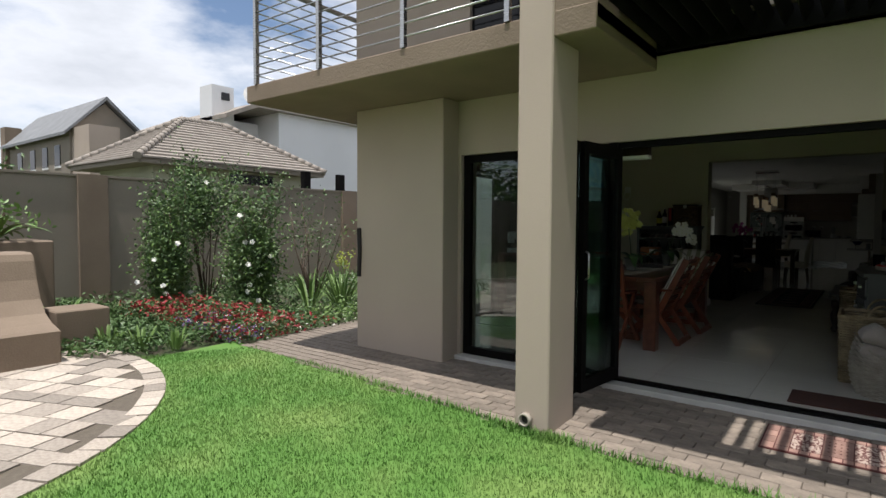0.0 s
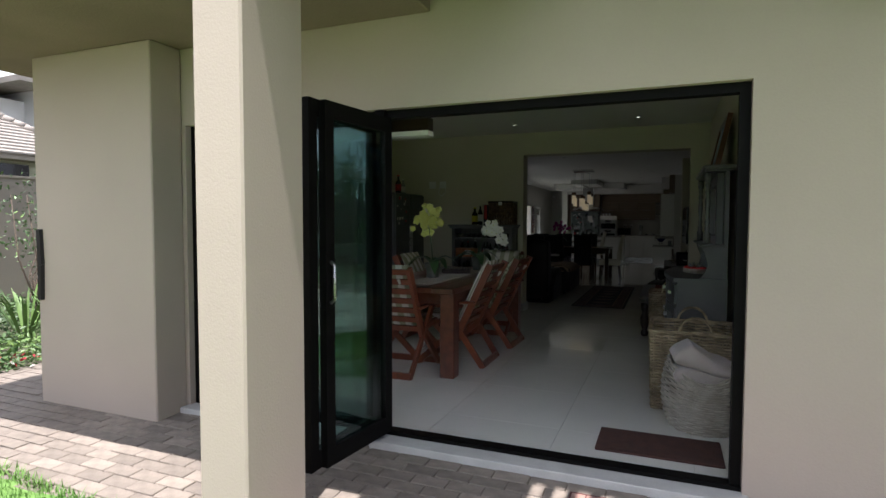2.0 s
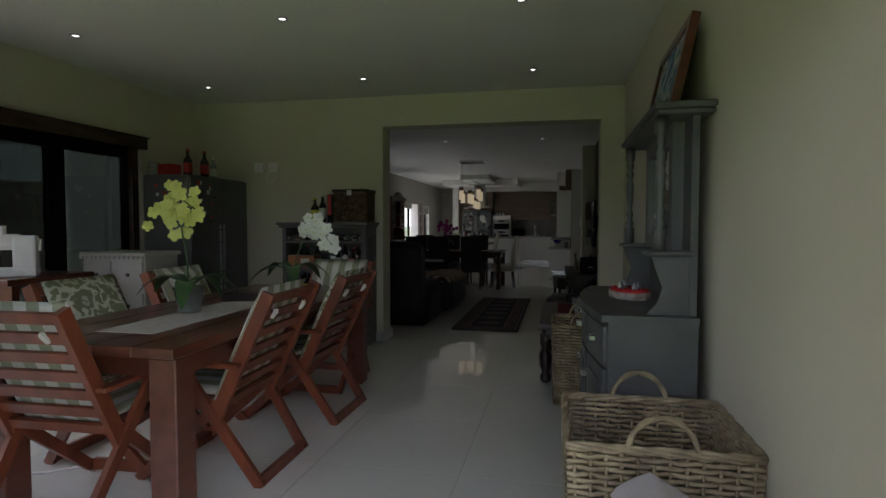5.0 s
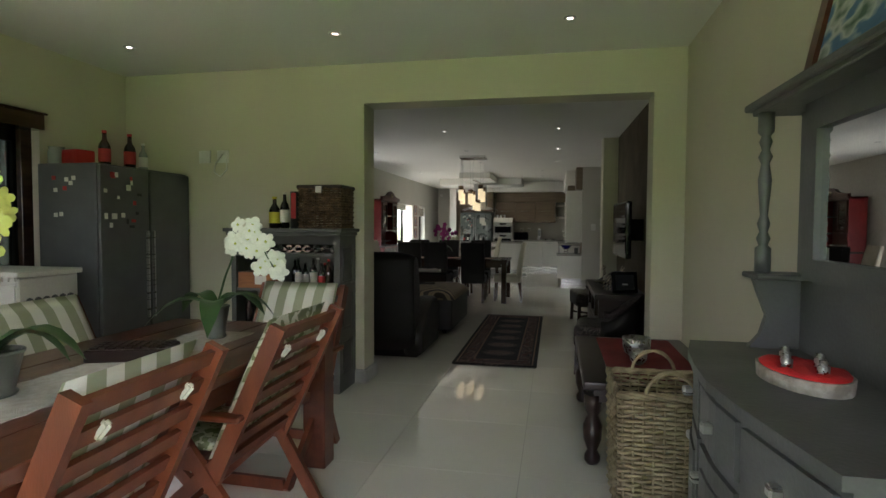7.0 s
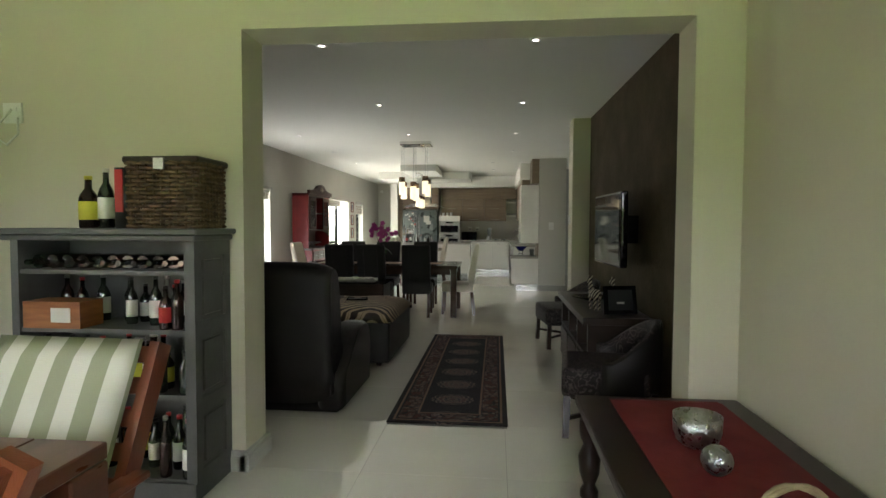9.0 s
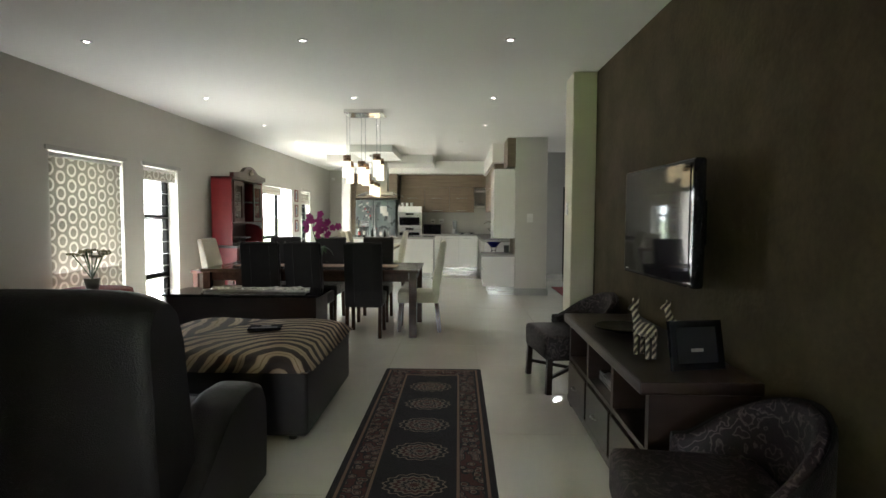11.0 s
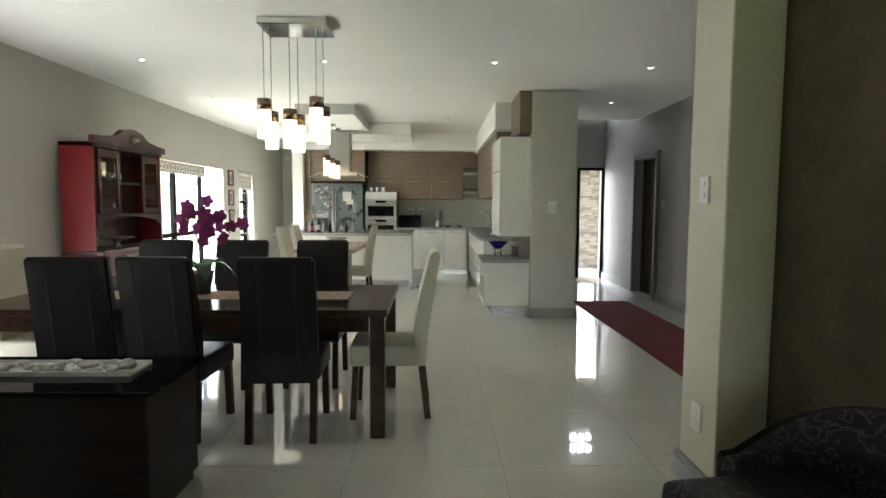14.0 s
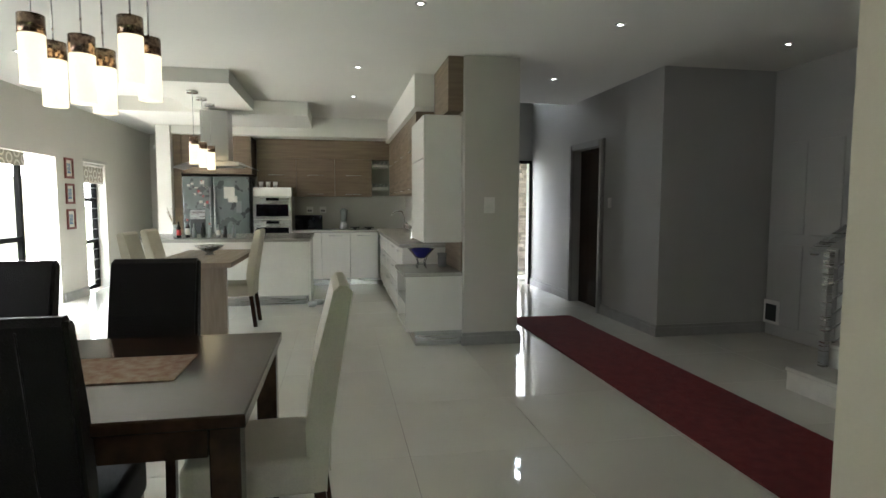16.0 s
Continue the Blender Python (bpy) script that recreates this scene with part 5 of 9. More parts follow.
for s in (-1, 1):
    bm = bmesh.new()
    extrude_profile(bm, [(-0.20, 0.90), (-0.16, 0.95), (-0.14, 1.02), (-0.17, 1.10), (-0.19, 1.16), (-0.02, 1.16), (-0.02, 0.90)], 0, 0.03, "y")
    part("bracket", bm, GREY_PAINT, dr, at=pose(0, 0.50 * s - 0.015, 0))
    bm = bmesh.new()
    box(bm, -0.21, -0.02, -0.08, 0.08, 1.16, 1.18, 0.005)
    part("small_shelf", bm, GREY_PAINT, dr, at=pose(0, 0.47 * s, 0))
    bm = bmesh.new()
    lathe(bm, [(0.027, 0), (0.027, 0.09), (0.015, 0.10), (0.024, 0.125), (0.014, 0.15), (0.022, 0.18), (0.013, 0.21), (0.019, 0.28), (0.023, 0.34), (0.014, 0.40), (0.024, 0.425), (0.013, 0.45), (0.022, 0.48), (0.015, 0.50), (0.027, 0.515), (0.027, 0.585)], n=16)
    part("post", bm, GREY_PAINT, dr, at=pose(-0.155, 0.50 * s, 1.18))
bm = bmesh.new()
box(bm, -0.20, 0.05, -0.60, 0.60, 1.785, 1.812, 0.006)
box(bm, -0.18, 0.05, -0.57, 0.57, 1.765, 1.785, 0.004)
part("cornice", bm, GREY_PAINT, dr)
quick("back_panel", GREY_PAINT, dr, (-0.03, 0.0, -0.52, 0.52, 0.90, 1.765))
for fy0, fy1, fz0, fz1 in ((-0.37, 0.37, 1.17, 1.24), (-0.37, -0.29, 1.24, 1.765), (0.29, 0.37, 1.24, 1.765), (-0.29, 0.29, 1.67, 1.765)):
    quick("mirror_frame", GREY_PAINT, dr, (-0.08, -0.03, fy0, fy1, fz0, fz1))
quick("mirror", MIRROR, dr, (-0.06, -0.04, -0.29, 0.29, 1.24, 1.67))
tr = thing("red_tray", "oval wooden tray with red lining and small candles", "tray", at=pose(0.16, 7.14, 0.902, 0, 0, 8) @ Matrix.Scale(0.8, 4))
BARK = mat("birch_bark", (0.42, 0.38, 0.32), (0.22, 0.19, 0.15), rough=0.8, scale=16, bump=0.3)
RED_FELT = mat("red_felt", (0.50, 0.012, 0.014), (0.40, 0.01, 0.012), rough=0.9, bump=0.4)
bm = bmesh.new()
lathe(bm, [(0.19, 0), (0.205, 0.002), (0.21, 0.05), (0.195, 0.05), (0.19, 0.03), (0.0, 0.03)], n=32, sx=0.62)
part("tray", bm, BARK, tr)
bm = bmesh.new()
lathe(bm, [(0.19, 0.03), (0.195, 0.055), (0.15, 0.065), (0.08, 0.055), (0.0, 0.06)], n=32, sx=0.62)
for v in bm.verts:
    v.co.z += 0.012 * noise.noise(v.co * 22)
part("lining", bm, RED_FELT, tr, "red felt lining")
for k in range(4):
    bm = bmesh.new()
    lathe(bm, [(0.018, 0.05), (0.02, 0.085), (0.012, 0.09), (0.014, 0.105), (0.0, 0.11)], n=12)
    part("candle_cup", bm, SILVER, tr, at=pose(0.06 * math.cos(1.6 * k), 0.11 * math.sin(1.6 * k), 0))
pc = thing("painting", "framed landscape painting leaning on top of the dresser", "painting", at=pose(0.285, 7.10, 1.814, 0, 12, 0) @ Matrix.Diagonal((1, 0.8, 0.62, 1)))
PAINT = recolour(mat("painted_canvas", (0.2, 0.3, 0.5), rough=0.6), lambda n, l: (lambda r, v: (l.new(v.outputs["Fac"], r.inputs["Fac"]), r.outputs["Color"])[1])(ramp_node(n, [(0.0, (0.03, 0.06, 0.14)), (0.45, (0.06, 0.16, 0.32)), (0.55, (0.5, 0.52, 0.5)), (0.7, (0.06, 0.12, 0.08))], False), n.new("ShaderNodeTexNoise")))
quick("frame", TABLE_WOOD, pc, (-0.02, 0.02, -0.50, 0.50, 0, 0.07), (-0.02, 0.02, -0.50, 0.50, 0.65, 0.72), (-0.02, 0.02, -0.50, -0.43, 0.07, 0.65), (-0.02, 0.02, 0.43, 0.50, 0.07, 0.65))
quick("canvas", PAINT, pc, (-0.005, 0.005, -0.43, 0.43, 0.07, 0.65))

# low dark side table with a red cloth
st = thing("side_table", "low dark wooden table with turned legs", "table", at=pose(0.015, 9.18, 0))
bm = bmesh.new()
box(bm, -0.39, 0.39, -0.67, 0.67, 0.445, 0.49, 0.012, 2)
part("tabletop", bm, WOOD_DARK2, st)
quick("apron", WOOD_DARK2, st, (-0.33, 0.33, -0.61, 0.61, 0.365, 0.445))
for sx in (-0.33, 0.33):
    for sy in (-0.57, 0.57):
        bm = bmesh.new()
        lathe(bm, [(0.03, 0), (0.045, 0.02), (0.045, 0.05), (0.028, 0.08), (0.05, 0.14), (0.055, 0.22), (0.03, 0.28), (0.045, 0.31), (0.05, 0.34), (0.05, 0.40)], n=14)
        part("leg", bm, WOOD_DARK2, st, at=pose(sx, sy, 0))
bm = bmesh.new()
box(bm, -0.24, 0.28, -0.62, 0.58, 0, 0.004)
for k in range(60):
    x = -0.235 + 0.0085 * k
    box(bm, x, x + 0.004, 0.58, 0.61, 0, 0.003)
solid("red_cloth", bm, RED_CLOTH, "dark red fringed cloth lying on the low table", "table runner", at=pose(0.02, 9.18, 0.4915))
bm = bmesh.new()
lathe(bm, [(0.05, 0), (0.075, 0.02), (0.088, 0.06), (0.09, 0.12), (0.085, 0.12), (0.08, 0.06), (0.06, 0.025), (0.0, 0.02)], n=28)
solid("silver_bowl", bm, SILVER, "hammered silver bowl on the low table", "bowl", at=pose(0.0, 9.22, 0.497))
for x, y in ((-0.025, 8.96),):
    bm = bmesh.new()
    bmesh.ops.create_icosphere(bm, subdivisions=3, radius=0.052)
    for f in bm.faces:
        f.smooth = True
    solid("silver_ball", bm, SILVER, "crackled silver ball on the low table", "ornament", at=pose(x, y, 0.548))

# sewing cart with sewing machine
sc = thing("sewing_cart", "dark red wooden trolley on castors under the window", "trolley", at=pose(-4.07, 7.36, 0, 0, 0, 3) @ Matrix.Diagonal((0.76, 0.68, 1.19, 1)))
for sx in (-0.30, 0.30):
    for sy in (-0.50, 0.50):
        quick("leg", TABLE_WOOD, sc, (sx - 0.07, sx + 0.07, sy - 0.04, sy + 0.04, 0.08, 0.74))
        bm = bmesh.new()
        tube(bm, [(sx - 0.012, sy, 0.035), (sx + 0.012, sy, 0.035)], 0.035, 14)
        part("castor", bm, BLACK_PL, sc)
for z in (0.16, 0.42, 0.74):
    bm = bmesh.new()
    box(bm, -0.34, 0.34, -0.55, 0.55, z, z + 0.035, 0.005)
    part("shelf", bm, TABLE_WOOD, sc)
sm = thing("sewing_machine", "white sewing machine on the trolley", "sewing machine", at=pose(-4.08, 7.22, 0.924, 0, 0, 40))
bm = bmesh.new()
box(bm, -0.20, 0.20, -0.09, 0.09, 0, 0.06, 0.012, 2)
box(bm, 0.06, 0.20, -0.08, 0.08, 0.055, 0.29, 0.02, 2)
box(bm, -0.20, 0.10, -0.07, 0.07, 0.19, 0.30, 0.02, 2)
box(bm, -0.19, -0.11, -0.06, 0.06, 0.14, 0.20, 0.01)
part("body", bm, WHITE_PL, sm)
bm = bmesh.new()
tube(bm, [(0.20, 0, 0.22), (0.225, 0, 0.22)], 0.045, 16)
part("hand_wheel", bm, WHITE_PL, sm)
bm = bmesh.new()
for y in (-0.02, 0.03):
    tube(bm, [(0.0, y, 0.30), (0.0, y, 0.36)], 0.015, 8)
part("spool", bm, LABEL_WHITE, sm)

# mats, raised blind over the glazed door, floor cable
bm = bmesh.new()
box(bm, -0.46, 0.24, 4.93, 5.30, 0.001, 0.016, 0.004)
solid("door_mat", bm, DOORMAT, "dark red-brown door mat on the tiles", "door mat")
bl2 = thing("roller_blind", "raised dark blind with a white bottom rail over the glazed door", "blind", at=pose(0, 4.98, 0))
quick("cloth", WOOD_DARK2, bl2, (-3.3, -1.55, -0.03, 0.05, 1.955, 2.04))
quick("bottom_rail", WHITE_PL, bl2, (-3.3, -1.55, -0.035, 0.055, 1.925, 1.955))
bm = bmesh.new()
tube(bm, [(-4.2, 6.2, 0.008), (-3.4, 6.15, 0.008), (-2.8, 6.35, 0.008), (-2.45, 6.7, 0.008), (-2.5, 7.1, 0.008)], 0.006, 6)
solid("power_cable", bm, WHITE_PL, "thin white cable lying on the tiles", "cable")


# ---------- living room ----------
def soft_block(bm, x0, x1, y0, y1, z0, z1, r=0.04):
    box(bm, x0, x1, y0, y1, z0, z1, r, 3)
    for f in bm.faces:
        f.smooth = True


rc = thing("recliner", "black leather recliner armchair seen from behind", "armchair", at=pose(-2.30, 11.22, 0))


def swollen(bm, pts, x0, x1, puff, n=14):
    """A side outline carried from x0 to x1, drawn in towards both ends so that the cushion bulges."""
    cy, cz = sum(p[0] for p in pts) / len(pts), sum(p[1] for p in pts) / len(pts)
    loops = []
    for i in range(n + 1):
        u = 2 * i / n - 1
        k = 1 - puff * abs(u) ** 5
        loops.append([bm.verts.new(((x0 + x1) / 2 + u * (x1 - x0) / 2, cy + (y - cy) * k, cz + (z - cz) * k)) for y, z in pts])
    m = len(pts)
    for a, b in zip(loops, loops[1:]):
        for j in range(m):
            bm.faces.new((a[j], a[(j + 1) % m], b[(j + 1) % m], b[j])).smooth = True
    bm.faces.new(loops[0][::-1])
    bm.faces.new(loops[-1])
    bmesh.ops.recalc_face_normals(bm, faces=bm.faces)


arm = [(-0.42, 0.03), (-0.43, 0.22), (-0.40, 0.29), (-0.30, 0.34), (-0.15, 0.45), (-0.02, 0.53), (0.12, 0.565), (0.26, 0.56), (0.36, 0.52), (0.41, 0.44), (0.42, 0.30), (0.40, 0.03)]
for nm, pts, x0, x1, puff in (
        ("seat", [(-0.25, 0.12), (-0.25, 0.42), (-0.10, 0.47), (0.30, 0.47), (0.42, 0.42), (0.43, 0.12)], -0.27, 0.27, 0.05),
        ("armrest", arm, -0.47, -0.265, 0.10), ("armrest", arm, 0.265, 0.47, 0.10),
        ("footrest", [(0.42, 0.10), (0.42, 0.40), (0.46, 0.43), (0.50, 0.40), (0.49, 0.10)], -0.26, 0.26, 0.06),
        ("base", [(-0.36, 0.0), (-0.36, 0.12), (0.34, 0.12), (0.34, 0.0)], -0.40, 0.40, 0.0),
        ("backrest", [(-0.44, 0.08), (-0.475, 0.25), (-0.495, 0.45), (-0.51, 0.66), (-0.505, 0.70), (-0.515, 0.74), (-0.525, 0.90), (-0.52, 1.00), (-0.49, 1.055), (-0.44, 1.08), (-0.38, 1.075), (-0.32, 1.03), (-0.27, 0.90), (-0.24, 0.70), (-0.20, 0.46), (-0.19, 0.08)], -0.42, 0.40, 0.13)):
    bm = bmesh.new()
    swollen(bm, pts, x0, x1, puff)
    part(nm, bm, BLACK_LEATHER, rc)
for x in (-0.41, 0.385):
    bm = bmesh.new()
    tube(bm, [(x * 0.985, -0.44, 0.14), (x * 0.985, -0.46, 0.45), (x * 0.985, -0.485, 0.90), (x * 0.985, -0.45, 1.01)], 0.008, 6)
    part("piping", bm, BLACK_LEATHER, rc)

ot = thing("ottoman", "large dark leather ottoman topped with zebra hide", "ottoman", at=pose(-2.38, 12.70, 0) @ Matrix.Diagonal((1, 1.12, 1, 1)))
bm = bmesh.new()
soft_block(bm, -0.62, 0.62, -0.56, 0.56, 0.05, 0.45, r=0.03)
part("body", bm, BLACK_LEATHER, ot)
bm = bmesh.new()
n = 18
rows_ = []
for j in range(n + 1):
    row = []
    for i in range(n + 1):
        u, v = 2 * i / n - 1, 2 * j / n - 1
        e = max(0.0, (1 - abs(u) ** 5) * (1 - abs(v) ** 5)) ** 0.45
        row.append(bm.verts.new((0.645 * u, 0.585 * v, 0.435 + 0.13 * e - 0.02 * math.exp(-(u * 2.2) ** 2) * e)))
    rows_.append(row)
for j in range(n):
    for i in range(n):
        bm.faces.new((rows_[j][i], rows_[j][i + 1], rows_[j + 1][i + 1], rows_[j + 1][i])).smooth = True
ring = rows_[0][:] + [r[-1] for r in rows_[1:]] + rows_[-1][-2::-1] + [r[0] for r in rows_[-2:0:-1]]
bm.faces.new(ring[::-1])
part("zebra_top", bm, ZEBRA, ot, "zebra hide top")
for sx in (-0.5, 0.5):
    for sy in (-0.45, 0.45):
        bm = bmesh.new()
        lathe(bm, [(0.025, 0), (0.035, 0.05)], (sx, sy, 0), 10)
        part("foot", bm, WOOD_DARK2, ot)
bm = bmesh.new()
for k in range(44):
    x = -0.62 + 1.24 * k / 43
    lathe(bm, [(0.006, 0), (0.0, 0.004)], (x, -0.565, 0.435), 6)
    lathe(bm, [(0.006, 0), (0.0, 0.004)], (0.625, -0.56 + 1.12 * k / 43, 0.435), 6)
part("stud_trim", bm, SILVER, ot, "row of metal studs")
mg = thing("magazine", "dark magazine lying on the zebra ottoman", "magazine", at=pose(-2.22, 12.70, 0.563, 0, 0, 12) @ Matrix.Diagonal((0.72, 0.75, 1, 1)))
MAG = mat("dull_black_paper", (0.010, 0.010, 0.011), rough=0.95, spec=0.05)
quick("cover", MAG, mg, (-0.15, 0.15, -0.10, 0.10, 0, 0.012))
quick("title_bar", STONE_TOP, mg, (-0.04, 0.05, 0.01, 0.05, 0.012, 0.0135))
quick("title_bar", GREY_PAINT, mg, (-0.12, 0.12, -0.07, -0.04, 0.012, 0.0135))

bm = bmesh.new()
box(bm, -0.41, 0.41, -1.51, 1.51, 0, 0.012, 0.003)
for s in (-1, 1):
    for k in range(80):
        x = -0.40 + 0.0101 * k
        box(bm, x, x + 0.005, 1.51 * s, 1.545 * s, 0, 0.004)
solid("rug", bm, RUG, "dark patterned Persian runner rug with fringes", "rug", at=pose(-1.10, 12.2, 0.0015))

co = thing("black_cabinet", "low black gloss cabinet standing behind the sofa space", "cabinet", at=pose(-2.95, 14.35, 0) @ Matrix.Diagonal((1, 1, 0.955, 1)))
bm = bmesh.new()
box(bm, -0.72, 0.72, -0.25, 0.22, 0.05, 0.60, 0.006)
part("body", bm, WOOD_DARK2, co)
bm = bmesh.new()
box(bm, -0.75, 0.75, -0.28, 0.25, 0.60, 0.625, 0.004)
part("top", bm, BLACK_GLOSS, co)
quick("plinth", BLACK_PL, co, (-0.70, 0.70, -0.235, 0.205, 0.0, 0.05))
pt = thing("pebble_tray", "long white tray filled with pale pebbles", "tray", at=pose(-2.88, 14.36, 0.5985))
quick("tray", WHITE_PL, pt, (-0.50, 0.50, -0.09, 0.09, 0, 0.012), (-0.50, 0.50, -0.095, -0.085, 0.012, 0.022), (-0.50, 0.50, 0.085, 0.095, 0.012, 0.022))
rng = random.Random(3)
PEBBLE = mat("pale_pebble", (0.55, 0.53, 0.47), (0.35, 0.33, 0.29), rough=0.5, rnd=0.3)
bm = bmesh.new()
bmesh.ops.create_icosphere(bm, subdivisions=2, radius=0.022)
for f in bm.faces:
    f.smooth = True
for v in bm.verts:
    v.co.z *= 0.6
    v.co.x *= 1.35
peb = mesh_of("pebble", bm, PEBBLE)
for k in range(70):
    o = new("pebble", peb)
    o.parent = pt
    o.matrix_basis = pose(rng.uniform(-0.46, 0.46), rng.uniform(-0.065, 0.065), 0.018 + 0.008 * rng.random(), 0, 0, rng.uniform(0, 180)) @ Matrix.Scale(rng.uniform(0.7, 1.2), 4)

# round table under a red cloth, dried flower
rt = thing("round_table", "round table under a floor-length dark red cloth", "table", at=pose(-4.27, 13.98, 0) @ Matrix.Diagonal((0.86, 0.86, 1, 1)))
bm = bmesh.new()
n = 96
prof = [(0.0, 0.655), (0.33, 0.655), (0.36, 0.645), (0.375, 0.60), (0.40, 0.40), (0.43, 0.20), (0.455, 0.01)]
rings = []
for r, h in prof:
    fold = 0.05 * max(0.0, (0.64 - h) / 0.64)
    rings.append([bm.verts.new(((r + fold * math.sin(13 * 2 * math.pi * k / n)) * math.cos(2 * math.pi * k / n), (r + fold * math.sin(13 * 2 * math.pi * k / n)) * math.sin(2 * math.pi * k / n), h)) for k in range(n)])
for a, b in zip(rings, rings[1:]):
    for k in range(n):
        bm.faces.new((a[k], a[(k + 1) % n], b[(k + 1) % n], b[k])).smooth = True
part("tablecloth", bm, RED_CLOTH, rt)
quick("pedestal", WOOD_DARK2, rt, (-0.05, 0.05, -0.05, 0.05, 0, 0.64))
dp = thing("potted_plant", "small plant with pale umbrella heads on the red table", "plant", at=pose(-4.27, 13.95, 0.657))
bm = bmesh.new()
lathe(bm, [(0.05, 0), (0.07, 0.10), (0.06, 0.10), (0.0, 0.09)], n=16)
part("pot", bm, POT, dp)
bm = bmesh.new()
DRIED = mat("dried_flower_head", (0.30, 0.29, 0.19), (0.22, 0.21, 0.14), rough=0.9, scale=30)
rng = random.Random(8)
heads = bmesh.new()
for k in range(9):
    a, r = k * 0.7, 0.05 + 0.10 * (k % 3) / 2
    tip = Vector((r * math.cos(a), r * math.sin(a), 0.30 + 0.07 * ((k * 5) % 4) / 4))
    tube(bm, [(0, 0, 0.09), tip * 0.6 + Vector((0, 0, 0.04)), tip], 0.005, 5)
    for q in range(26):
        g, rr = rng.random() * 6.28, 0.055 * math.sqrt(rng.random())
        c = tip + Vector((rr * math.cos(g), rr * math.sin(g), 0.012 * rng.random()))
        bmesh.ops.create_icosphere(heads, subdivisions=1, radius=0.009, matrix=Matrix.Translation(c))
part("stalks", bm, LEAF, dp)
part("flower_heads", heads, DRIED, dp)

# television on its bracket
tv = thing("television", "black flat television on a swivel wall bracket", "television", at=pose(0.245, 12.03, 1.31, 0, 0, 2.4) @ Matrix.Diagonal((1, 0.91, 1, 1)))
bm = bmesh.new()
box(bm, -0.06, 0.0, -0.52, 0.52, -0.31, 0.31, 0.02, 3)
part("casing", bm, BLACK_GLOSS, tv)
quick("screen", BLACK_GLOSS, tv, (-0.064, -0.058, -0.475, 0.475, -0.245, 0.275))
quick("bracket", DARK_ALU, tv, (0.0, 0.19, -0.10, 0.10, -0.12, 0.12))
quick("status_light", LABEL_WHITE, tv, (-0.066, -0.06, 0.42, 0.45, -0.285, -0.28))

# media stand
ms = thing("media_stand", "dark wooden media stand with shelves and drawers", "television stand", at=pose(0.16, 12.06, 0) @ Matrix.Diagonal((1, 0.82, 1.09, 1)))
bm = bmesh.new()
box(bm, -0.29, 0.22, -1.02, 1.02, 0.55, 0.60, 0.008, 2)
part("top", bm, WOOD_DARK2, ms)
for y in (-0.98, -0.33, 0.33, 0.98):
    quick("upright", WOOD_DARK2, ms, (-0.25, 0.20, y - 0.025, y + 0.025, 0.05, 0.55))
quick("shelf", WOOD_DARK2, ms, (-0.25, 0.20, -0.955, 0.955, 0.30, 0.325))
quick("bottom", WOOD_DARK2, ms, (-0.26, 0.21, -1.0, 1.0, 0.03, 0.07))
quick("back_panel", WOOD_DARK2, ms, (0.20, 0.215, -1.0, 1.0, 0.05, 0.55))
for k in range(3):
    y0 = -0.955 + 0.65 * k
    d = quick("drawer", WOOD_DARK2, ms, (-0.262, -0.245, y0 + 0.01, y0 + 0.61, 0.075, 0.29))
    bm = bmesh.new()
    tube(bm, [(-0.265, y0 + 0.27, 0.18), (-0.285, y0 + 0.28, 0.18), (-0.285, y0 + 0.34, 0.18), (-0.265, y0 + 0.35, 0.18)], 0.006, 6)
    part("handle", bm, SILVER, d)
for sx in (-0.22, 0.17):
    for sy in (-0.96, 0.96):
        quick("foot", WOOD_DARK2, ms, (sx - 0.03, sx + 0.03, sy - 0.03, sy + 0.03, 0, 0.03))
bm = bmesh.new()
box(bm, -0.15, 0.13, -0.22, 0.22, 0, 0.06, 0.004)
box(bm, -0.154, -0.15, -0.18, 0.05, 0.035, 0.045)
solid("media_player", bm, STEEL, "slim silver media player on the stand's shelf", "player", at=pose(0.12, 12.06, 0.356))
bm = bmesh.new()
lathe(bm, [(0.06, 0), (0.08, 0.008), (0.17, 0.03), (0.175, 0.036), (0.165, 0.034), (0.07, 0.014), (0.0, 0.012)], n=36)
solid("platter", bm, BLACK_GLOSS, "shallow black platter on the media stand", "platter", at=pose(0.10, 12.25, 0.656))


def zebra(at, s):
    bm = bmesh.new()
    tube(bm, [(-0.10, 0, 0.17), (-0.06, 0, 0.185), (0.04, 0, 0.18), (0.09, 0, 0.19)], [0.03, 0.05, 0.05, 0.035], 12)
    for x, y in ((-0.07, 0.025), (-0.07, -0.025), (0.07, 0.025), (0.07, -0.025)):
        tube(bm, [(x, y, 0.17), (x, y, 0.08), (x, y, 0.0)], [0.022, 0.013, 0.015], 8)
    tube(bm, [(0.08, 0, 0.19), (0.12, 0, 0.27), (0.14, 0, 0.32)], [0.035, 0.025, 0.022], 10)
    tube(bm, [(0.12, 0, 0.335), (0.17, 0, 0.31), (0.195, 0, 0.295)], [0.025, 0.02, 0.014], 10)
    for y in (-0.014, 0.014):
        tube(bm, [(0.125, y, 0.345), (0.12, y * 1.6, 0.385)], [0.01, 0.003], 6)
    tube(bm, [(-0.11, 0, 0.19), (-0.13, 0, 0.10)], [0.008, 0.004], 6)
    for v in bm.verts:
        v.co *= s
    return solid("zebra_figurine", bm, ZEBRA_FIG, "small carved zebra ornament on the media stand", "ornament", "zebra ornaments", at=at)


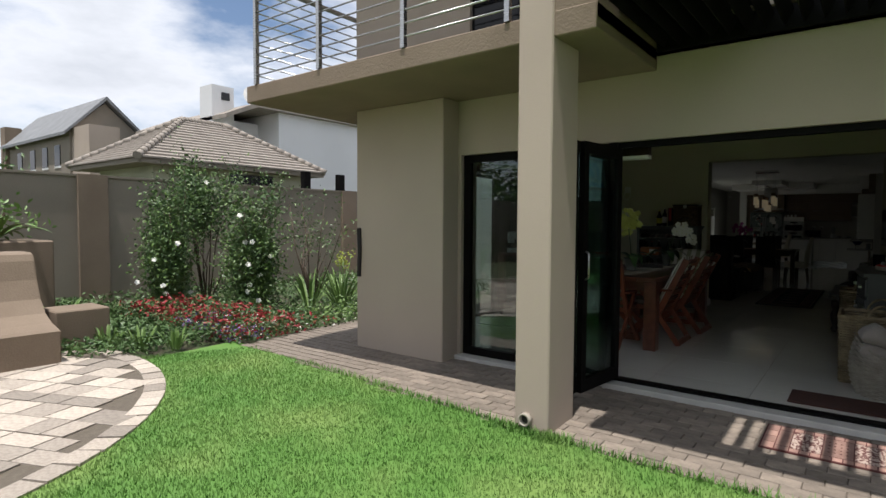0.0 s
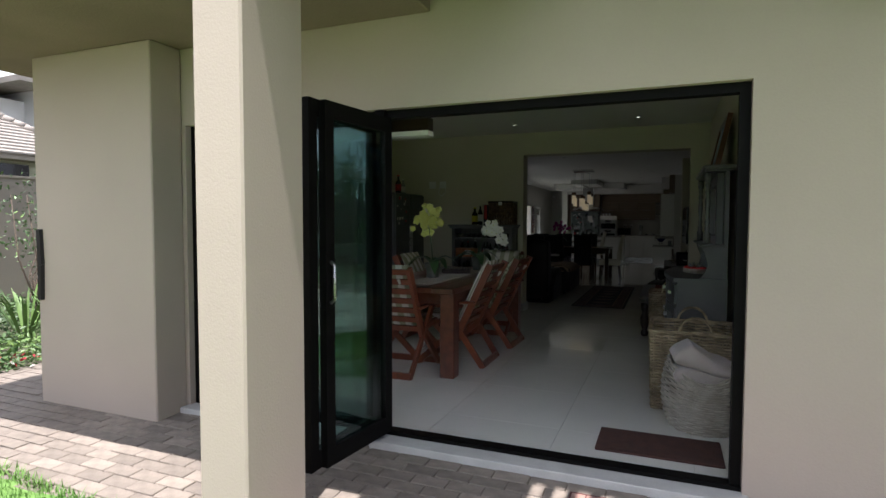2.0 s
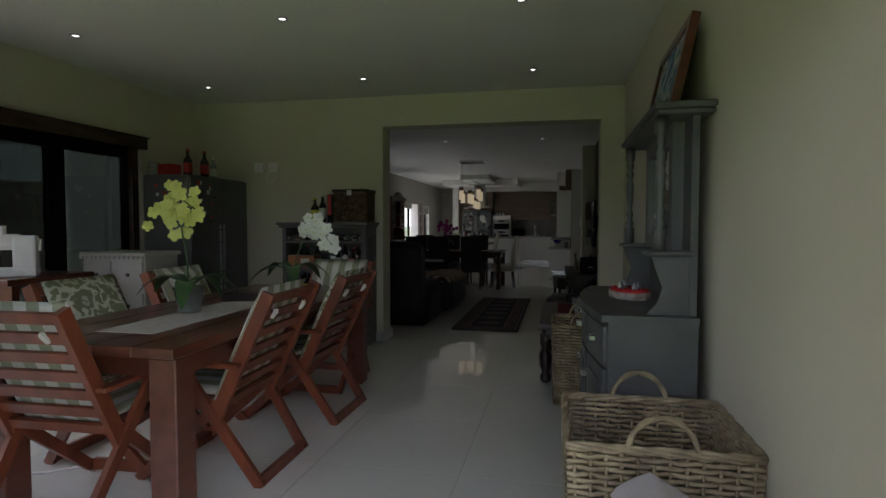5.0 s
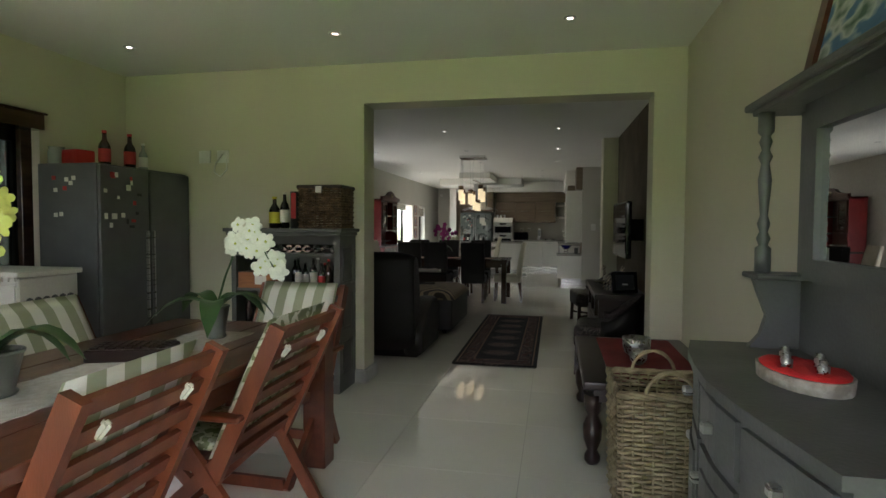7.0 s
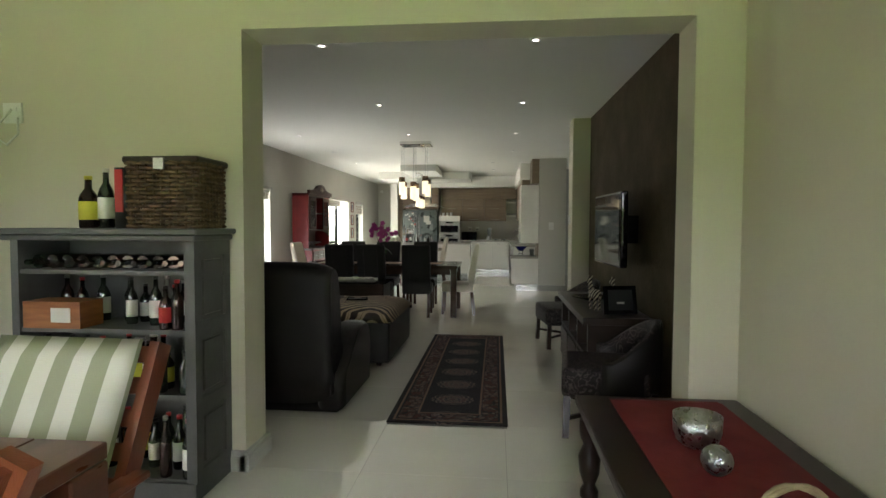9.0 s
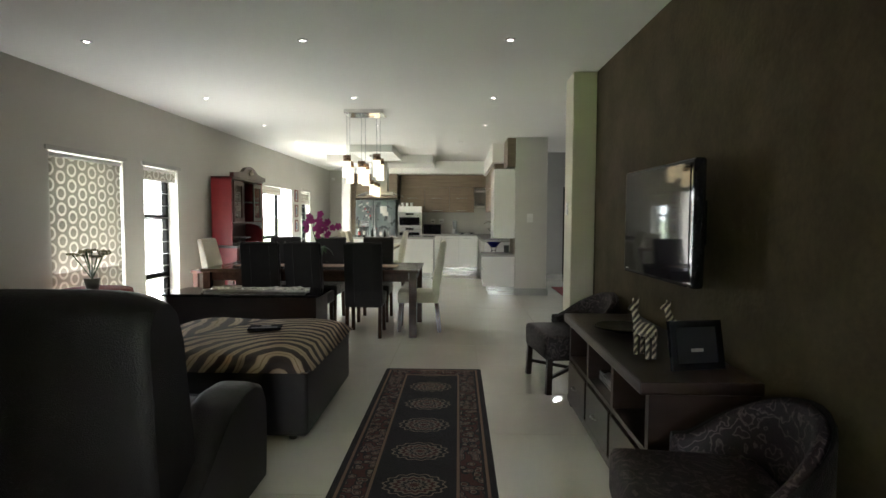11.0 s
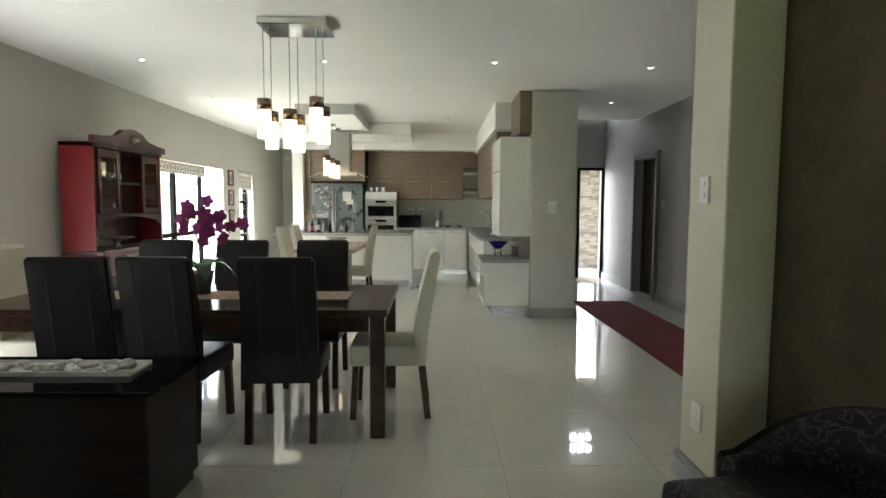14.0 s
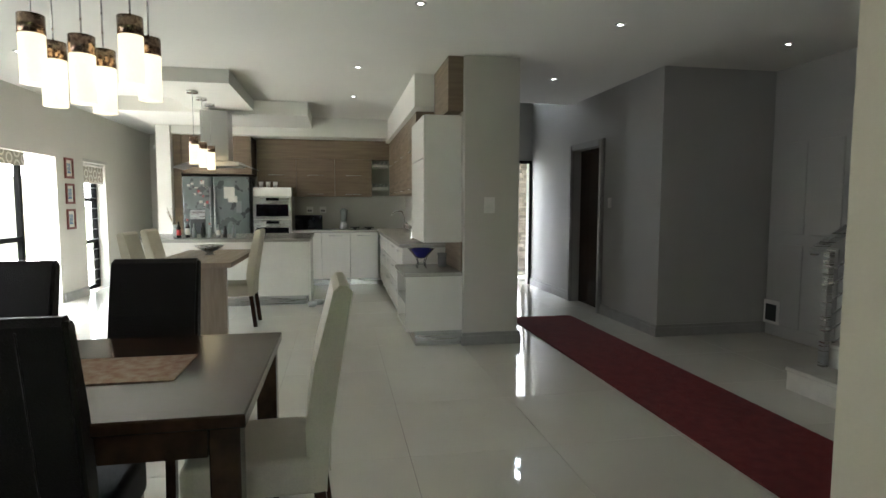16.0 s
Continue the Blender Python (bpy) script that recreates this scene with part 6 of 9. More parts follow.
zebra(pose(0.03, 11.66, 0.656, 0, 0, 105), 0.72)
zebra(pose(0.25, 11.80, 0.656, 0, 0, 112), 0.66)
fb = thing("photo_frame", "black photo frame standing on the media stand", "photo frame", at=pose(0.19, 11.42, 0.656, -12, 0, 12))
quick("frame", BLACK_GLOSS, fb, (-0.13, 0.13, -0.01, 0.01, 0, 0.03), (-0.13, 0.13, -0.01, 0.01, 0.19, 0.22), (-0.13, -0.10, -0.01, 0.01, 0.03, 0.19), (0.10, 0.13, -0.01, 0.01, 0.03, 0.19))
quick("picture", BLACK_PL, fb, (-0.10, 0.10, -0.006, 0.006, 0.03, 0.19))
quick("caption_bar", LABEL_WHITE, fb, (-0.03, 0.03, -0.008, -0.006, 0.08, 0.095))


def tub_chair(at):
    th = thing("tub_chair", "low tub chair in dark patterned cloth with wooden legs", "armchair", "tub chairs", at)
    bm = bmesh.new()
    soft_block(bm, -0.28, 0.28, -0.30, 0.24, 0.25, 0.445, r=0.045)
    part("seat", bm, DAMASK, th)
    for inner, nm, m in ((0.27, "backrest", DAMASK), (0.315, "back_shell", BLACK_LEATHER)):
        bm = bmesh.new()
        rows_ = []
        for k in range(21):
            a = math.pi * (-0.08 + 1.16 * k / 20)
            f = math.sin(max(0.0, min(math.pi, a)))
            top = 0.50 + 0.23 * f ** 0.9
            r = inner
            x, y = r * math.cos(a), 0.02 + r * 0.95 * math.sin(a)
            o = 0.045 if nm == "backrest" else 0.02
            xo, yo = (r + o) * math.cos(a), 0.02 + (r + o) * 0.95 * math.sin(a)
            rows_.append([bm.verts.new(p) for p in ((x, y, 0.30), (x, y, top - 0.02), ((x + xo) / 2, (y + yo) / 2, top), (xo, yo, top - 0.02), (xo, yo, 0.30))])
        for a, b in zip(rows_, rows_[1:]):
            for k in range(5):
                bm.faces.new((a[k], a[(k + 1) % 5], b[(k + 1) % 5], b[k])).smooth = True
        bm.faces.new(rows_[0])
        bm.faces.new(rows_[-1][::-1])
        bmesh.ops.recalc_face_normals(bm, faces=bm.faces)
        part(nm, bm, m, th)
    for sx in (-0.25, 0.25):
        for sy in (-0.26, 0.26):
            bm = bmesh.new()
            beam(bm, (sx, sy, 0.31), (sx * 1.04, sy * 1.04, 0), 0.04, 0.04, up=(0, 1, 0))
            part("leg", bm, WOOD_DARK2, th)
    bm = bmesh.new()
    beam(bm, (-0.25, -0.26, 0.12), (0.25, 0.26, 0.12), 0.02, 0.025)
    beam(bm, (-0.25, 0.26, 0.121), (0.25, -0.26, 0.121), 0.02, 0.025)
    part("stretcher", bm, WOOD_DARK2, th)
    return th


tub_chair(pose(0.035, 13.41, 0, 0, 0, -82) @ Matrix.Diagonal((1.1, 1.04, 1, 1)))
tub_chair(pose(-0.03, 10.78, 0, 0, 0, -97))

# ---------- second dining table ----------
tb = thing("dining_table", "dark espresso wooden dining table with square legs", "table", at=pose(-2.54, 15.50, 0) @ Matrix.Diagonal((1, 1, 0.985, 1)))
bm = bmesh.new()
box(bm, -1.21, 1.21, -0.51, 0.51, 0.725, 0.765, 0.005)
part("tabletop", bm, DARK_WOOD, tb)
quick("apron", DARK_WOOD, tb, (-1.10, 1.10, -0.47, -0.445, 0.63, 0.725), (-1.10, 1.10, 0.445, 0.47, 0.63, 0.725), (-1.17, -1.145, -0.42, 0.42, 0.63, 0.725), (1.145, 1.17, -0.42, 0.42, 0.63, 0.725))
for sx in (-1.15, 1.15):
    for sy in (-0.45, 0.45):
        bm = bmesh.new()
        box(bm, sx - 0.042, sx + 0.042, sy - 0.042, sy + 0.042, 0, 0.725, 0.004)
        part("leg", bm, DARK_WOOD, tb)


def parsons_chair(at, cover, label, scale=1.0, seat_h=0.47, top=1.06, name="dining_chair", group="chairs round the dark table"):
    """An upholstered high-back chair; it faces +y."""
    th = thing(name, label, "chair", group, at)
    bm = bmesh.new()
    box(bm, -0.21, 0.21, -0.20, 0.24, seat_h - 0.13, seat_h, 0.025, 3)
    for f in bm.faces:
        f.smooth = True
    part("seat", bm, cover, th)
    bm = bmesh.new()
    prof = [(-0.17, seat_h - 0.13), (-0.165, seat_h + 0.1), (-0.20, seat_h + 0.32), (-0.265, top - 0.02), (-0.285, top), (-0.31, top), (-0.325, top - 0.02), (-0.285, seat_h + 0.32), (-0.245, seat_h + 0.05), (-0.235, seat_h - 0.13)]
    extrude_profile(bm, prof, -0.205, 0.205, "x")
    bmesh.ops.bevel(bm, geom=[e for e in bm.edges if abs(e.verts[0].co.x - e.verts[1].co.x) < 1e-4 and True], offset=0.012, segments=2, affect="EDGES")
    part("backrest", bm, cover, th)
    for sx in (-0.18, 0.18):
        for y0, y1 in ((-0.21, -0.25), (0.20, 0.22)):
            bm = bmesh.new()
            beam(bm, (sx, y0, seat_h - 0.13), (sx, y1, 0), 0.04, 0.04, up=(0, 1, 0))
            part("leg", bm, DARK_WOOD, th)
    for x in (-0.1, 0.1):
        bm = bmesh.new()
        tube(bm, [(x, -0.248, seat_h - 0.1), (x, -0.252, seat_h + 0.05), (x, -0.296, seat_h + 0.32), (x, -0.334, top - 0.03)], 0.0025, 4)
        part("seam", bm, cover, th)
    return th


black = "high-backed black leather dining chair at the dark table"
for x, y, r in ((-1.935, 15.2, 2), (-2.57, 15.2, -3), (-3.09, 15.2, 8)):
    parsons_chair(pose(x, y, 0, 0, 0, r), BLACK_LEATHER, black)
for x, y, r in ((-1.97, 16.12, 180), (-2.62, 16.1, 178), (-3.22, 16.12, 182)):
    parsons_chair(pose(x, y, 0, 0, 0, r), BLACK_LEATHER, black)
cream = "high-backed cream leather dining chair at the table's end"
parsons_chair(pose(-1.36, 15.50, 0, 0, 0, 92), CREAM_LEATHER, cream)
parsons_chair(pose(-3.66, 15.62, 0, 0, 0, -90), CREAM_LEATHER, cream)
bm = bmesh.new()
box(bm, -0.95, 0.95, -0.16, 0.16, 0, 0.003)
RUNNER = mat("embroidered_runner", (0.42, 0.33, 0.24), (0.30, 0.17, 0.12), rough=0.9, scale=26, bump=0.4)
solid("table_runner", bm, RUNNER, "beige embroidered runner on the dark table", "table runner", at=pose(-2.56, 15.50, 0.7545))
orchid(pose(-2.60, 15.56, 0.758), PETAL_M, 0.15, 0.075, [(0.0, 0, 0.28), (-0.04, 0, 0.42), (-0.02, -0.02, 0.52), (0.10, -0.03, 0.50), (0.20, -0.02, 0.40)], 0.045, 22, 0.10, "magenta orchid in a grey pot on the dark table", leaf_len=0.26)

# small red console seen beside the cream chair
sd2 = thing("side_stool", "small dark red wooden side table by the window", "table", at=pose(-4.05, 16.25, 0))
bm = bmesh.new()
box(bm, -0.28, 0.28, -0.30, 0.30, 0.60, 0.64, 0.006)
part("tabletop", bm, TABLE_WOOD, sd2)
for sx in (-0.23, 0.23):
    for sy in (-0.25, 0.25):
        quick("leg", TABLE_WOOD, sd2, (sx - 0.03, sx + 0.03, sy - 0.03, sy + 0.03, 0, 0.60))

# red and dark hutch
RED_SIDE = mat("red_lacquered_side", (0.22, 0.014, 0.016), (0.18, 0.011, 0.013), rough=0.4, bump=0.05)
HUTCH = mat("dark_red_mahogany", (0.060, 0.018, 0.014), (0.035, 0.011, 0.009), rough=0.3, scale=3, stretch=(4, 4, 1), coat=0.3, bump=0.08)
hu = thing("hutch", "dark mahogany display hutch with red sides and carved crest", "hutch", at=pose(-4.645, 17.95, 0))
D0, D1, YW = 0.38, 0.315, 0.66
quick("base_body", RED_SIDE, hu, (0, D0, -YW, YW, 0, 0.85))
bm = bmesh.new()
box(bm, 0, D0 + 0.03, -YW - 0.03, YW + 0.03, 0.85, 0.89, 0.008)
part("worktop", bm, HUTCH, hu)
quick("side_panel", RED_SIDE, hu, (0, D1, -YW, -YW + 0.03, 0.89, 1.93))
quick("side_panel", RED_SIDE, hu, (0, D1, YW - 0.03, YW, 0.89, 1.93))
quick("back_panel", HUTCH, hu, (0, 0.02, -YW + 0.03, YW - 0.03, 0.89, 1.93))
quick("top", HUTCH, hu, (0, D1 + 0.02, -YW, YW, 1.90, 1.94))
for z in (1.22, 1.56):
    quick("shelf", HUTCH, hu, (0.02, D1 - 0.02, -YW + 0.03, YW - 0.03, z, z + 0.02))
bm = bmesh.new()
arch = [(-0.62, 1.10), (-0.62, 1.24), (0.62, 1.24), (0.62, 1.10), (0.5, 1.17), (0.25, 1.205), (0, 1.215), (-0.25, 1.205), (-0.5, 1.17)]
extrude_profile(bm, arch, D1 - 0.02, D1 + 0.005, "x")
part("arch", bm, HUTCH, hu)
bm = bmesh.new()
crest = [(-0.69, 1.93), (-0.69, 2.0), (-0.5, 2.01), (-0.30, 2.04), (-0.18, 2.11), (0, 2.14), (0.18, 2.11), (0.30, 2.04), (0.5, 2.01), (0.69, 2.0), (0.69, 1.93)]
extrude_profile(bm, crest, D1 - 0.01, D1 + 0.05, "x")
part("crest", bm, HUTCH, hu)
bm = bmesh.new()
for k in range(5):
    a = math.pi * (0.15 + 0.7 * k / 4)
    tube(bm, [(D1 + 0.055, 0, 1.99), (D1 + 0.06, 0.09 * math.cos(a), 1.99 + 0.09 * math.sin(a))], [0.006, 0.016], 8)
part("carving", bm, WICKER_PALE, hu, "pale carved fan")
for y0, y1 in ((-0.59, -0.22), (0.22, 0.59)):
    d = quick("glass_door", HUTCH, hu, (D1 - 0.01, D1 + 0.012, y0, y0 + 0.05, 1.25, 1.88), (D1 - 0.01, D1 + 0.012, y1 - 0.05, y1, 1.25, 1.88), (D1 - 0.01, D1 + 0.012, y0 + 0.05, y1 - 0.05, 1.25, 1.31), (D1 - 0.01, D1 + 0.012, y0 + 0.05, y1 - 0.05, 1.81, 1.88))
    quick("pane", GLASS, d, (D1, D1 + 0.003, y0 + 0.05, y1 - 0.05, 1.31, 1.81))
for k in range(4):
    y0 = -0.60 + 0.30 * k
    d = quick("drawer", HUTCH, hu, (D0, D0 + 0.015, y0 + 0.01, y0 + 0.29, 0.66, 0.83))
    bm = bmesh.new()
    tube(bm, [(D0 + 0.015, y0 + 0.15, 0.745), (D0 + 0.03, y0 + 0.15, 0.745)], 0.014, 8)
    part("knob", bm, SILVER, d)
for k in range(3):
    y0 = -0.60 + 0.40 * k
    quick("door", HUTCH, hu, (D0, D0 + 0.015, y0 + 0.01, y0 + 0.39, 0.06, 0.64))
for y, z, r in ((-0.05, 1.242, 0.05), (0.06, 1.582, 0.045), (-0.1, 1.582, 0.04)):
    bm = bmesh.new()
    lathe(bm, [(r * 0.5, 0), (r, r), (r * 0.9, r * 1.8), (r * 0.4, r * 2.2), (r * 0.5, r * 2.5)], n=16)
    solid("ornament", bm, SILVER, "small silver ornament on the hutch shelf", "ornament", "hutch ornaments", at=pose(-4.5, 17.95 + y, z))
bm = bmesh.new()
lathe(bm, [(0.06, 0), (0.03, 0.02), (0.03, 0.06), (0.17, 0.10), (0.18, 0.11), (0.16, 0.105), (0.0, 0.08)], n=28)
solid("cake_stand", bm, SILVER, "silver footed dish on the hutch's worktop", "dish", at=pose(-4.42, 17.80, 0.892))


# ---------- lamps ----------
def pendant_shade(parent, x, y, top_z, z, r=0.042, drop=0.21):
    bm = bmesh.new()
    tube(bm, [(x, y, top_z), (x, y, z)], 0.004, 5)
    part("cord", bm, STEEL, parent)
    bm = bmesh.new()
    tube(bm, [(x, y, z - 0.08), (x, y, z)], r * 1.03, 16)
    cap = part("cap", bm, BRONZE, parent, "smoked bronze collar")
    bm = bmesh.new()
    lathe(bm, [(r, z - drop), (r, z - 0.08)], (x, y, 0), 18)
    part("glass_shade", bm, GLOW_WARM, parent, "lit crackled glass cylinder")


BRONZE = mat("smoked_bronze_glass", (0.42, 0.31, 0.22), (0.16, 0.10, 0.07), rough=0.2, metal=0.9, scale=60)
pl = thing("pendant_lamp", "chrome plate with six lit glass cylinders over the table", "lamp", at=pose(0, 0, 0))
bm = bmesh.new()
box(bm, -2.355, -1.85, 16.02, 16.36, 2.645, H - 0.002, 0.006)
part("ceiling_plate", bm, CHROME, pl)
for x, y, z in ((-2.33, 16.10, 2.125), (-2.325, 16.27, 2.06), (-2.14, 16.10, 2.05), (-2.12, 16.27, 2.035), (-1.945, 16.10, 2.14), (-1.925, 16.27, 2.10)):
    pendant_shade(pl, x, y, 2.645, z, r=0.05, drop=0.285)
for k, (x, y, z) in enumerate(((-2.61, 19.95, 2.06), (-2.61, 20.36, 2.05), (-2.61, 20.78, 2.05))):
    p = thing("pendant_lamp", "small lit glass pendant over the bar", "lamp", "bar pendants")
    top = 2.56
    bm = bmesh.new()
    lathe(bm, [(0.06, top - 0.03), (0.06, top - 0.001)], (x, y, 0), 20)
    part("ceiling_rose", bm, CHROME, p)
    pendant_shade(p, x, y, top - 0.03, z, r=0.048, drop=0.29)
DL_SPOTS = [(x, y) for y in (7.55, 9.15) for x in (-3.75, -2.08, -0.46)] + [(x, y) for y in (11.2, 13.3, 15.38, 17.28) for x in (-3.82, -2.11, -0.5)] + [(-3.88, 19.15), (-0.86, 19.15), (-0.86, 20.7), (1.05, 17.43), (2.7, 17.63), (1.25, 19.27), (1.1, 15.2)]
bm = bmesh.new()
lathe(bm, [(0.042, 0.0), (0.042, -0.004), (0.024, -0.006), (0.021, 0.0)], n=20)
rim_me = mesh_of("rim", bm, STEEL)
bm = bmesh.new()
lathe(bm, [(0.020, -0.003), (0.020, -0.001)], n=16)
lens_me = mesh_of("bulb", bm, GLOW_SPOT)
for x, y in DL_SPOTS:
    d = thing("downlight", "small round lit downlight set in the ceiling", "downlight", "ceiling downlights", pose(x, y, H - 0.0005))
    for nm, me in (("rim", rim_me), ("bulb", lens_me)):
        o = new(nm, me)
        o.parent = d

# blinds and pictures on the window wall
for k, z0 in (("a", 0.38), ("b", 1.80), ("d", 1.66)):
    a, b, _, z1 = W[k]
    bd = thing("roller_blind", "patterned roller blind with pale circles in the window" if k == "a" else "patterned roller blind pulled up in the window", "blind", "window blinds", pose(LL - 0.03, (a + b) / 2, 0))
    w = (b - a) / 2 - 0.02
    quick("cloth", BLIND, bd, (-0.002, 0.002, -w, w, z0, z1 - 0.01))
    bm = bmesh.new()
    tube(bm, [(0.0, -w, z1 - 0.035), (0.0, w, z1 - 0.035)], 0.022, 12)
    part("roller", bm, WHITE_PL, bd)
    quick("bottom_rail", WHITE_PL, bd, (-0.008, 0.008, -w, w, z0 - 0.02, z0))
    setting("window_lintel_trim", boxes((LL - 0.002, LL + 0.02, a - 0.05, b + 0.05, z1, z1 + 0.045)), SKIRT, "painted trim over the window", "trim")
bd = thing("roller_blind", "patterned roller blind pulled up over the patio door", "blind", "window blinds", pose(LL - 0.03, 20.38, 0))
quick("cloth", BLIND, bd, (-0.002, 0.002, -1.2, 0.55, 1.78, 1.94))
FRAME_RED = mat("red_wood_frame", (0.16, 0.025, 0.018), rough=0.4)
for z in (1.12, 1.47, 1.82):
    p = thing("picture", "small picture in a dark red frame on the wall", "picture", "three small pictures", pose(LL + 0.003, 21.95, z))
    quick("frame", FRAME_RED, p, (0, 0.02, -0.12, 0.12, -0.14, -0.11), (0, 0.02, -0.12, 0.12, 0.11, 0.14), (0, 0.02, -0.12, -0.09, -0.11, 0.11), (0, 0.02, 0.09, 0.12, -0.11, 0.11))
    quick("print", PAINT, p, (0, 0.008, -0.05, 0.05, -0.07, 0.07))
    quick("mount", LABEL_WHITE, p, (0, 0.006, -0.09, 0.09, -0.11, 0.11))


# ---------- kitchen ----------
def bar_handle(parent, x0, x1, y, z, axis="x"):
    bm = bmesh.new()
    if axis == "x":
        tube(bm, [(x0, y, z), (x0, y - 0.025, z), (x1, y - 0.025, z), (x1, y, z)], 0.005, 6)
    else:
        tube(bm, [(y, x0, z), (y - 0.025, x0, z), (y - 0.025, x1, z), (y, x1, z)], 0.005, 6)
    part("handle", bm, STEEL, parent)


# back run of white base units
for k in range(3):
    x0 = -1.80 + 0.46 * k
    u = thing("base_cabinet", "white gloss kitchen base cabinet with a steel handle", "cabinet", "white base cabinets", pose(x0, 22.68, 0))
    quick("body", WHITE_LACQ, u, (0, 0.455, 0.02, 0.56, 0.11, 0.87))
    d = quick("door", WHITE_LACQ, u, (0.004, 0.451, 0, 0.018, 0.12, 0.865))
    bar_handle(d, 0.12, 0.33, 0.0, 0.82)
    quick("plinth", STEEL, u, (0, 0.455, 0.05, 0.08, 0, 0.11))
bm = bmesh.new()
box(bm, -1.80, 0.10, 22.64, 23.25, 0.875, 0.915, 0.004)
box(bm, -0.44, 0.10, 19.32, 22.64, 0.875, 0.915, 0.004)
solid("worktop", bm, STONE_TOP, "pale stone worktop round the kitchen corner", "worktop")
# right run of drawers
for k in range(5):
    y0 = 19.34 + 0.655 * k
    u = thing("drawer_cabinet", "white gloss kitchen drawer unit with steel handles", "cabinet", "white drawer units", pose(-0.40, y0, 0))
    quick("body", WHITE_LACQ, u, (0.02, 0.49, 0, 0.65, 0.11, 0.87))
    for z0, z1 in ((0.12, 0.40), (0.41, 0.63), (0.64, 0.865)):
        d = quick("drawer", WHITE_LACQ, u, (0.0, 0.018, 0.004, 0.646, z0, z1))
        bar_handle(d, 0.24, 0.41, 0.0, z1 - 0.05, "y")
    quick("plinth", STEEL, u, (0.05, 0.08, 0, 0.65, 0, 0.11))
# low open unit at the end
lo = thing("low_unit", "low white end unit with an open niche and stone top", "cabinet", at=pose(-0.46, 18.54, 0))
quick("body", WHITE_LACQ, lo, (0.0, 0.54, 0, 0.03, 0.14, 0.66), (0.0, 0.54, 0.74, 0.77, 0.14, 0.66), (0.30, 0.54, 0.03, 0.74, 0.14, 0.66), (0, 0.30, 0.03, 0.74, 0.14, 0.17), (0, 0.30, 0.03, 0.74, 0.40, 0.42))
quick("plinth", STEEL, lo, (0.09, 0.54, 0.01, 0.74, 0, 0.14))
bm = bmesh.new()
box(bm, -0.02, 0.54, -0.02, 0.775, 0.66, 0.695, 0.004)
part("top", bm, STONE_TOP, lo)
quick("back_panel", OAK_VENEER, lo, (0.525, 0.54, 0, 0.77, 0.70, 0.98))
# tall white wall unit and the wood-veneer run
wu = thing("wall_cabinet", "white gloss wall cabinet with three lift-up doors", "cabinet", at=pose(-0.28, 18.60, 0))
quick("body", WHITE_LACQ, wu, (0.02, 0.36, 0, 0.86, 0.975, 2.17))
for z0, z1 in ((0.975, 1.37), (1.375, 1.77), (1.775, 2.17)):
    quick("door", WHITE_LACQ, wu, (0, 0.018, 0.002, 0.858, z0, z1 - 0.004))
setting("wood_panel", boxes((-0.06, 0.083, 18.54, 19.3, 2.20, H - 0.003)), OAK_VENEER, "brown oak veneer panel above the wall cabinet", "panel")
for k in range(4):
    y0 = 19.55 + 0.82 * k
    u = thing("wall_cabinet", "brown oak veneer wall cabinet on the side wall", "cabinet", "side wall cabinets", pose(-0.22, y0, 0))
    quick("body", OAK_VENEER, u, (0.02, 0.31, 0, 0.815, 1.47, 2.35))
    for z0, z1 in ((1.47, 1.905), (1.91, 2.35)):
        d = quick("door", OAK_VENEER, u, (0, 0.018, 0.003, 0.812, z0, z1))
        bar_handle(d, 0.3, 0.5, 0.0, z0 + 0.04, "y")
for k in range(3):
    x0 = -2.36 + 0.62 * k
    u = thing("wall_cabinet", "brown oak veneer wall cabinet with steel handles", "cabinet", "back wall cabinets", pose(x0, 22.90, 0))
    quick("body", OAK_VENEER, u, (0, 0.615, 0.02, 0.345, 1.46, 2.08))
    for z0, z1 in ((1.46, 1.765), (1.77, 2.08)):
        d = quick("door", OAK_VENEER, u, (0.003, 0.612, 0, 0.018, z0, z1))
        bar_handle(d, 0.18, 0.43, 0.0, z0 + 0.04)
setting("wood_panel_back", boxes((-2.36, 0.1, 22.93, 23.245, 2.085, 2.395)), OAK_VENEER, "brown veneer infill above the back cabinets", "panel")
CUP = mat("white_china", (0.70, 0.69, 0.66), rough=0.2, bump=0.0)
for z in (1.58, 1.96):
    s = solid("floating_shelf", boxes((-0.50, -0.23, 22.96, 23.245, z, z + 0.045)), WHITE_LACQ, "white floating corner shelf", "shelf", "white floating shelves")
    for k in range(4):
        bm = bmesh.new()
        lathe(bm, [(0.018, 0), (0.028, 0.03), (0.032, 0.055), (0.028, 0.055), (0.02, 0.01), (0, 0.01)], n=14)
        solid("cup", bm, SILVER, "small metal cup on the white shelf", "cup", "cups on the shelves", at=pose(-0.46 + 0.065 * k, 23.05, z + 0.046))
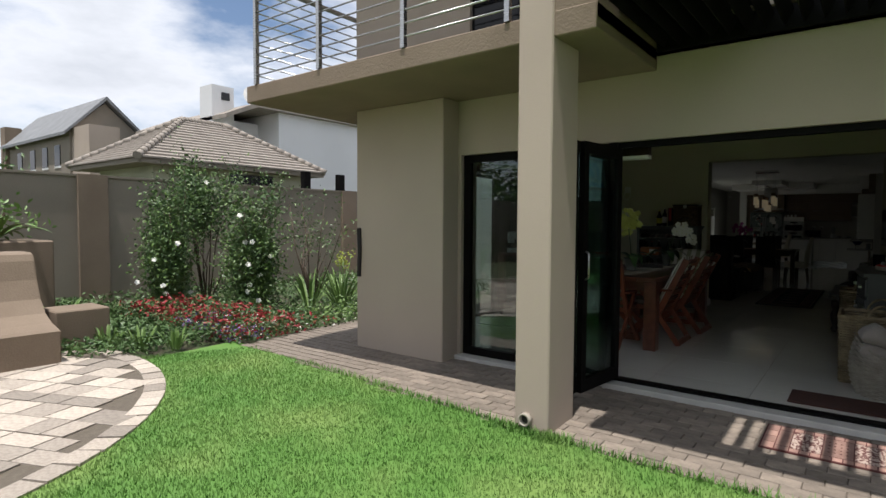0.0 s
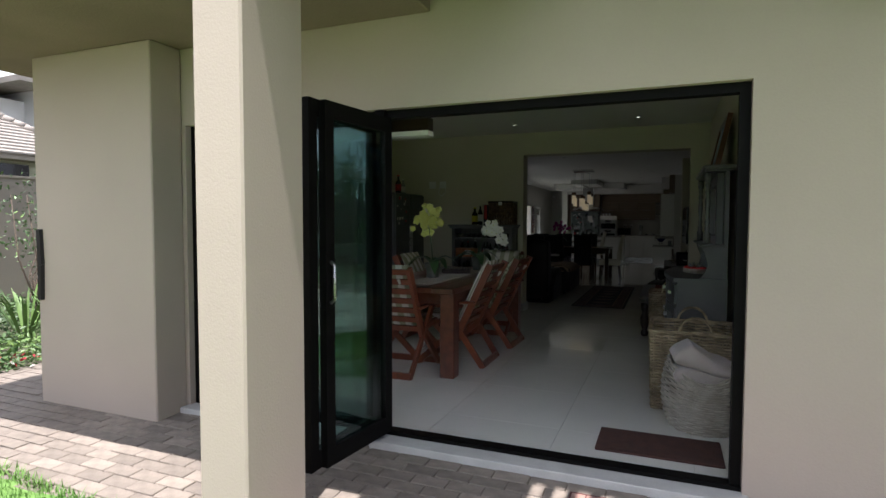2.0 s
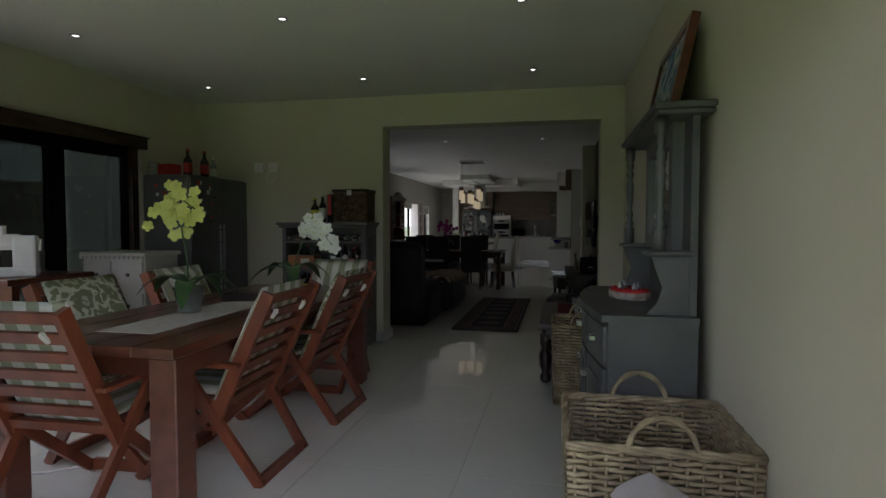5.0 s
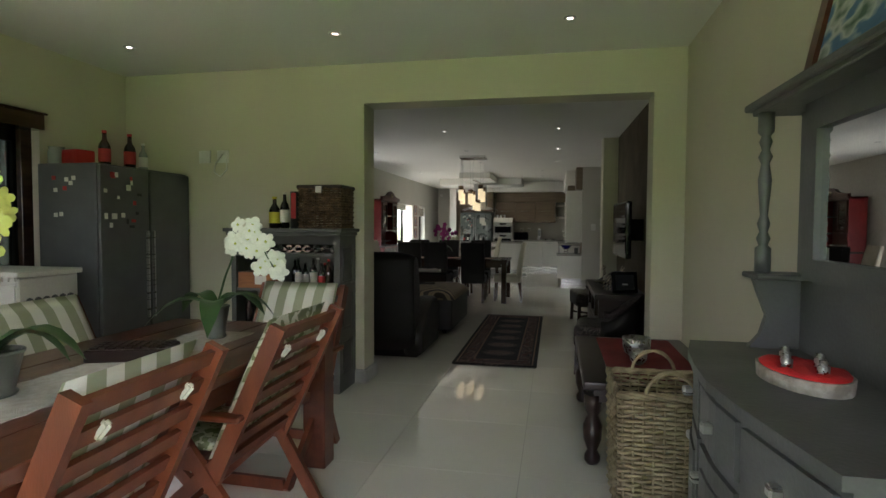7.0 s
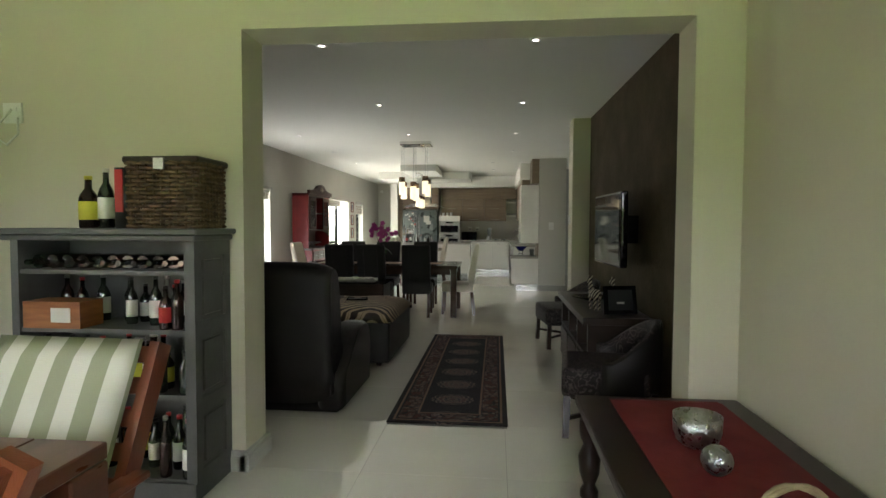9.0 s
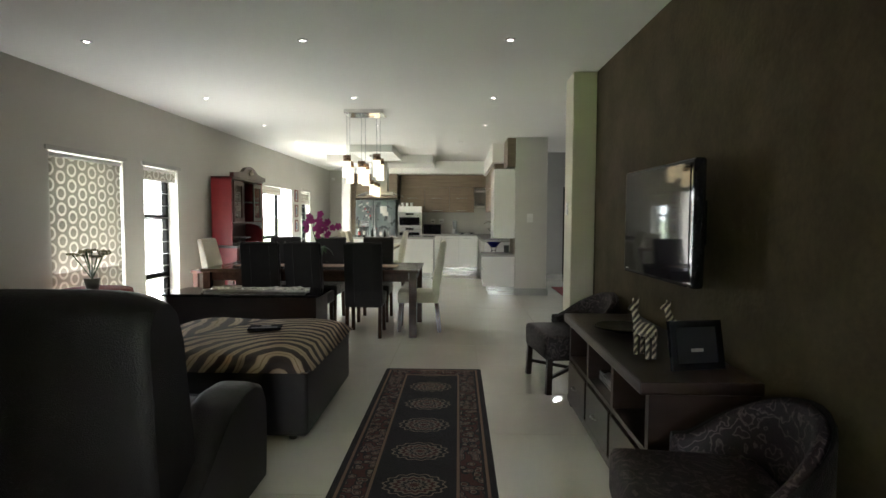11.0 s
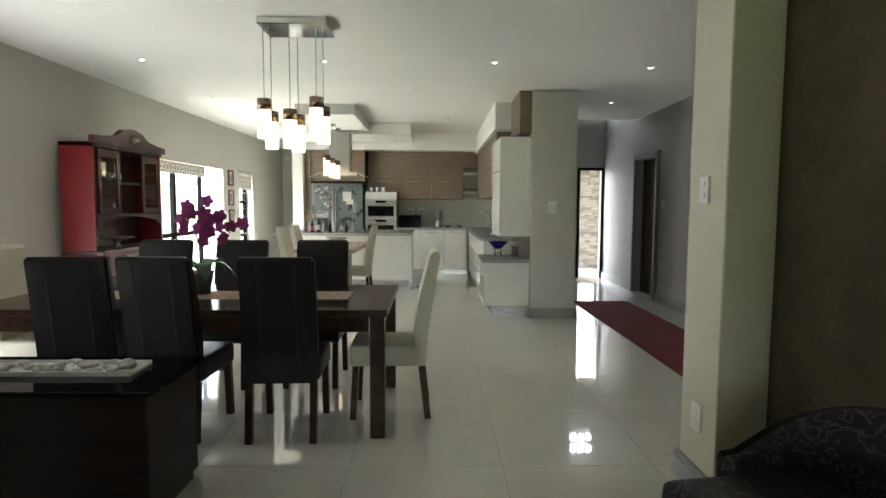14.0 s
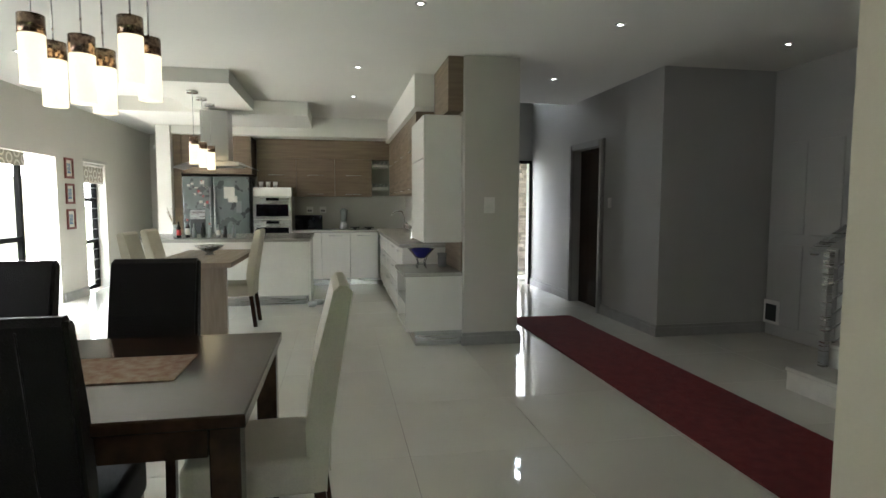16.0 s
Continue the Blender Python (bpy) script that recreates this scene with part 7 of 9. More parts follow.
# double oven tower
ov = thing("oven_tower", "tall white unit with two built-in steel ovens", "oven", at=pose(-2.40, 22.66, 0))
quick("body", WHITE_LACQ, ov, (0, 0.595, 0.02, 0.58, 0.11, 1.60))
quick("top_flap", WHITE_LACQ, ov, (0.003, 0.592, 0, 0.018, 1.47, 1.60))
for z0, z1 in ((0.74, 1.09), (1.10, 1.46)):
    o = quick("oven", STEEL, ov, (0.01, 0.585, -0.005, 0.018, z0, z1))
    quick("window", BLACK_GLOSS, o, (0.05, 0.545, -0.009, -0.004, z0 + 0.04, z1 - 0.13))
    quick("display", BLACK_GLOSS, o, (0.20, 0.40, -0.008, -0.004, z1 - 0.07, z1 - 0.025))
    bar_handle(o, 0.06, 0.53, -0.005, z1 - 0.10)
quick("drawer", WHITE_LACQ, ov, (0.003, 0.592, 0, 0.018, 0.12, 0.73))
quick("plinth", STEEL, ov, (0, 0.595, 0.05, 0.08, 0, 0.11))
for k in range(3):
    bm = bmesh.new()
    lathe(bm, [(0.03, 0), (0.035, 0.05), (0.04, 0.09), (0.035, 0.09), (0.0, 0.01)], n=14)
    solid("mug", bm, CUP, "white mug on top of the oven unit", "mug", "mugs on the oven unit", at=pose(-2.28 + 0.11 * k, 22.75, 1.602))
# side-by-side fridge
FRIDGE2 = mat("blue_grey_steel", (0.17, 0.19, 0.185), (0.14, 0.16, 0.155), rough=0.28, metal=0.7, bump=0.02)
fg = thing("fridge", "blue-grey side-by-side fridge with a water dispenser and papers", "fridge", at=pose(-3.42, 22.60, 0))
quick("body", FRIDGE2, fg, (0, 0.98, 0.05, 0.62, 0.04, 1.76))
for x0, x1 in ((0.0, 0.435), (0.445, 0.98)):
    bm = bmesh.new()
    box(bm, x0, x1, 0.0, 0.048, 0.06, 1.76, 0.012, 2)
    d = part("door", bm, FRIDGE2, fg)
    hx = x1 - 0.035 if x0 < 0.1 else x0 + 0.015
    bm = bmesh.new()
    tube(bm, [(hx + 0.01, 0, 0.5), (hx + 0.01, -0.045, 0.54), (hx + 0.01, -0.045, 1.56), (hx + 0.01, 0, 1.6)], 0.012, 8)
    part("handle", bm, STEEL, d)
ds = quick("dispenser", BLACK_PL, fg, (0.10, 0.32, -0.006, 0.001, 0.86, 1.24))
quick("display", STEEL, ds, (0.10, 0.32, -0.01, -0.005, 1.10, 1.24))
rng = random.Random(21)
for k in range(22):
    x, z = rng.uniform(0.04, 0.36), rng.uniform(1.27, 1.68)
    quick("magnet", rng.choice((LABEL_WHITE, LABEL_WHITE, BLACK_PL, LABEL_RED, STEEL)), fg, (x, x + rng.uniform(0.02, 0.06), -0.006, -0.001, z, z + rng.uniform(0.02, 0.05)))
quick("paper", LABEL_WHITE, fg, (0.60, 0.76, -0.004, -0.001, 1.42, 1.60))
quick("paper", BOTTLE_CLEAR, fg, (0.78, 0.86, -0.004, -0.001, 1.20, 1.38))
quick("paper", LABEL_WHITE, fg, (0.66, 0.80, -0.006, -0.002, 1.36, 1.46))
setting("fridge_surround", boxes((-3.55, -3.44, 22.64, 23.25, 0, 2.395), (-3.44, -2.41, 22.68, 23.25, 1.80, 2.395)), OAK_VENEER, "brown veneer surround above the fridge", "panel")
# hood over the island
HOOD_STEEL = mat("smooth_steel", (0.46, 0.45, 0.43), (0.42, 0.41, 0.39), rough=0.3, metal=1.0, scale=0.8, bump=0.0)
hd = thing("cooker_hood", "steel island hood with a chimney and curved glass canopy", "cooker hood", at=pose(-2.62, 21.2, 0))
bm = bmesh.new()
box(bm, -0.17, 0.17, -0.15, 0.15, 1.90, 2.53, 0.004)
part("chimney", bm, HOOD_STEEL, hd)
bm = bmesh.new()
pts = [(-0.48 + 0.96 * k / 16, 1.90 - 0.10 * ((k - 8) / 8) ** 2) for k in range(17)]
extrude_profile(bm, pts + [(x, z - 0.012) for x, z in reversed(pts)], -0.28, 0.28, "y")
part("glass_canopy", bm, HOOD_STEEL, hd)
quick("hood_body", HOOD_STEEL, hd, (-0.30, 0.30, -0.24, 0.24, 1.82, 1.875))
# island
il = thing("kitchen_island", "white kitchen island with a stone top", "island", at=pose(0, 0, 0))
quick("body", WHITE_LACQ, il, (-3.50, -1.47, 20.95, 21.75, 0.13, 0.875))
quick("plinth", STEEL, il, (-3.48, -1.50, 20.99, 21.7, 0, 0.13))
bm = bmesh.new()
box(bm, -3.55, -1.42, 20.45, 21.8, 0.875, 0.915, 0.004)
part("top", bm, STONE_TOP, il)
quick("end_panel", WHITE_LACQ, il, (-1.468, -1.44, 20.93, 21.77, 0.0, 0.874))
quick("front_panel", WHITE_LACQ, il, (-3.50, -1.47, 20.93, 20.948, 0.13, 0.874))
# wooden bar table joining the island
PALE_OAK = mat("grey_oak_laminate", (0.27, 0.21, 0.155), (0.21, 0.16, 0.115), rough=0.45, scale=3, stretch=(8, 0.8, 1), bump=0.08)
bt = thing("bar_table", "grey-brown oak breakfast bar with a slab end", "table", at=pose(0, 0, 0))
bm = bmesh.new()
box(bm, -2.82, -2.06, 18.85, 20.44, 0.74, 0.79, 0.004)
part("tabletop", bm, PALE_OAK, bt)
quick("end_panel", PALE_OAK, bt, (-2.70, -2.12, 18.92, 18.98, 0, 0.74))
for x, y, r in ((-2.78, 19.25, -90), (-2.80, 19.95, -90), (-2.22, 19.85, 90)):
    parsons_chair(pose(x, y, 0, 0, 0, r), CREAM_LEATHER, "high-backed cream leather chair at the breakfast bar", name="bar_chair", group="chairs at the breakfast bar")
bm = bmesh.new()
lathe(bm, [(0.06, 0), (0.03, 0.02), (0.10, 0.06), (0.16, 0.10), (0.15, 0.10), (0.09, 0.065), (0, 0.05)], n=28)
solid("fruit_bowl", bm, SILVER, "silver fruit bowl on the breakfast bar", "bowl", at=pose(-2.44, 19.75, 0.792))
rng = random.Random(9)
for k in range(8):
    bottle(pose(-3.0 + 0.09 * k, 20.72 + 0.06 * (k % 2), 0.917), rng.choice((BOTTLE_BROWN, BOTTLE_GREEN, BOTTLE_CLEAR)), "small spice bottle on the island", rng.uniform(0.14, 0.24), 0.026, rng.choice((LABEL_WHITE, LABEL_RED, None)), rng.choice((BLACK_PL, LABEL_RED)), "bottles on the island")
vz = thing("flower_vase", "glass vase of dry twigs on the island", "vase", at=pose(-3.06, 20.85, 0.917))
bm = bmesh.new()
lathe(bm, [(0.04, 0), (0.045, 0.05), (0.03, 0.12), (0.04, 0.16), (0.035, 0.16), (0.02, 0.01)], n=16)
part("vase", bm, BOTTLE_CLEAR, vz)
bm = bmesh.new()
for k in range(14):
    a = k * 0.9
    tube(bm, [(0, 0, 0.05), (0.05 * math.cos(a), 0.05 * math.sin(a), 0.2), (0.10 * math.cos(a), 0.10 * math.sin(a), 0.27 + 0.05 * (k % 3))], 0.003, 4)
part("twigs", bm, WICKER, vz)
# back worktop clutter
bm = bmesh.new()
box(bm, -0.22, 0.22, -0.15, 0.15, 0, 0.24, 0.015, 2)
solid("microwave", bm, BLACK_GLOSS, "small black microwave on the worktop", "microwave", at=pose(-1.55, 22.95, 0.917))
bn2 = thing("blender", "steel jug blender on the worktop", "blender", at=pose(-0.98, 22.95, 0.917))
bm = bmesh.new()
lathe(bm, [(0.07, 0), (0.075, 0.03), (0.05, 0.12), (0.05, 0.13)], n=16)
part("base", bm, STEEL, bn2)
bm = bmesh.new()
lathe(bm, [(0.045, 0.13), (0.065, 0.30), (0.065, 0.32), (0.03, 0.35), (0.0, 0.35)], n=16)
part("jug", bm, BOTTLE_CLEAR, bn2)
hb = thing("hob", "black glass hob with pan rests set in the worktop", "hob", at=pose(-0.72, 22.93, 0.9165))
quick("glass_plate", BLACK_GLOSS, hb, (-0.2, 0.28, -0.2, 0.2, 0, 0.006))
bm = bmesh.new()
for x in (-0.08, 0.16):
    for y in (-0.1, 0.1):
        tube(bm, [(x - 0.08, y, 0.03), (x + 0.08, y, 0.03)], 0.006, 5)
        tube(bm, [(x, y - 0.08, 0.03), (x, y + 0.08, 0.03)], 0.006, 5)
        tube(bm, [(x, y, 0.005), (x, y, 0.03)], 0.03, 12)
part("pan_rest", bm, BLACK_PL, hb)
for x in (-1.55, -1.33):
    so = thing("wall_socket", "white wall socket above the worktop", "socket", "wall sockets", pose(x, 23.235, 1.24))
    quick("plate", WHITE_PL, so, (-0.055, 0.055, 0, 0.014, -0.055, 0.055))
    quick("plug", BLACK_PL, so, (-0.03, -0.005, -0.03, 0.0, -0.03, 0.0), (0.005, 0.03, -0.03, 0.0, -0.03, 0.0))
kt = thing("kettle", "shiny steel kettle on the side worktop", "kettle", at=pose(-0.18, 19.75, 0.917))
bm = bmesh.new()
lathe(bm, [(0.085, 0), (0.09, 0.02), (0.075, 0.13), (0.055, 0.19), (0.03, 0.215), (0.012, 0.235), (0, 0.24)], n=24)
part("body", bm, CHROME, kt)
bm = bmesh.new()
tube(bm, [(-0.07, 0, 0.15), (-0.13, 0, 0.20), (-0.14, 0, 0.21)], [0.022, 0.014, 0.012], 10)
part("spout", bm, CHROME, kt)
bm = bmesh.new()
tube(bm, [(0.05, 0, 0.20), (0.10, 0, 0.22), (0.12, 0, 0.15), (0.085, 0, 0.05)], 0.011, 8)
part("handle", bm, BLACK_PL, kt)
bm = bmesh.new()
lathe(bm, [(0.05, 0), (0.05, 0.13), (0.045, 0.14), (0, 0.15)], n=18)
solid("coffee_canister", bm, CHROME, "chrome canister beside the kettle", "canister", at=pose(-0.15, 20.02, 0.917))
fc = thing("tap", "curved chrome kitchen tap at the corner sink", "tap", at=pose(-0.30, 21.3, 0.9165))
bm = bmesh.new()
tube(bm, [(0.15, 0, 0), (0.15, 0, 0.25), (0.11, 0, 0.32), (0.02, 0, 0.32), (-0.03, 0, 0.27)], 0.013, 10)
part("spout", bm, CHROME, fc)
BLUE = mat("cobalt_blue_glass", (0.012, 0.014, 0.14), (0.02, 0.02, 0.20), rough=0.1, spec=0.7, bump=0.0)
bb = thing("blue_bowl", "cobalt blue glass bowl on a wire stand", "bowl", at=pose(-0.26, 18.90, 0.697))
bm = bmesh.new()
lathe(bm, [(0.02, 0.10), (0.06, 0.115), (0.13, 0.195), (0.135, 0.20), (0.125, 0.198), (0.055, 0.125), (0, 0.12)], n=28)
part("bowl", bm, BLUE, bb)
bm = bmesh.new()
for k in range(4):
    a = math.pi / 4 + k * math.pi / 2
    tube(bm, [(0.065 * math.cos(a), 0.065 * math.sin(a), 0.005), (0.045 * math.cos(a), 0.045 * math.sin(a), 0.06), (0.07 * math.cos(a), 0.07 * math.sin(a), 0.115)], 0.004, 6)
ringp = [(0.05 * math.cos(2 * math.pi * k / 16), 0.05 * math.sin(2 * math.pi * k / 16), 0.05) for k in range(17)]
tube(bm, ringp, 0.003, 5)
part("stand", bm, BLACK_PL, bb)
bm = bmesh.new()
lathe(bm, [(0.045, 0), (0.045, 0.12), (0.05, 0.12), (0.05, 0.14), (0, 0.14)], n=18)
solid("jar", bm, BOTTLE_CLEAR, "grey glass storage jar on the low unit", "jar", at=pose(-0.02, 19.05, 0.697))
for x in (-1.42, -1.33):
    bm = bmesh.new()
    lathe(bm, [(0.05, 0), (0.055, 0.02), (0.06, 0.06), (0.05, 0.06), (0.04, 0.015), (0, 0.015)], n=16)
    solid("pet_bowl", bm, STEEL, "steel pet bowl on the floor by the island", "bowl", "pet bowls", at=pose(x, 20.80 if x < -1.4 else 20.95, 0.002))

# ---------- hall ----------
hr = thing("hall_runner", "long plain dark red carpet runner on the tiles", "carpet", at=pose(1.275, 16.9, 0))
bm = bmesh.new()
box(bm, -0.38, 0.38, -2.8, 2.7, 0.002, 0.014, 0.004)
part("carpet_field", bm, RED_RUG, hr)
for y0, y1 in ((2.7, 2.75), (-2.85, -2.8)):
    bm = bmesh.new()
    for k in range(60):
        x = -0.375 + 0.0125 * k
        box(bm, x, x + 0.007, y0, y1, 0.002, 0.008)
    part("fringe", bm, RED_RUG, hr)


def switch(x, y, z, rz, label, w=0.05, h=0.075):
    s = thing("light_switch", label, "light switch", "light switches", pose(x, y, z, 0, 0, rz))
    quick("plate", WHITE_PL, s, (-w, w, -0.012, 0, -h, h))
    quick("rocker", WHITE_PL, s, (-0.016, 0.016, -0.017, -0.012, -0.04, -0.01), (-0.016, 0.016, -0.017, -0.012, 0.01, 0.04))


switch(0.33, 18.497, 1.33, 0, "white light switch on the grey pier")
switch(0.082, 18.8, 1.34, -90, "white light switch on the side of the pier")
switch(0.178, 14.43, 1.42, -90, "white light switch on the pale green pier", 0.04, 0.06)
switch(0.178, 14.42, 0.36, -90, "white wall socket low on the pale green pier", 0.045, 0.065)
switch(HX - 0.002, 19.55, 1.36, -90, "grey intercom plate beside the inner door", 0.035, 0.06)
bm = bmesh.new()
box(bm, -0.05, 0.05, -0.03, 0.0, -0.04, 0.04, 0.01)
solid("alarm_sensor", bm, WHITE_PL, "small white alarm sensor high in the corner", "sensor", at=pose(-4.60, 25.39, 2.45))

# stairs rising out of the hall
ST = mat("white_stair_tile", (0.58, 0.56, 0.52), rough=0.25)
sr = thing("staircase", "tiled staircase with a steel balustrade", "staircase", at=pose(2.13, 16.85, 0))
for k in range(5):
    bm = bmesh.new()
    box(bm, 0.28 * k, 1.23, -1.1, 0, 0.17 * k + (0.001 if k else 0.0), 0.17 * (k + 1) - 0.03)
    box(bm, 0.28 * k - 0.02, 1.23, -1.1, 0, 0.17 * (k + 1) - 0.03, 0.17 * (k + 1), 0.006)
    part("step", bm, ST, sr)
bm = bmesh.new()
box(bm, 0.215, 0.265, -0.085, -0.035, 0.17, 1.02, 0.004)
part("newel_post", bm, STEEL, sr)
bm = bmesh.new()
beam(bm, (0.10, -0.06, 1.0), (1.2, -0.06, 1.0 + 0.66), 0.05, 0.045)
part("handrail", bm, STEEL, sr)
for k in range(6):
    bm = bmesh.new()
    tube(bm, [(0.24, -0.06, 0.30 + 0.11 * k), (1.2, -0.06, 0.30 + 0.11 * k + 0.58)], 0.007, 6)
    part("bar", bm, STEEL, sr)

# stone-clad porch wall seen through the entrance
rng = random.Random(4)
STONE = mat("ledge_stone", (0.30, 0.265, 0.22), (0.20, 0.17, 0.145), rough=0.9, scale=9, bump=0.5, fine=40, rnd=0.35)
porch = setting("wall_porch", boxes((1.4, 3.4, 24.2, 24.4, G, 3.2)), PLASTER_DARK, "stone-clad porch wall outside the entrance", "wall")
shapes = []
for k in range(6):
    bm = bmesh.new()
    box(bm, -0.5, 0.5, -0.03 - 0.012 * (k % 3), 0.0, -0.5, 0.5)
    shapes.append(mesh_of("stone", bm, STONE))
z = 0.0
while z < 2.5:
    h = rng.uniform(0.035, 0.06)
    x = 1.45 + rng.uniform(0, 0.1)
    while x < 2.75:
        w = rng.uniform(0.09, 0.24)
        o = new("stone", rng.choice(shapes))
        o.parent = porch
        o.matrix_basis = Matrix.Translation((x + w / 2, 24.2, z + h / 2)) @ Matrix.Diagonal((w - 0.008, 1, h - 0.006, 1))
        x += w
    z += h

# ---------- outside the front door ----------
om = thing("outdoor_mat", "red and cream patterned mat on the paving", "door mat", at=pose(-0.11, 4.22, pave_z(4.22)) @ pose(0, 0, 0, math.degrees(PAVE_FALL), 0, 0) @ Matrix.Diagonal((0.62, 1, 1, 1)))
MAT_R = mat("dark_red_woven_mat", (0.11, 0.030, 0.026), (0.075, 0.020, 0.018), rough=0.95, bump=0.6, fine=200)
MAT_P = mat("pink_woven_mat", (0.40, 0.25, 0.20), (0.30, 0.175, 0.14), rough=0.95, bump=0.6, fine=200, rnd=0.2)
MAT_C = mat("cream_woven_mat", (0.46, 0.36, 0.30), (0.12, 0.045, 0.04), rough=0.95, bump=0.6, fine=200, scale=42, contrast=(0.46, 0.54))
quick("base", MAT_R, om, (-0.66, 0.66, -0.23, 0.21, 0.002, 0.010))


def mat_panel(x0, x1, y0, y1, material, name="panel"):
    quick(name, material, om, (x0 + 0.005, x1 - 0.005, y0 + 0.005, y1 - 0.005, 0.010, 0.0125))


for k in range(9):
    for y0, y1 in ((-0.22, -0.16), (0.14, 0.20)):
        mat_panel(-0.40 + 0.089 * k, -0.311 + 0.089 * k, y0, y1, MAT_P)
for x0 in (-0.65, 0.53):
    for k in range(4):
        mat_panel(x0, x0 + 0.12, -0.22 + 0.105 * k, -0.115 + 0.105 * k, MAT_P)
for x0 in (-0.53, 0.40):
    for y0, y1 in ((-0.22, -0.15), (-0.15, 0.13), (0.13, 0.20)):
        mat_panel(x0, x0 + 0.13, y0, y1, MAT_P)
mat_panel(-0.40, -0.13, -0.16, 0.14, MAT_C, "woven_field")
mat_panel(0.13, 0.40, -0.16, 0.14, MAT_C, "woven_field")
mat_panel(-0.13, 0.13, -0.16, 0.14, MAT_P)
for i in range(4):
    for j in range(4):
        quick("dot", MAT_R, om, (-0.085 + 0.05 * i, -0.068 + 0.05 * i, -0.10 + 0.055 * j, -0.088 + 0.055 * j, 0.0125, 0.0135))
dp2 = thing("drain_pipe", "cream pipe end coming out of the pillar", "pipe", at=pose(-1.85, 3.38, 0.0))
bm = bmesh.new()
lathe(bm, [(0.045, 0), (0.045, 0.05), (0.034, 0.05), (0.034, 0.0)], n=18)
part("pipe", bm, WICKER_PALE, dp2, at=pose(0, 0, 0, 90, 0, 0))
# black disc paints the shade inside the hollow pipe
bm = bmesh.new()
lathe(bm, [(0.032, 0.012), (0.032, 0.014)], n=16)
part("bore_shade", bm, BLACK_PL, dp2, at=pose(0, 0, 0, 90, 0, 0))
wl2 = thing("wall_lamp", "dark square outdoor lamp with a pale glass front", "lamp", at=pose(0.78, 4.637, 2.52))
quick("bracket", DARK_ALU, wl2, (-0.13, 0.13, -0.10, 0, -0.10, -0.07), (-0.13, 0.13, -0.10, 0, 0.12, 0.15), (-0.13, -0.10, -0.10, 0, -0.07, 0.12), (0.10, 0.13, -0.10, 0, -0.07, 0.12))
quick("glass", WHITE_PL, wl2, (-0.10, 0.10, -0.08, -0.003, -0.07, 0.12))
hn = thing("wall_hook", "black strap hanging on the corner of the wall", "strap", at=pose(-4.50, 4.37, 1.02))
bm = bmesh.new()
beam(bm, (-0.03, 0, -0.27), (-0.02, 0, 0.0), 0.05, 0.035, up=(1, 0, 0))
beam(bm, (-0.02, 0, 0.0), (-0.03, 0, 0.27), 0.045, 0.04, up=(1, 0, 0))
part("strap", bm, BLACK_PL, hn)


# ---------- garden ----------
GRASS = mat("lawn_grass", (0.088, 0.20, 0.032), (0.155, 0.25, 0.058), rough=0.7, scale=1.3, bump=0.0, fine=30, contrast=(0.42, 0.66))
SOIL = mat("soil_and_groundcover", (0.045, 0.075, 0.022), (0.06, 0.05, 0.03), rough=0.95, scale=5, bump=0.6, fine=60)
YARD = mat("pale_yard_paving", (0.24, 0.225, 0.205), (0.20, 0.19, 0.175), rough=0.9, scale=1.5, bump=0.3, fine=40)
PAVER = mat("grey_brown_paver", (0.235, 0.195, 0.155), (0.18, 0.15, 0.12), rough=0.9, scale=14, bump=0.5, fine=90, rnd=0.22)
FLAG = mat("buff_flagstone", (0.44, 0.385, 0.32), (0.33, 0.285, 0.24), rough=0.9, scale=7, bump=0.4, fine=70, rnd=0.34)
JOINT = mat("sand_joint", (0.12, 0.10, 0.075), rough=0.95, scale=20, bump=0.5)
ROSE_LEAF = mat("rose_leaf", (0.045, 0.095, 0.026), (0.085, 0.150, 0.042), rough=0.5, scale=5, bump=0.0)
LIGHT_LEAF = mat("light_leaf", (0.15, 0.24, 0.06), (0.10, 0.18, 0.045), rough=0.5, scale=5, bump=0.0)
RED_LEAF = mat("dark_red_leaf", (0.20, 0.012, 0.014), (0.32, 0.018, 0.024), rough=0.55, scale=8, bump=0.0)
PURPLE = mat("purple_flower", (0.12, 0.07, 0.26), (0.20, 0.13, 0.34), rough=0.6, scale=8, bump=0.0)
YELLOW_FL = mat("yellow_green_flower", (0.34, 0.38, 0.06), (0.26, 0.30, 0.05), rough=0.6, scale=8, bump=0.0)
BARKM = mat("brown_bark", (0.11, 0.075, 0.05), (0.07, 0.05, 0.035), rough=0.9, scale=14, bump=0.6)

setting("ground", boxes((-400, 400, -400, 400, G - 0.5, G - 0.03)), SOIL, "planted garden ground reaching the horizon", "ground")
bm = boxes((-6.45, 5.0, -9.0, 2.6, G - 0.03, G - 0.002))
for k in range(44):
    xa, xb = -6.0 + 0.25 * k, -5.75 + 0.25 * k
    ya, yb = (3.33 + 0.083 * max(0.0, -1.2 - x) for x in (xa, xb))
    v = [bm.verts.new(p) for p in ((xa, 2.6, G - 0.002), (xb, 2.6, G - 0.002), (xb, yb, pave_z(yb) - 0.002), (xa, ya, pave_z(ya) - 0.002), (xb, yb, G - 0.03), (xa, ya, G - 0.03))]
    bm.faces.new(v[:4])
    bm.faces.new((v[3], v[2], v[4], v[5]))
bmesh.ops.remove_doubles(bm, verts=bm.verts, dist=1e-4)
setting("lawn", bm, GRASS, "short bright green lawn", "lawn")
setting("side_yard", boxes((-10.85, LL - 0.26, 10.0, 30.0, G - 0.03, G - 0.01), (0.6, 6, 22.5, 30, G - 0.03, G - 0.01)), YARD, "pale paved yard beside the house", "pavement")


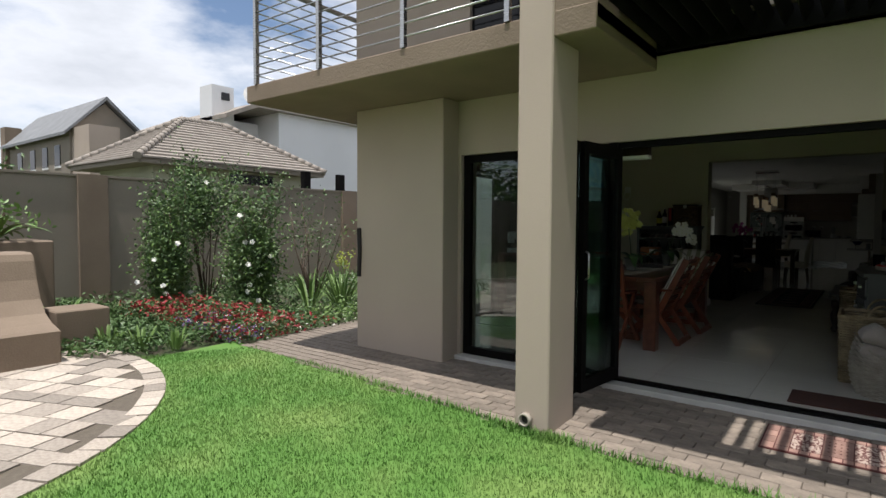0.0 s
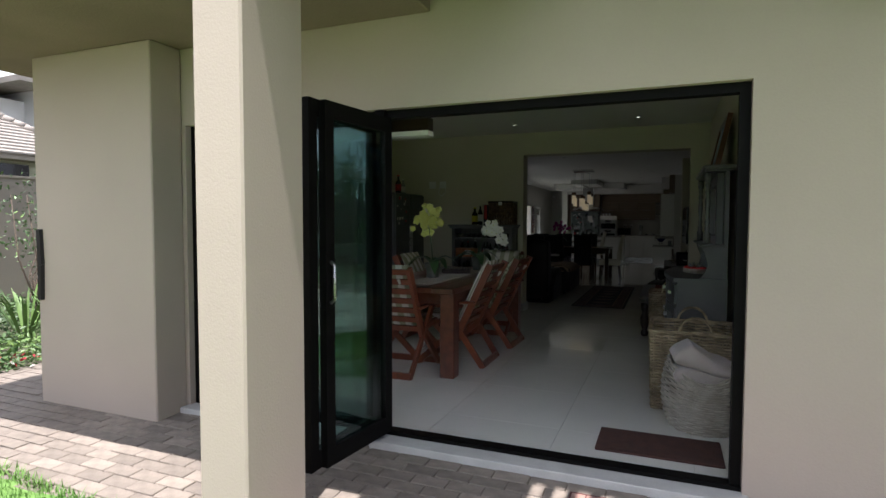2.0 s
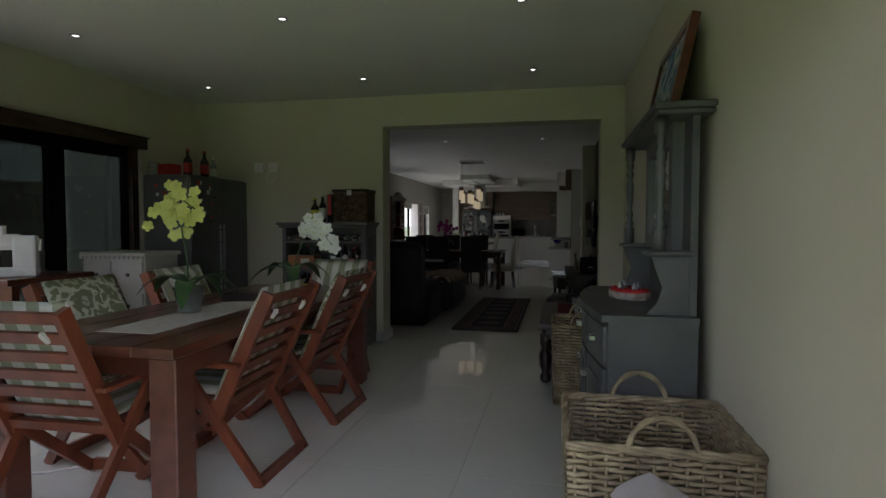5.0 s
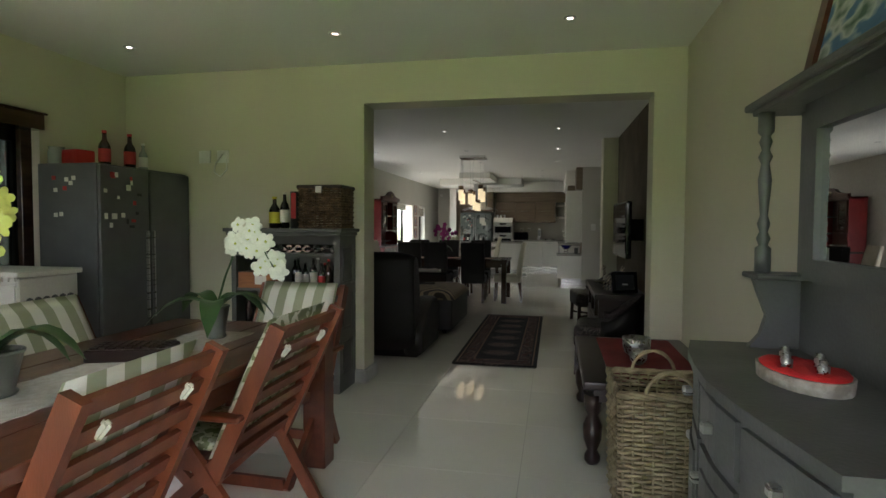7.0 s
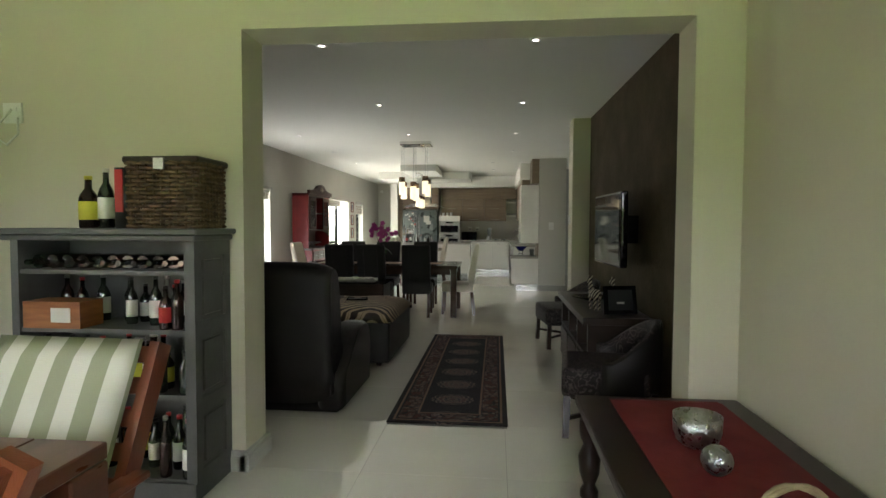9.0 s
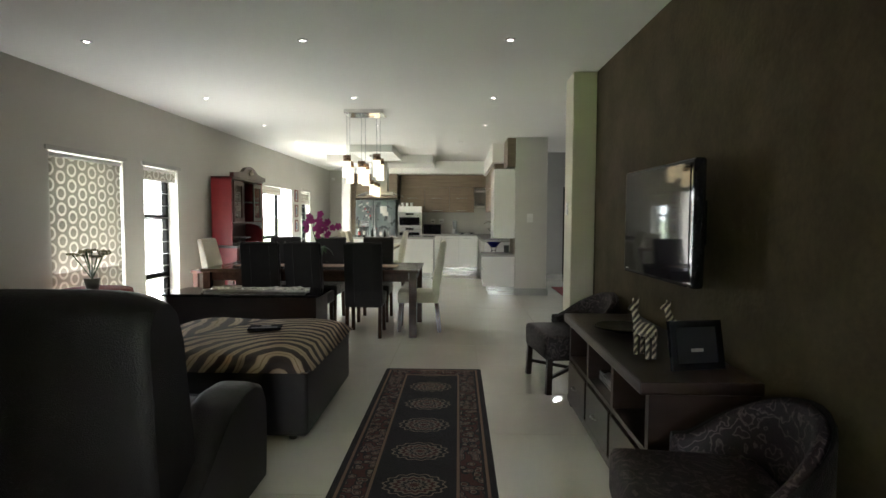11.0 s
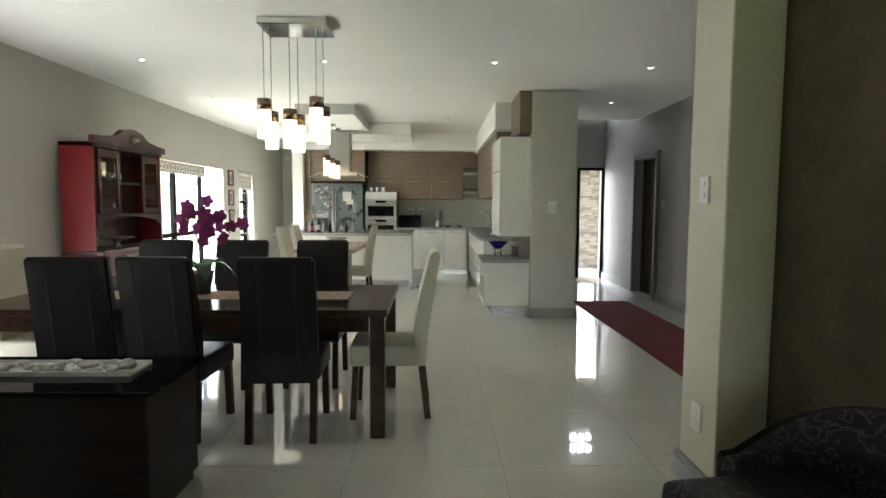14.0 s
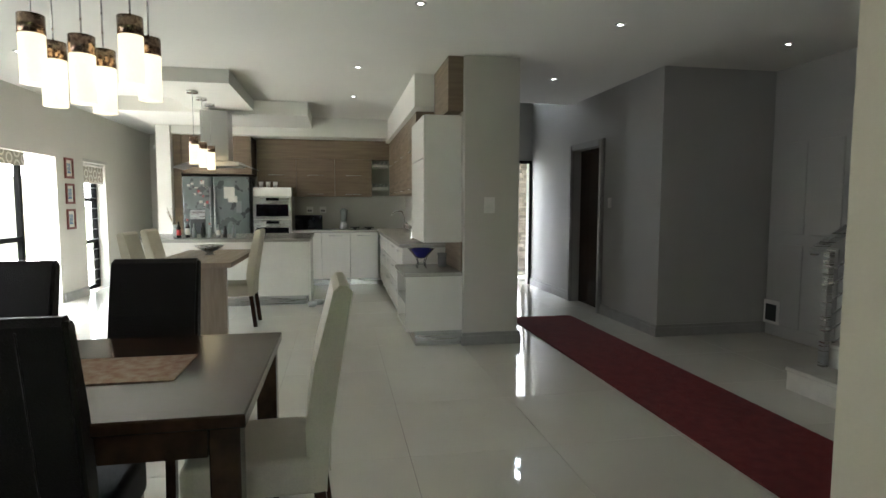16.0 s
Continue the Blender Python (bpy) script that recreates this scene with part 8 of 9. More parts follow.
def blades(name, pts, height, width, material, seed, lean=0.35, label="", category="", kind="stuff", parent=None):
    """Many single grass blades as one mesh."""
    rs = np.random.RandomState(seed)
    n = len(pts)
    a = rs.uniform(0, 2 * np.pi, n)
    h = height * rs.uniform(0.6, 1.3, n)
    d = np.stack([np.cos(a), np.sin(a), np.zeros(n)], 1)
    s = np.stack([-np.sin(a), np.cos(a), np.zeros(n)], 1) * (width * rs.uniform(0.7, 1.3, n))[:, None] / 2
    tip = pts + d * (h * lean * rs.uniform(0.2, 1.6, n))[:, None] + np.array([0, 0, 1]) * h[:, None]
    v = np.stack([pts - s, pts + s, tip], 1).reshape(-1, 3)
    me = bpy.data.meshes.new(name)
    me.from_pydata(v.tolist(), [], np.arange(3 * n).reshape(-1, 3).tolist())
    me.materials.append(material)
    ob = new(name, me)
    ob.parent = parent
    return tagged(ob, label, category, kind=kind) if parent is None else ob


def leaf_cloud(name, pts, size, material, seed, parent=None, label="", flat=0.0):
    """Many small folded leaves as one mesh."""
    rs = np.random.RandomState(seed)
    n = len(pts)
    d = rs.normal(size=(n, 3))
    d[:, 2] *= 1 - flat
    d /= np.linalg.norm(d, axis=1)[:, None]
    e = np.cross(d, rs.normal(size=(n, 3)))
    e /= np.linalg.norm(e, axis=1)[:, None]
    f = np.cross(d, e)
    L = size * rs.uniform(0.6, 1.3, n)[:, None]
    v = np.stack([pts - d * L, pts + e * L * 0.45 + f * L * 0.15, pts + d * L, pts - e * L * 0.45 + f * L * 0.15], 1).reshape(-1, 3)
    i = np.arange(4 * n).reshape(-1, 4)
    faces = np.concatenate([i[:, [0, 1, 2]], i[:, [0, 2, 3]]]).tolist()
    me = bpy.data.meshes.new(name)
    me.from_pydata(v.tolist(), [], faces)
    me.materials.append(material)
    ob = new(name, me)
    ob.parent = parent
    return tagged(ob, label)


PC, PR = (-6.2, -0.30), 2.97
rs = np.random.RandomState(1)
N = 235000
gx, gy = rs.uniform(-6.4, 1.4, N), 3.76 - 4.4 * rs.uniform(0, 1, N) ** 0.8
keep = ((gx - PC[0]) ** 2 + (gy - PC[1]) ** 2 > (PR + 0.02 * rs.normal(size=N)) ** 2) & (gx > -6.32 + (gy - 2.45) * 0.62) & (gy < 3.33 + 0.083 * np.clip(-1.2 - gx, 0, 9) + 0.025 * np.sin(gx * 9) + 0.02 * rs.normal(size=N))
pts = np.stack([gx, gy, G - 0.004 + np.clip(gy - 2.6, 0, 2) * 0.027], 1)[keep]
blades("grass", pts, 0.024, 0.007, GRASS, 2, label="short bright green lawn grass", category="grass")
# weeds at the pillar's foot and along the paving's edge
ex = np.concatenate([rs.uniform(-2.1, -1.5, 500), rs.uniform(-4.5, 1.0, 1300)])
ey = np.concatenate([3.34 + 0.03 * rs.normal(size=500), 3.33 + 0.083 * np.clip(-1.2 - ex[500:], 0, 9) + 0.02 * rs.normal(size=1300)])
blades("edge_grass", np.stack([ex, ey, np.full(len(ex), -0.09)], 1), 0.055, 0.011, GRASS, 4, 0.6, "longer grass along the paving's edge", "grass")

# garden wall with pilasters and posts
gw = setting("garden_wall", boxes((-11.22, -11.0, -9.2, 34, G - 0.05, 2.13), (-11.25, -10.97, -9.2, 34, 2.13, 2.17)), PLASTER_WALL, "tall taupe plastered garden wall", "wall")
for y0 in (-5.9, -1.0, 3.83, 9.95, 15.0, 20.0):
    setting("garden_wall_pilaster", boxes((-11.0, -10.93, y0, y0 + 0.48, G - 0.05, 2.172)), PLASTER_DARK, "brown pilaster on the garden wall", "wall")
setting("garden_wall_rear", boxes((-11.22, 14, -9.4, -9.2, G - 0.05, 2.13)), PLASTER_WALL, "taupe plastered garden wall", "wall")
for y in (9.0, 10.15):
    solid("fence_post", boxes((-11.45, -11.3, y, y + 0.2, G - 0.05, 2.62)), DARK_ALU, "dark steel post behind the garden wall", "post", "fence posts")
# white boarded screen outside the living room windows
sw_ = setting("screen_wall", boxes((-8.0, -7.9, 11.5, 24.5, G, 2.7)), mat("white_screen_paint", (0.74, 0.73, 0.70), rough=0.8), "white boarded screen wall in the yard", "wall")
bm = bmesh.new()
box(bm, -7.9, -7.88, 11.5, 24.5, 0, 0.27)
board = mesh_of("board", bm, WHITE_LACQ)
for k in range(9):
    o = new("board", board)
    o.parent = sw_
    o.location = (0, 0, G + 0.02 + 0.295 * k)

# curved plaster seat beside the round patio
bm = bmesh.new()
prof = [(x - 0.2, z) for x, z in [(-6.27, G), (-6.27, 0.24), (-6.32, 0.262), (-6.50, 0.30), (-6.68, 0.38), (-6.82, 0.52), (-6.92, 0.72), (-6.98, 0.92), (-7.02, 0.99), (-7.08, 1.01), (-7.45, 1.01), (-7.45, G)]]
extrude_profile(bm, prof, -0.6, 2.08, "y")
bmesh.ops.bevel(bm, geom=[e for e in bm.edges if abs(e.verts[0].co.y - e.verts[1].co.y) < 1e-4], offset=0.012, segments=2, affect="EDGES")
solid("garden_bench", bm, PLASTER_DARK, "curved brown plastered garden bench beside the patio", "bench")
bm = bmesh.new()
box(bm, -7.5, -7.0, 2.2, 2.75, G, 0.36, 0.015)
solid("plaster_plinth", bm, PLASTER_DARK, "low brown plastered block in the flower bed", "plinth")
pn = thing("planter", "tall brown plastered planter with green fronds", "planter", at=pose(-8.9, 2.15, G))
bm = bmesh.new()
box(bm, -0.5, 0.5, -0.5, 0.5, 0, 1.20, 0.02)
part("box", bm, PLASTER_DARK, pn)
bm = bmesh.new()
rng = random.Random(2)
for k in range(16):
    a = k * 2.4
    r = 0.4 + 0.4 * rng.random()
    leaf_blade(bm, (0, 0, 1.18), (r * math.cos(a), r * math.sin(a), 1.2 + 0.3 * rng.random()), 0.09, 0.12, 7)
part("fronds", bm, LIGHT_LEAF, pn)
st2 = bmesh.new()
tube(st2, [(0.05, 0, 1.15), (0.0, 0.05, 1.35), (0.05, 0.1, 1.55)], [0.03, 0.022, 0.015], 7)
part("stem", st2, BARKM, pn)
rs = np.random.RandomState(31)
leaf_cloud("crown", np.array([0.05, 0.05, 1.5]) + rs.normal(size=(170, 3)) * np.array([0.22, 0.22, 0.14]), 0.05, LIGHT_LEAF, 7, pn)


def rose_bush(x, y, h, w, seed, leaves, blooms, material=ROSE_LEAF, name="rose_bush", label="climbing rose bush with white blooms against the wall", z0=0.0, taper=0.75, leafsize=0.032):
    rs = np.random.RandomState(seed)
    rng = random.Random(seed)
    th = thing(name, label, "shrub", "garden shrubs", pose(x, y, G))
    bm = bmesh.new()
    clumps = []
    for k in range(13):
        a, f = rng.uniform(0, 6.28), rng.uniform(0.35, 1.0)
        r = w * 0.55 * (1 - (1 - taper) * f) * rng.uniform(0.2, 1.0)
        top = Vector((r * math.cos(a), r * math.sin(a), h * f))
        mid = Vector((r * 0.5 * math.cos(a + 0.6), r * 0.5 * math.sin(a + 0.6), h * f * 0.5))
        tube(bm, [(0.05 * math.cos(a), 0.05 * math.sin(a), 0), mid, top], [0.014, 0.01, 0.005], 5)
        for g in (0.25, 0.45, 0.65, 0.85, 1.0):
            p = mid.lerp(top, g * 2 - 1) if g > 0.5 else Vector((0, 0, 0)).lerp(mid, g * 2)
            if p.z > z0:
                clumps.append(p)
    part("stems", bm, BARKM, th)
    c = np.array([tuple(p) for p in clumps])
    idx = rs.randint(0, len(c), leaves)
    off = rs.normal(size=(leaves, 3)) * np.array([w * 0.15, w * 0.15, h * 0.075])
    p = c[idx] + off
    p[:, 2] = np.clip(p[:, 2], 0.03, None)
    leaf_cloud("leaves", p, leafsize, material, seed, th)
    leaf_cloud("young_leaves", c[idx[: leaves // 3]] + off[: leaves // 3] * 1.35, leafsize, LIGHT_LEAF, seed + 1, th, "pale young leaves")
    if blooms:
        bm = bmesh.new()
        for k in range(blooms):
            q = Vector(p[rng.randrange(len(p))]) + Vector((0.10, -0.05, 0.02))
            for t in range(3):
                petal_flower(bm, q, 0.045 - 0.009 * t, (0.8, -0.5, 0.4 + 0.3 * t), rng)
        part("blooms", bm, PETAL_W, th, "white rose blooms")
    return th


rose_bush(-8.95, 4.45, 2.15, 0.80, 41, 8500, 9)
rose_bush(-7.85, 5.20, 2.15, 0.90, 42, 10000, 18)
rose_bush(-9.25, 5.20, 2.45, 0.95, 43, 4200, 2, name="standard_tree", label="young standard tree with a slim trunk and airy crown", z0=1.35, taper=1.0)
rose_bush(-8.25, 6.75, 1.85, 1.15, 44, 520, 0, name="young_tree", label="sparse young tree with thin twigs by the wall", z0=0.9, taper=1.3)

# flower bed
rs = np.random.RandomState(51)


def bed(n, x0, x1, slope, depth, zmax, seed):
    r = np.random.RandomState(seed)
    x = r.uniform(x0, x1, n)
    y = 3.62 + slope(x) + depth * r.uniform(0, 1, n)
    hump = 0.5 + 0.5 * np.sin(x * 5.3 + np.sin(y * 4)) * np.cos(y * 3.1)
    return np.stack([x, y, G + zmax * r.uniform(0.1, 1, n) * (0.45 + 0.55 * hump)], 1)


front = lambda x: np.where(x > -5.75, (x + 5.75) * 9.0, (x + 5.75) * 0.05)
for nm, n, x0, x1, dep, zm, m, sz, seed, lab in (
        ("bedding_plants", 5200, -8.7, -5.62, 1.35, 0.36, ROSE_LEAF, 0.030, 61, "low green bedding plants in the flower bed"),
        ("red_bedding_plants", 2100, -8.6, -5.68, 1.0, 0.42, RED_LEAF, 0.032, 62, "dark red leafy bedding plants"),
        ("purple_flowers", 700, -7.1, -5.85, 0.5, 0.30, PURPLE, 0.022, 63, "small purple flowers in the bed"),
        ("white_flowers", 190, -6.9, -5.6, 0.9, 0.30, PETAL_W, 0.022, 64, "small white flowers in the bed"),
        ("grey_bedding_plants", 2600, -6.5, -5.2, 2.4, 0.45, LIGHT_LEAF, 0.028, 65, "feathery grey-green plants by the paving")):
    p = bed(n, x0, x1, front, dep, zm, seed)
    if nm == "grey_bedding_plants":
        p[:, 1] += 1.4
        p = p[(p[:, 0] < -5.35 - 0.12 * (p[:, 1] - 5.0)) & (p[:, 1] > 4.4)]
    o = leaf_cloud(nm, p, sz, m, seed, flat=0.3)
    tagged(o, lab, "plants", kind="stuff")
cx, cy = rs.uniform(-10.8, -6.2, 9000), rs.uniform(2.1, 3.9, 9000)
k = (cy < 3.75) & ((cx < -6.35 + (cy - 2.45) * 0.62)) & ~((cx > -7.5) & (cy < 2.15))
o = leaf_cloud("ground_cover", np.stack([cx, cy, G + 0.02 + 0.14 * rs.uniform(0, 1, 9000)], 1)[k], 0.035, ROSE_LEAF, 71, flat=0.4)
tagged(o, "low green ground cover in the bed", "plants", kind="stuff")
p = np.stack([rs.uniform(-10.8, -5.4, 9000), rs.uniform(3.8, 10.5, 9000), G + 0.22 * rs.uniform(0, 1, 9000)], 1)
p = p[p[:, 0] < -5.9]
o = leaf_cloud("ground_cover", p, 0.04, ROSE_LEAF, 72, flat=0.4)
tagged(o, "low green ground cover by the garden wall", "plants", kind="stuff")


def strap_plant(x, y, h, n, seed, heads=0, label="clump of strap-leaved lilies"):
    rng = random.Random(seed)
    th = thing("lily_clump", label, "plant", "lily clumps", pose(x, y, G))
    bm = bmesh.new()
    for k in range(n):
        a, r = rng.uniform(0, 6.28), h * rng.uniform(0.25, 0.75)
        leaf_blade(bm, (0.06 * math.cos(a), 0.06 * math.sin(a), 0), (r * math.cos(a), r * math.sin(a), h * rng.uniform(0.55, 1.0)), 0.03, 0.12 * h, 5)
    part("leaves", bm, LIGHT_LEAF, th)
    if heads:
        bm = bmesh.new()
        hb_ = bmesh.new()
        for k in range(heads):
            a, r = rng.uniform(0, 6.28), 0.25 * rng.random()
            tip = Vector((r * math.cos(a), r * math.sin(a), h * rng.uniform(1.0, 1.25)))
            tube(bm, [(0, 0, 0), tip], 0.006, 5)
            for q in range(26):
                d = Vector((rng.gauss(0, 1), rng.gauss(0, 1), rng.gauss(0, 1))).normalized() * 0.06
                bmesh.ops.create_icosphere(hb_, subdivisions=1, radius=0.013, matrix=Matrix.Translation(tip + d))
        part("stalks", bm, LIGHT_LEAF, th)
        part("flower_heads", hb_, YELLOW_FL, th, "yellow-green flower heads")
    return th


strap_plant(-6.75, 6.1, 0.75, 46, 81, 6, "clump of lilies with yellow-green heads by the paving")
strap_plant(-6.35, 6.6, 0.70, 40, 82, 5, "clump of lilies with yellow-green heads by the paving")
strap_plant(-7.3, 5.9, 0.75, 34, 83)
for x, y, s in ((-6.75, 2.62, 0.30), (-6.45, 2.85, 0.28), (-7.15, 2.50, 0.32), (-6.2, 3.1, 0.26)):
    strap_plant(x, y, s, 18, int(s * 100 + abs(x) * 10), 0, "small clump of spiky green leaves in the bed")
strap_plant(-7.9, 2.55, 0.5, 30, 91, 0)
for k, (x, y) in enumerate(((-6.6, 6.9), (-6.9, 8.0), (-7.4, 7.4), (-6.7, 9.2))):
    strap_plant(x, y, 0.7, 30, 95 + k, 3)

# planting behind the walker, mirrored in the door glass
for k, (x, y) in enumerate(((-8.0, -7.8), (-5.2, -8.2), (-2.5, -7.9), (0.6, -8.2), (3.5, -8.0), (6.5, -8.1))):
    rose_bush(x, y, 2.6 + 0.5 * (k % 2), 2.4, 110 + k, 2600, 0, name="garden_shrub", label="broad green garden shrub along the rear wall", leafsize=0.07, taper=0.9)
strap_plant(-5.0, -3.2, 0.9, 60, 140, 0)
strap_plant(-8.6, -3.4, 1.0, 70, 141, 0)
strap_plant(-9.6, -2.2, 0.9, 60, 142, 0)
for k in range(9):
    rose_bush(-13.5 - 1.2 * (k % 3), -15.5 + 1.75 * k, 4.3 + 0.5 * (k % 2), 3.0, 160 + k, 2600, 0, name="boundary_tree", label="dense green tree beyond the garden wall", leafsize=0.12, taper=1.1)

# ---------- neighbouring houses ----------
ROOF = mat("grey_brown_roof_tile", (0.30, 0.265, 0.225), (0.24, 0.21, 0.18), rough=0.85, scale=3, bump=0.4, fine=25)
ROOF_GREY = mat("grey_sheet_roof", (0.20, 0.205, 0.21), (0.17, 0.175, 0.18), rough=0.6, scale=2)
CREAMW = mat("pale_green_render", (0.50, 0.50, 0.38), rough=0.9, scale=1)
WHITEW = mat("white_render", (0.72, 0.72, 0.72), (0.68, 0.68, 0.68), rough=0.9, scale=0.6)
hh = thing("house", "single-storey neighbouring house with a tiled hip roof", "house", at=pose(0, 0, 0))
quick("wall", CREAMW, hh, (-18.3, -15.0, 7.0, 11.8, 0, 2.9))
quick("window", BLACK_GLOSS, hh, (-15.0, -14.97, 9.2, 10.7, 1.6, 2.75))
quick("fascia", PLASTER_WALL, hh, (-18.85, -14.45, 6.4, 12.3, 2.82, 2.95))
n = 15
rect = lambda f: (-18.9 + 2.2 * f, -14.4 - 2.2 * f, 6.35 + 2.3 * f, 12.35 - 2.3 * f, 2.95 + 1.45 * f)
for k in range(n):
    bm = bmesh.new()
    a, b = rect(k / n), rect((k + 1) / n)
    lo_ = [(a[0], a[2], a[4]), (a[1], a[2], a[4]), (a[1], a[3], a[4]), (a[0], a[3], a[4])]
    mi_ = [(x, y, z + 0.045) for x, y, z in lo_]
    hi_ = [(b[0], b[2], b[4]), (b[1], b[2], b[4]), (b[1], b[3], b[4]), (b[0], b[3], b[4])]
    vs = [[bm.verts.new(p) for p in r] for r in (lo_, mi_, hi_)]
    for r0, r1 in zip(vs, vs[1:]):
        for i in range(4):
            bm.faces.new((r0[i], r0[(i + 1) % 4], r1[(i + 1) % 4], r1[i]))
    if k == 0:
        roof = part("roof", bm, ROOF, hh)
    else:
        part("tile_course", bm, ROOF, roof)
bm = bmesh.new()
for (x0, y0, x1, y1) in ((-14.4, 6.35, -16.6, 8.65), (-14.4, 12.35, -16.6, 10.05), (-18.9, 6.35, -16.7, 8.65), (-16.65, 8.65, -16.65, 10.05)):
    for k in range(14):
        f, g = k / 14, (k + 1.15) / 14
        z0, z1 = (2.97 + 1.45 * f, 2.97 + 1.45 * g) if x0 != x1 else (4.42, 4.42)
        tube(bm, [(x0 + (x1 - x0) * f, y0 + (y1 - y0) * f, z0), (x0 + (x1 - x0) * g, y0 + (y1 - y0) * g, z1)], [0.11, 0.09], 8)
part("ridge_tiles", bm, ROOF, roof)
h2 = thing("house", "double-storey grey gabled house in the distance", "house", at=pose(0, 0, 0))
bm = bmesh.new()
extrude_profile(bm, [(10.2, 0), (10.2, 5.6), (11.75, 7.1), (13.5, 5.6), (13.5, 0)], -39, -30, "x")
part("wall", bm, PLASTER_WALL, h2)
bm = bmesh.new()
extrude_profile(bm, [(9.9, 5.35), (11.75, 7.22), (13.8, 5.35), (13.8, 5.5), (11.75, 7.4), (9.9, 5.5)], -39.3, -29.7, "x")
part("roof", bm, ROOF_GREY, h2)
for x in (-31.5, -33.2, -35.0, -37.0):
    w_ = quick("window", BLACK_GLOSS, h2, (x - 0.35, x + 0.35, 10.16, 10.2, 4.0, 5.0))
    quick("frame", WHITE_PL, w_, (x - 0.42, x + 0.42, 10.17, 10.2, 3.9, 4.0))
quick("window", BLACK_GLOSS, h2, (-30.0, -29.96, 10.45, 10.65, 4.9, 5.5))
quick("annexe", PLASTER, h2, (-30.0, -28.0, 10.3, 11.6, 0, 5.7))
quick("chimney", PLASTER_DARK, h2, (-39.6, -38.8, 10.0, 10.8, 3, 6.6))
h3 = thing("house", "tall white rendered neighbouring house", "house", at=pose(0, 0, 0))
quick("wall", WHITEW, h3, (-27, -20, 14.6, 24, 0, 6.0), (-26.0, -21.5, 12.5, 14.6, 0, 5.6))
quick("chimney", WHITEW, h3, (-21.6, -20.7, 12.0, 12.95, 0, 6.75))
# black plate on the chimney face, the flue hole's shade as colour
quick("flue_shade", BLACK_PL, h3, (-20.7, -20.67, 12.4, 12.75, 6.2, 6.5))
bm = bmesh.new()
extrude_profile(bm, [(12.0, 5.35), (13.4, 5.95), (24.3, 6.0), (24.3, 6.15), (13.3, 6.1), (12.0, 5.5)], -27.3, -19.7, "x")
part("roof", bm, ROOF, h3)
bm = bmesh.new()
lathe(bm, [(0.42, 0.10), (0.35, 0.04), (0.15, 0.0), (0.0, 0.0)], n=24)
part("satellite_dish", bm, WHITE_PL, h3, at=pose(-20.3, 13.55, 6.45, 0, 75, -10))
for k, (x, y) in enumerate(((-36, 4.5), (-33, 7.5), (-44, 14))):
    rose_bush(x, y, 4.6, 3.6, 150 + k, 2200, 0, name="distant_tree", label="leafy green tree beyond the garden wall", leafsize=0.14, taper=1.1)

# ---------- paving and tiles ----------
bm = bmesh.new()
extrude_profile(bm, [(3.24, G - 0.05), (FY0, G - 0.05), (FY0, pave_z(FY0) - 0.008), (3.24, pave_z(3.24) - 0.008)], -5.75, 5.0, "x")
box(bm, -5.75, -4.4, FY0, 10.0, G - 0.05, pave_z(FY0) - 0.008)
pave = setting("pavement", bm, JOINT, "sand bed of the brick paving", "pavement")
bm = bmesh.new()
box(bm, -0.098, 0.098, -0.047, 0.047, -0.03, 0.0, 0.004)
brick = mesh_of("brick", bm, PAVER)
rng = random.Random(77)
rest = bmesh.new()
r = 0
y = 3.29
while y < FY0 + 0.02:
    x = -5.75 + (0.1 if r % 2 else 0.0)
    while x < 3.0:
        zz = pave_z(y) + rng.uniform(-0.002, 0.003)
        if y < 3.30 + 0.083 * max(0.0, -1.3 - x):
            x += 0.2
            continue
        if -3.9 < x < 1.55 and not (DOOR_L < x < DOOR_R and y > FY0 - 0.06):
            o = new("brick", brick)
            o.parent = pave
            o.matrix_basis = pose(x + 0.1, y, zz, math.degrees(PAVE_FALL) + rng.uniform(-0.5, 0.5), rng.uniform(-0.5, 0.5), rng.uniform(-0.6, 0.6))
        elif y < FY0 - 0.03:
            box(rest, x + 0.002, x + 0.198, y - 0.047, y + 0.047, zz - 0.03, zz)
        x += 0.2
    y += 0.1
    r += 1
y = FY0 + 0.05
while y < 9.9:
    for i in range(7):
        box(rest, -5.75 + 0.2 * i + 0.002, -5.55 + 0.2 * i - 0.002, y - 0.047, y + 0.047, pave_z(FY0) - 0.03, pave_z(FY0) + rng.uniform(-0.002, 0.003))
    y += 0.1
o = part("far_bricks", rest, PAVER, pave)
tagged(o, kind="stuff")

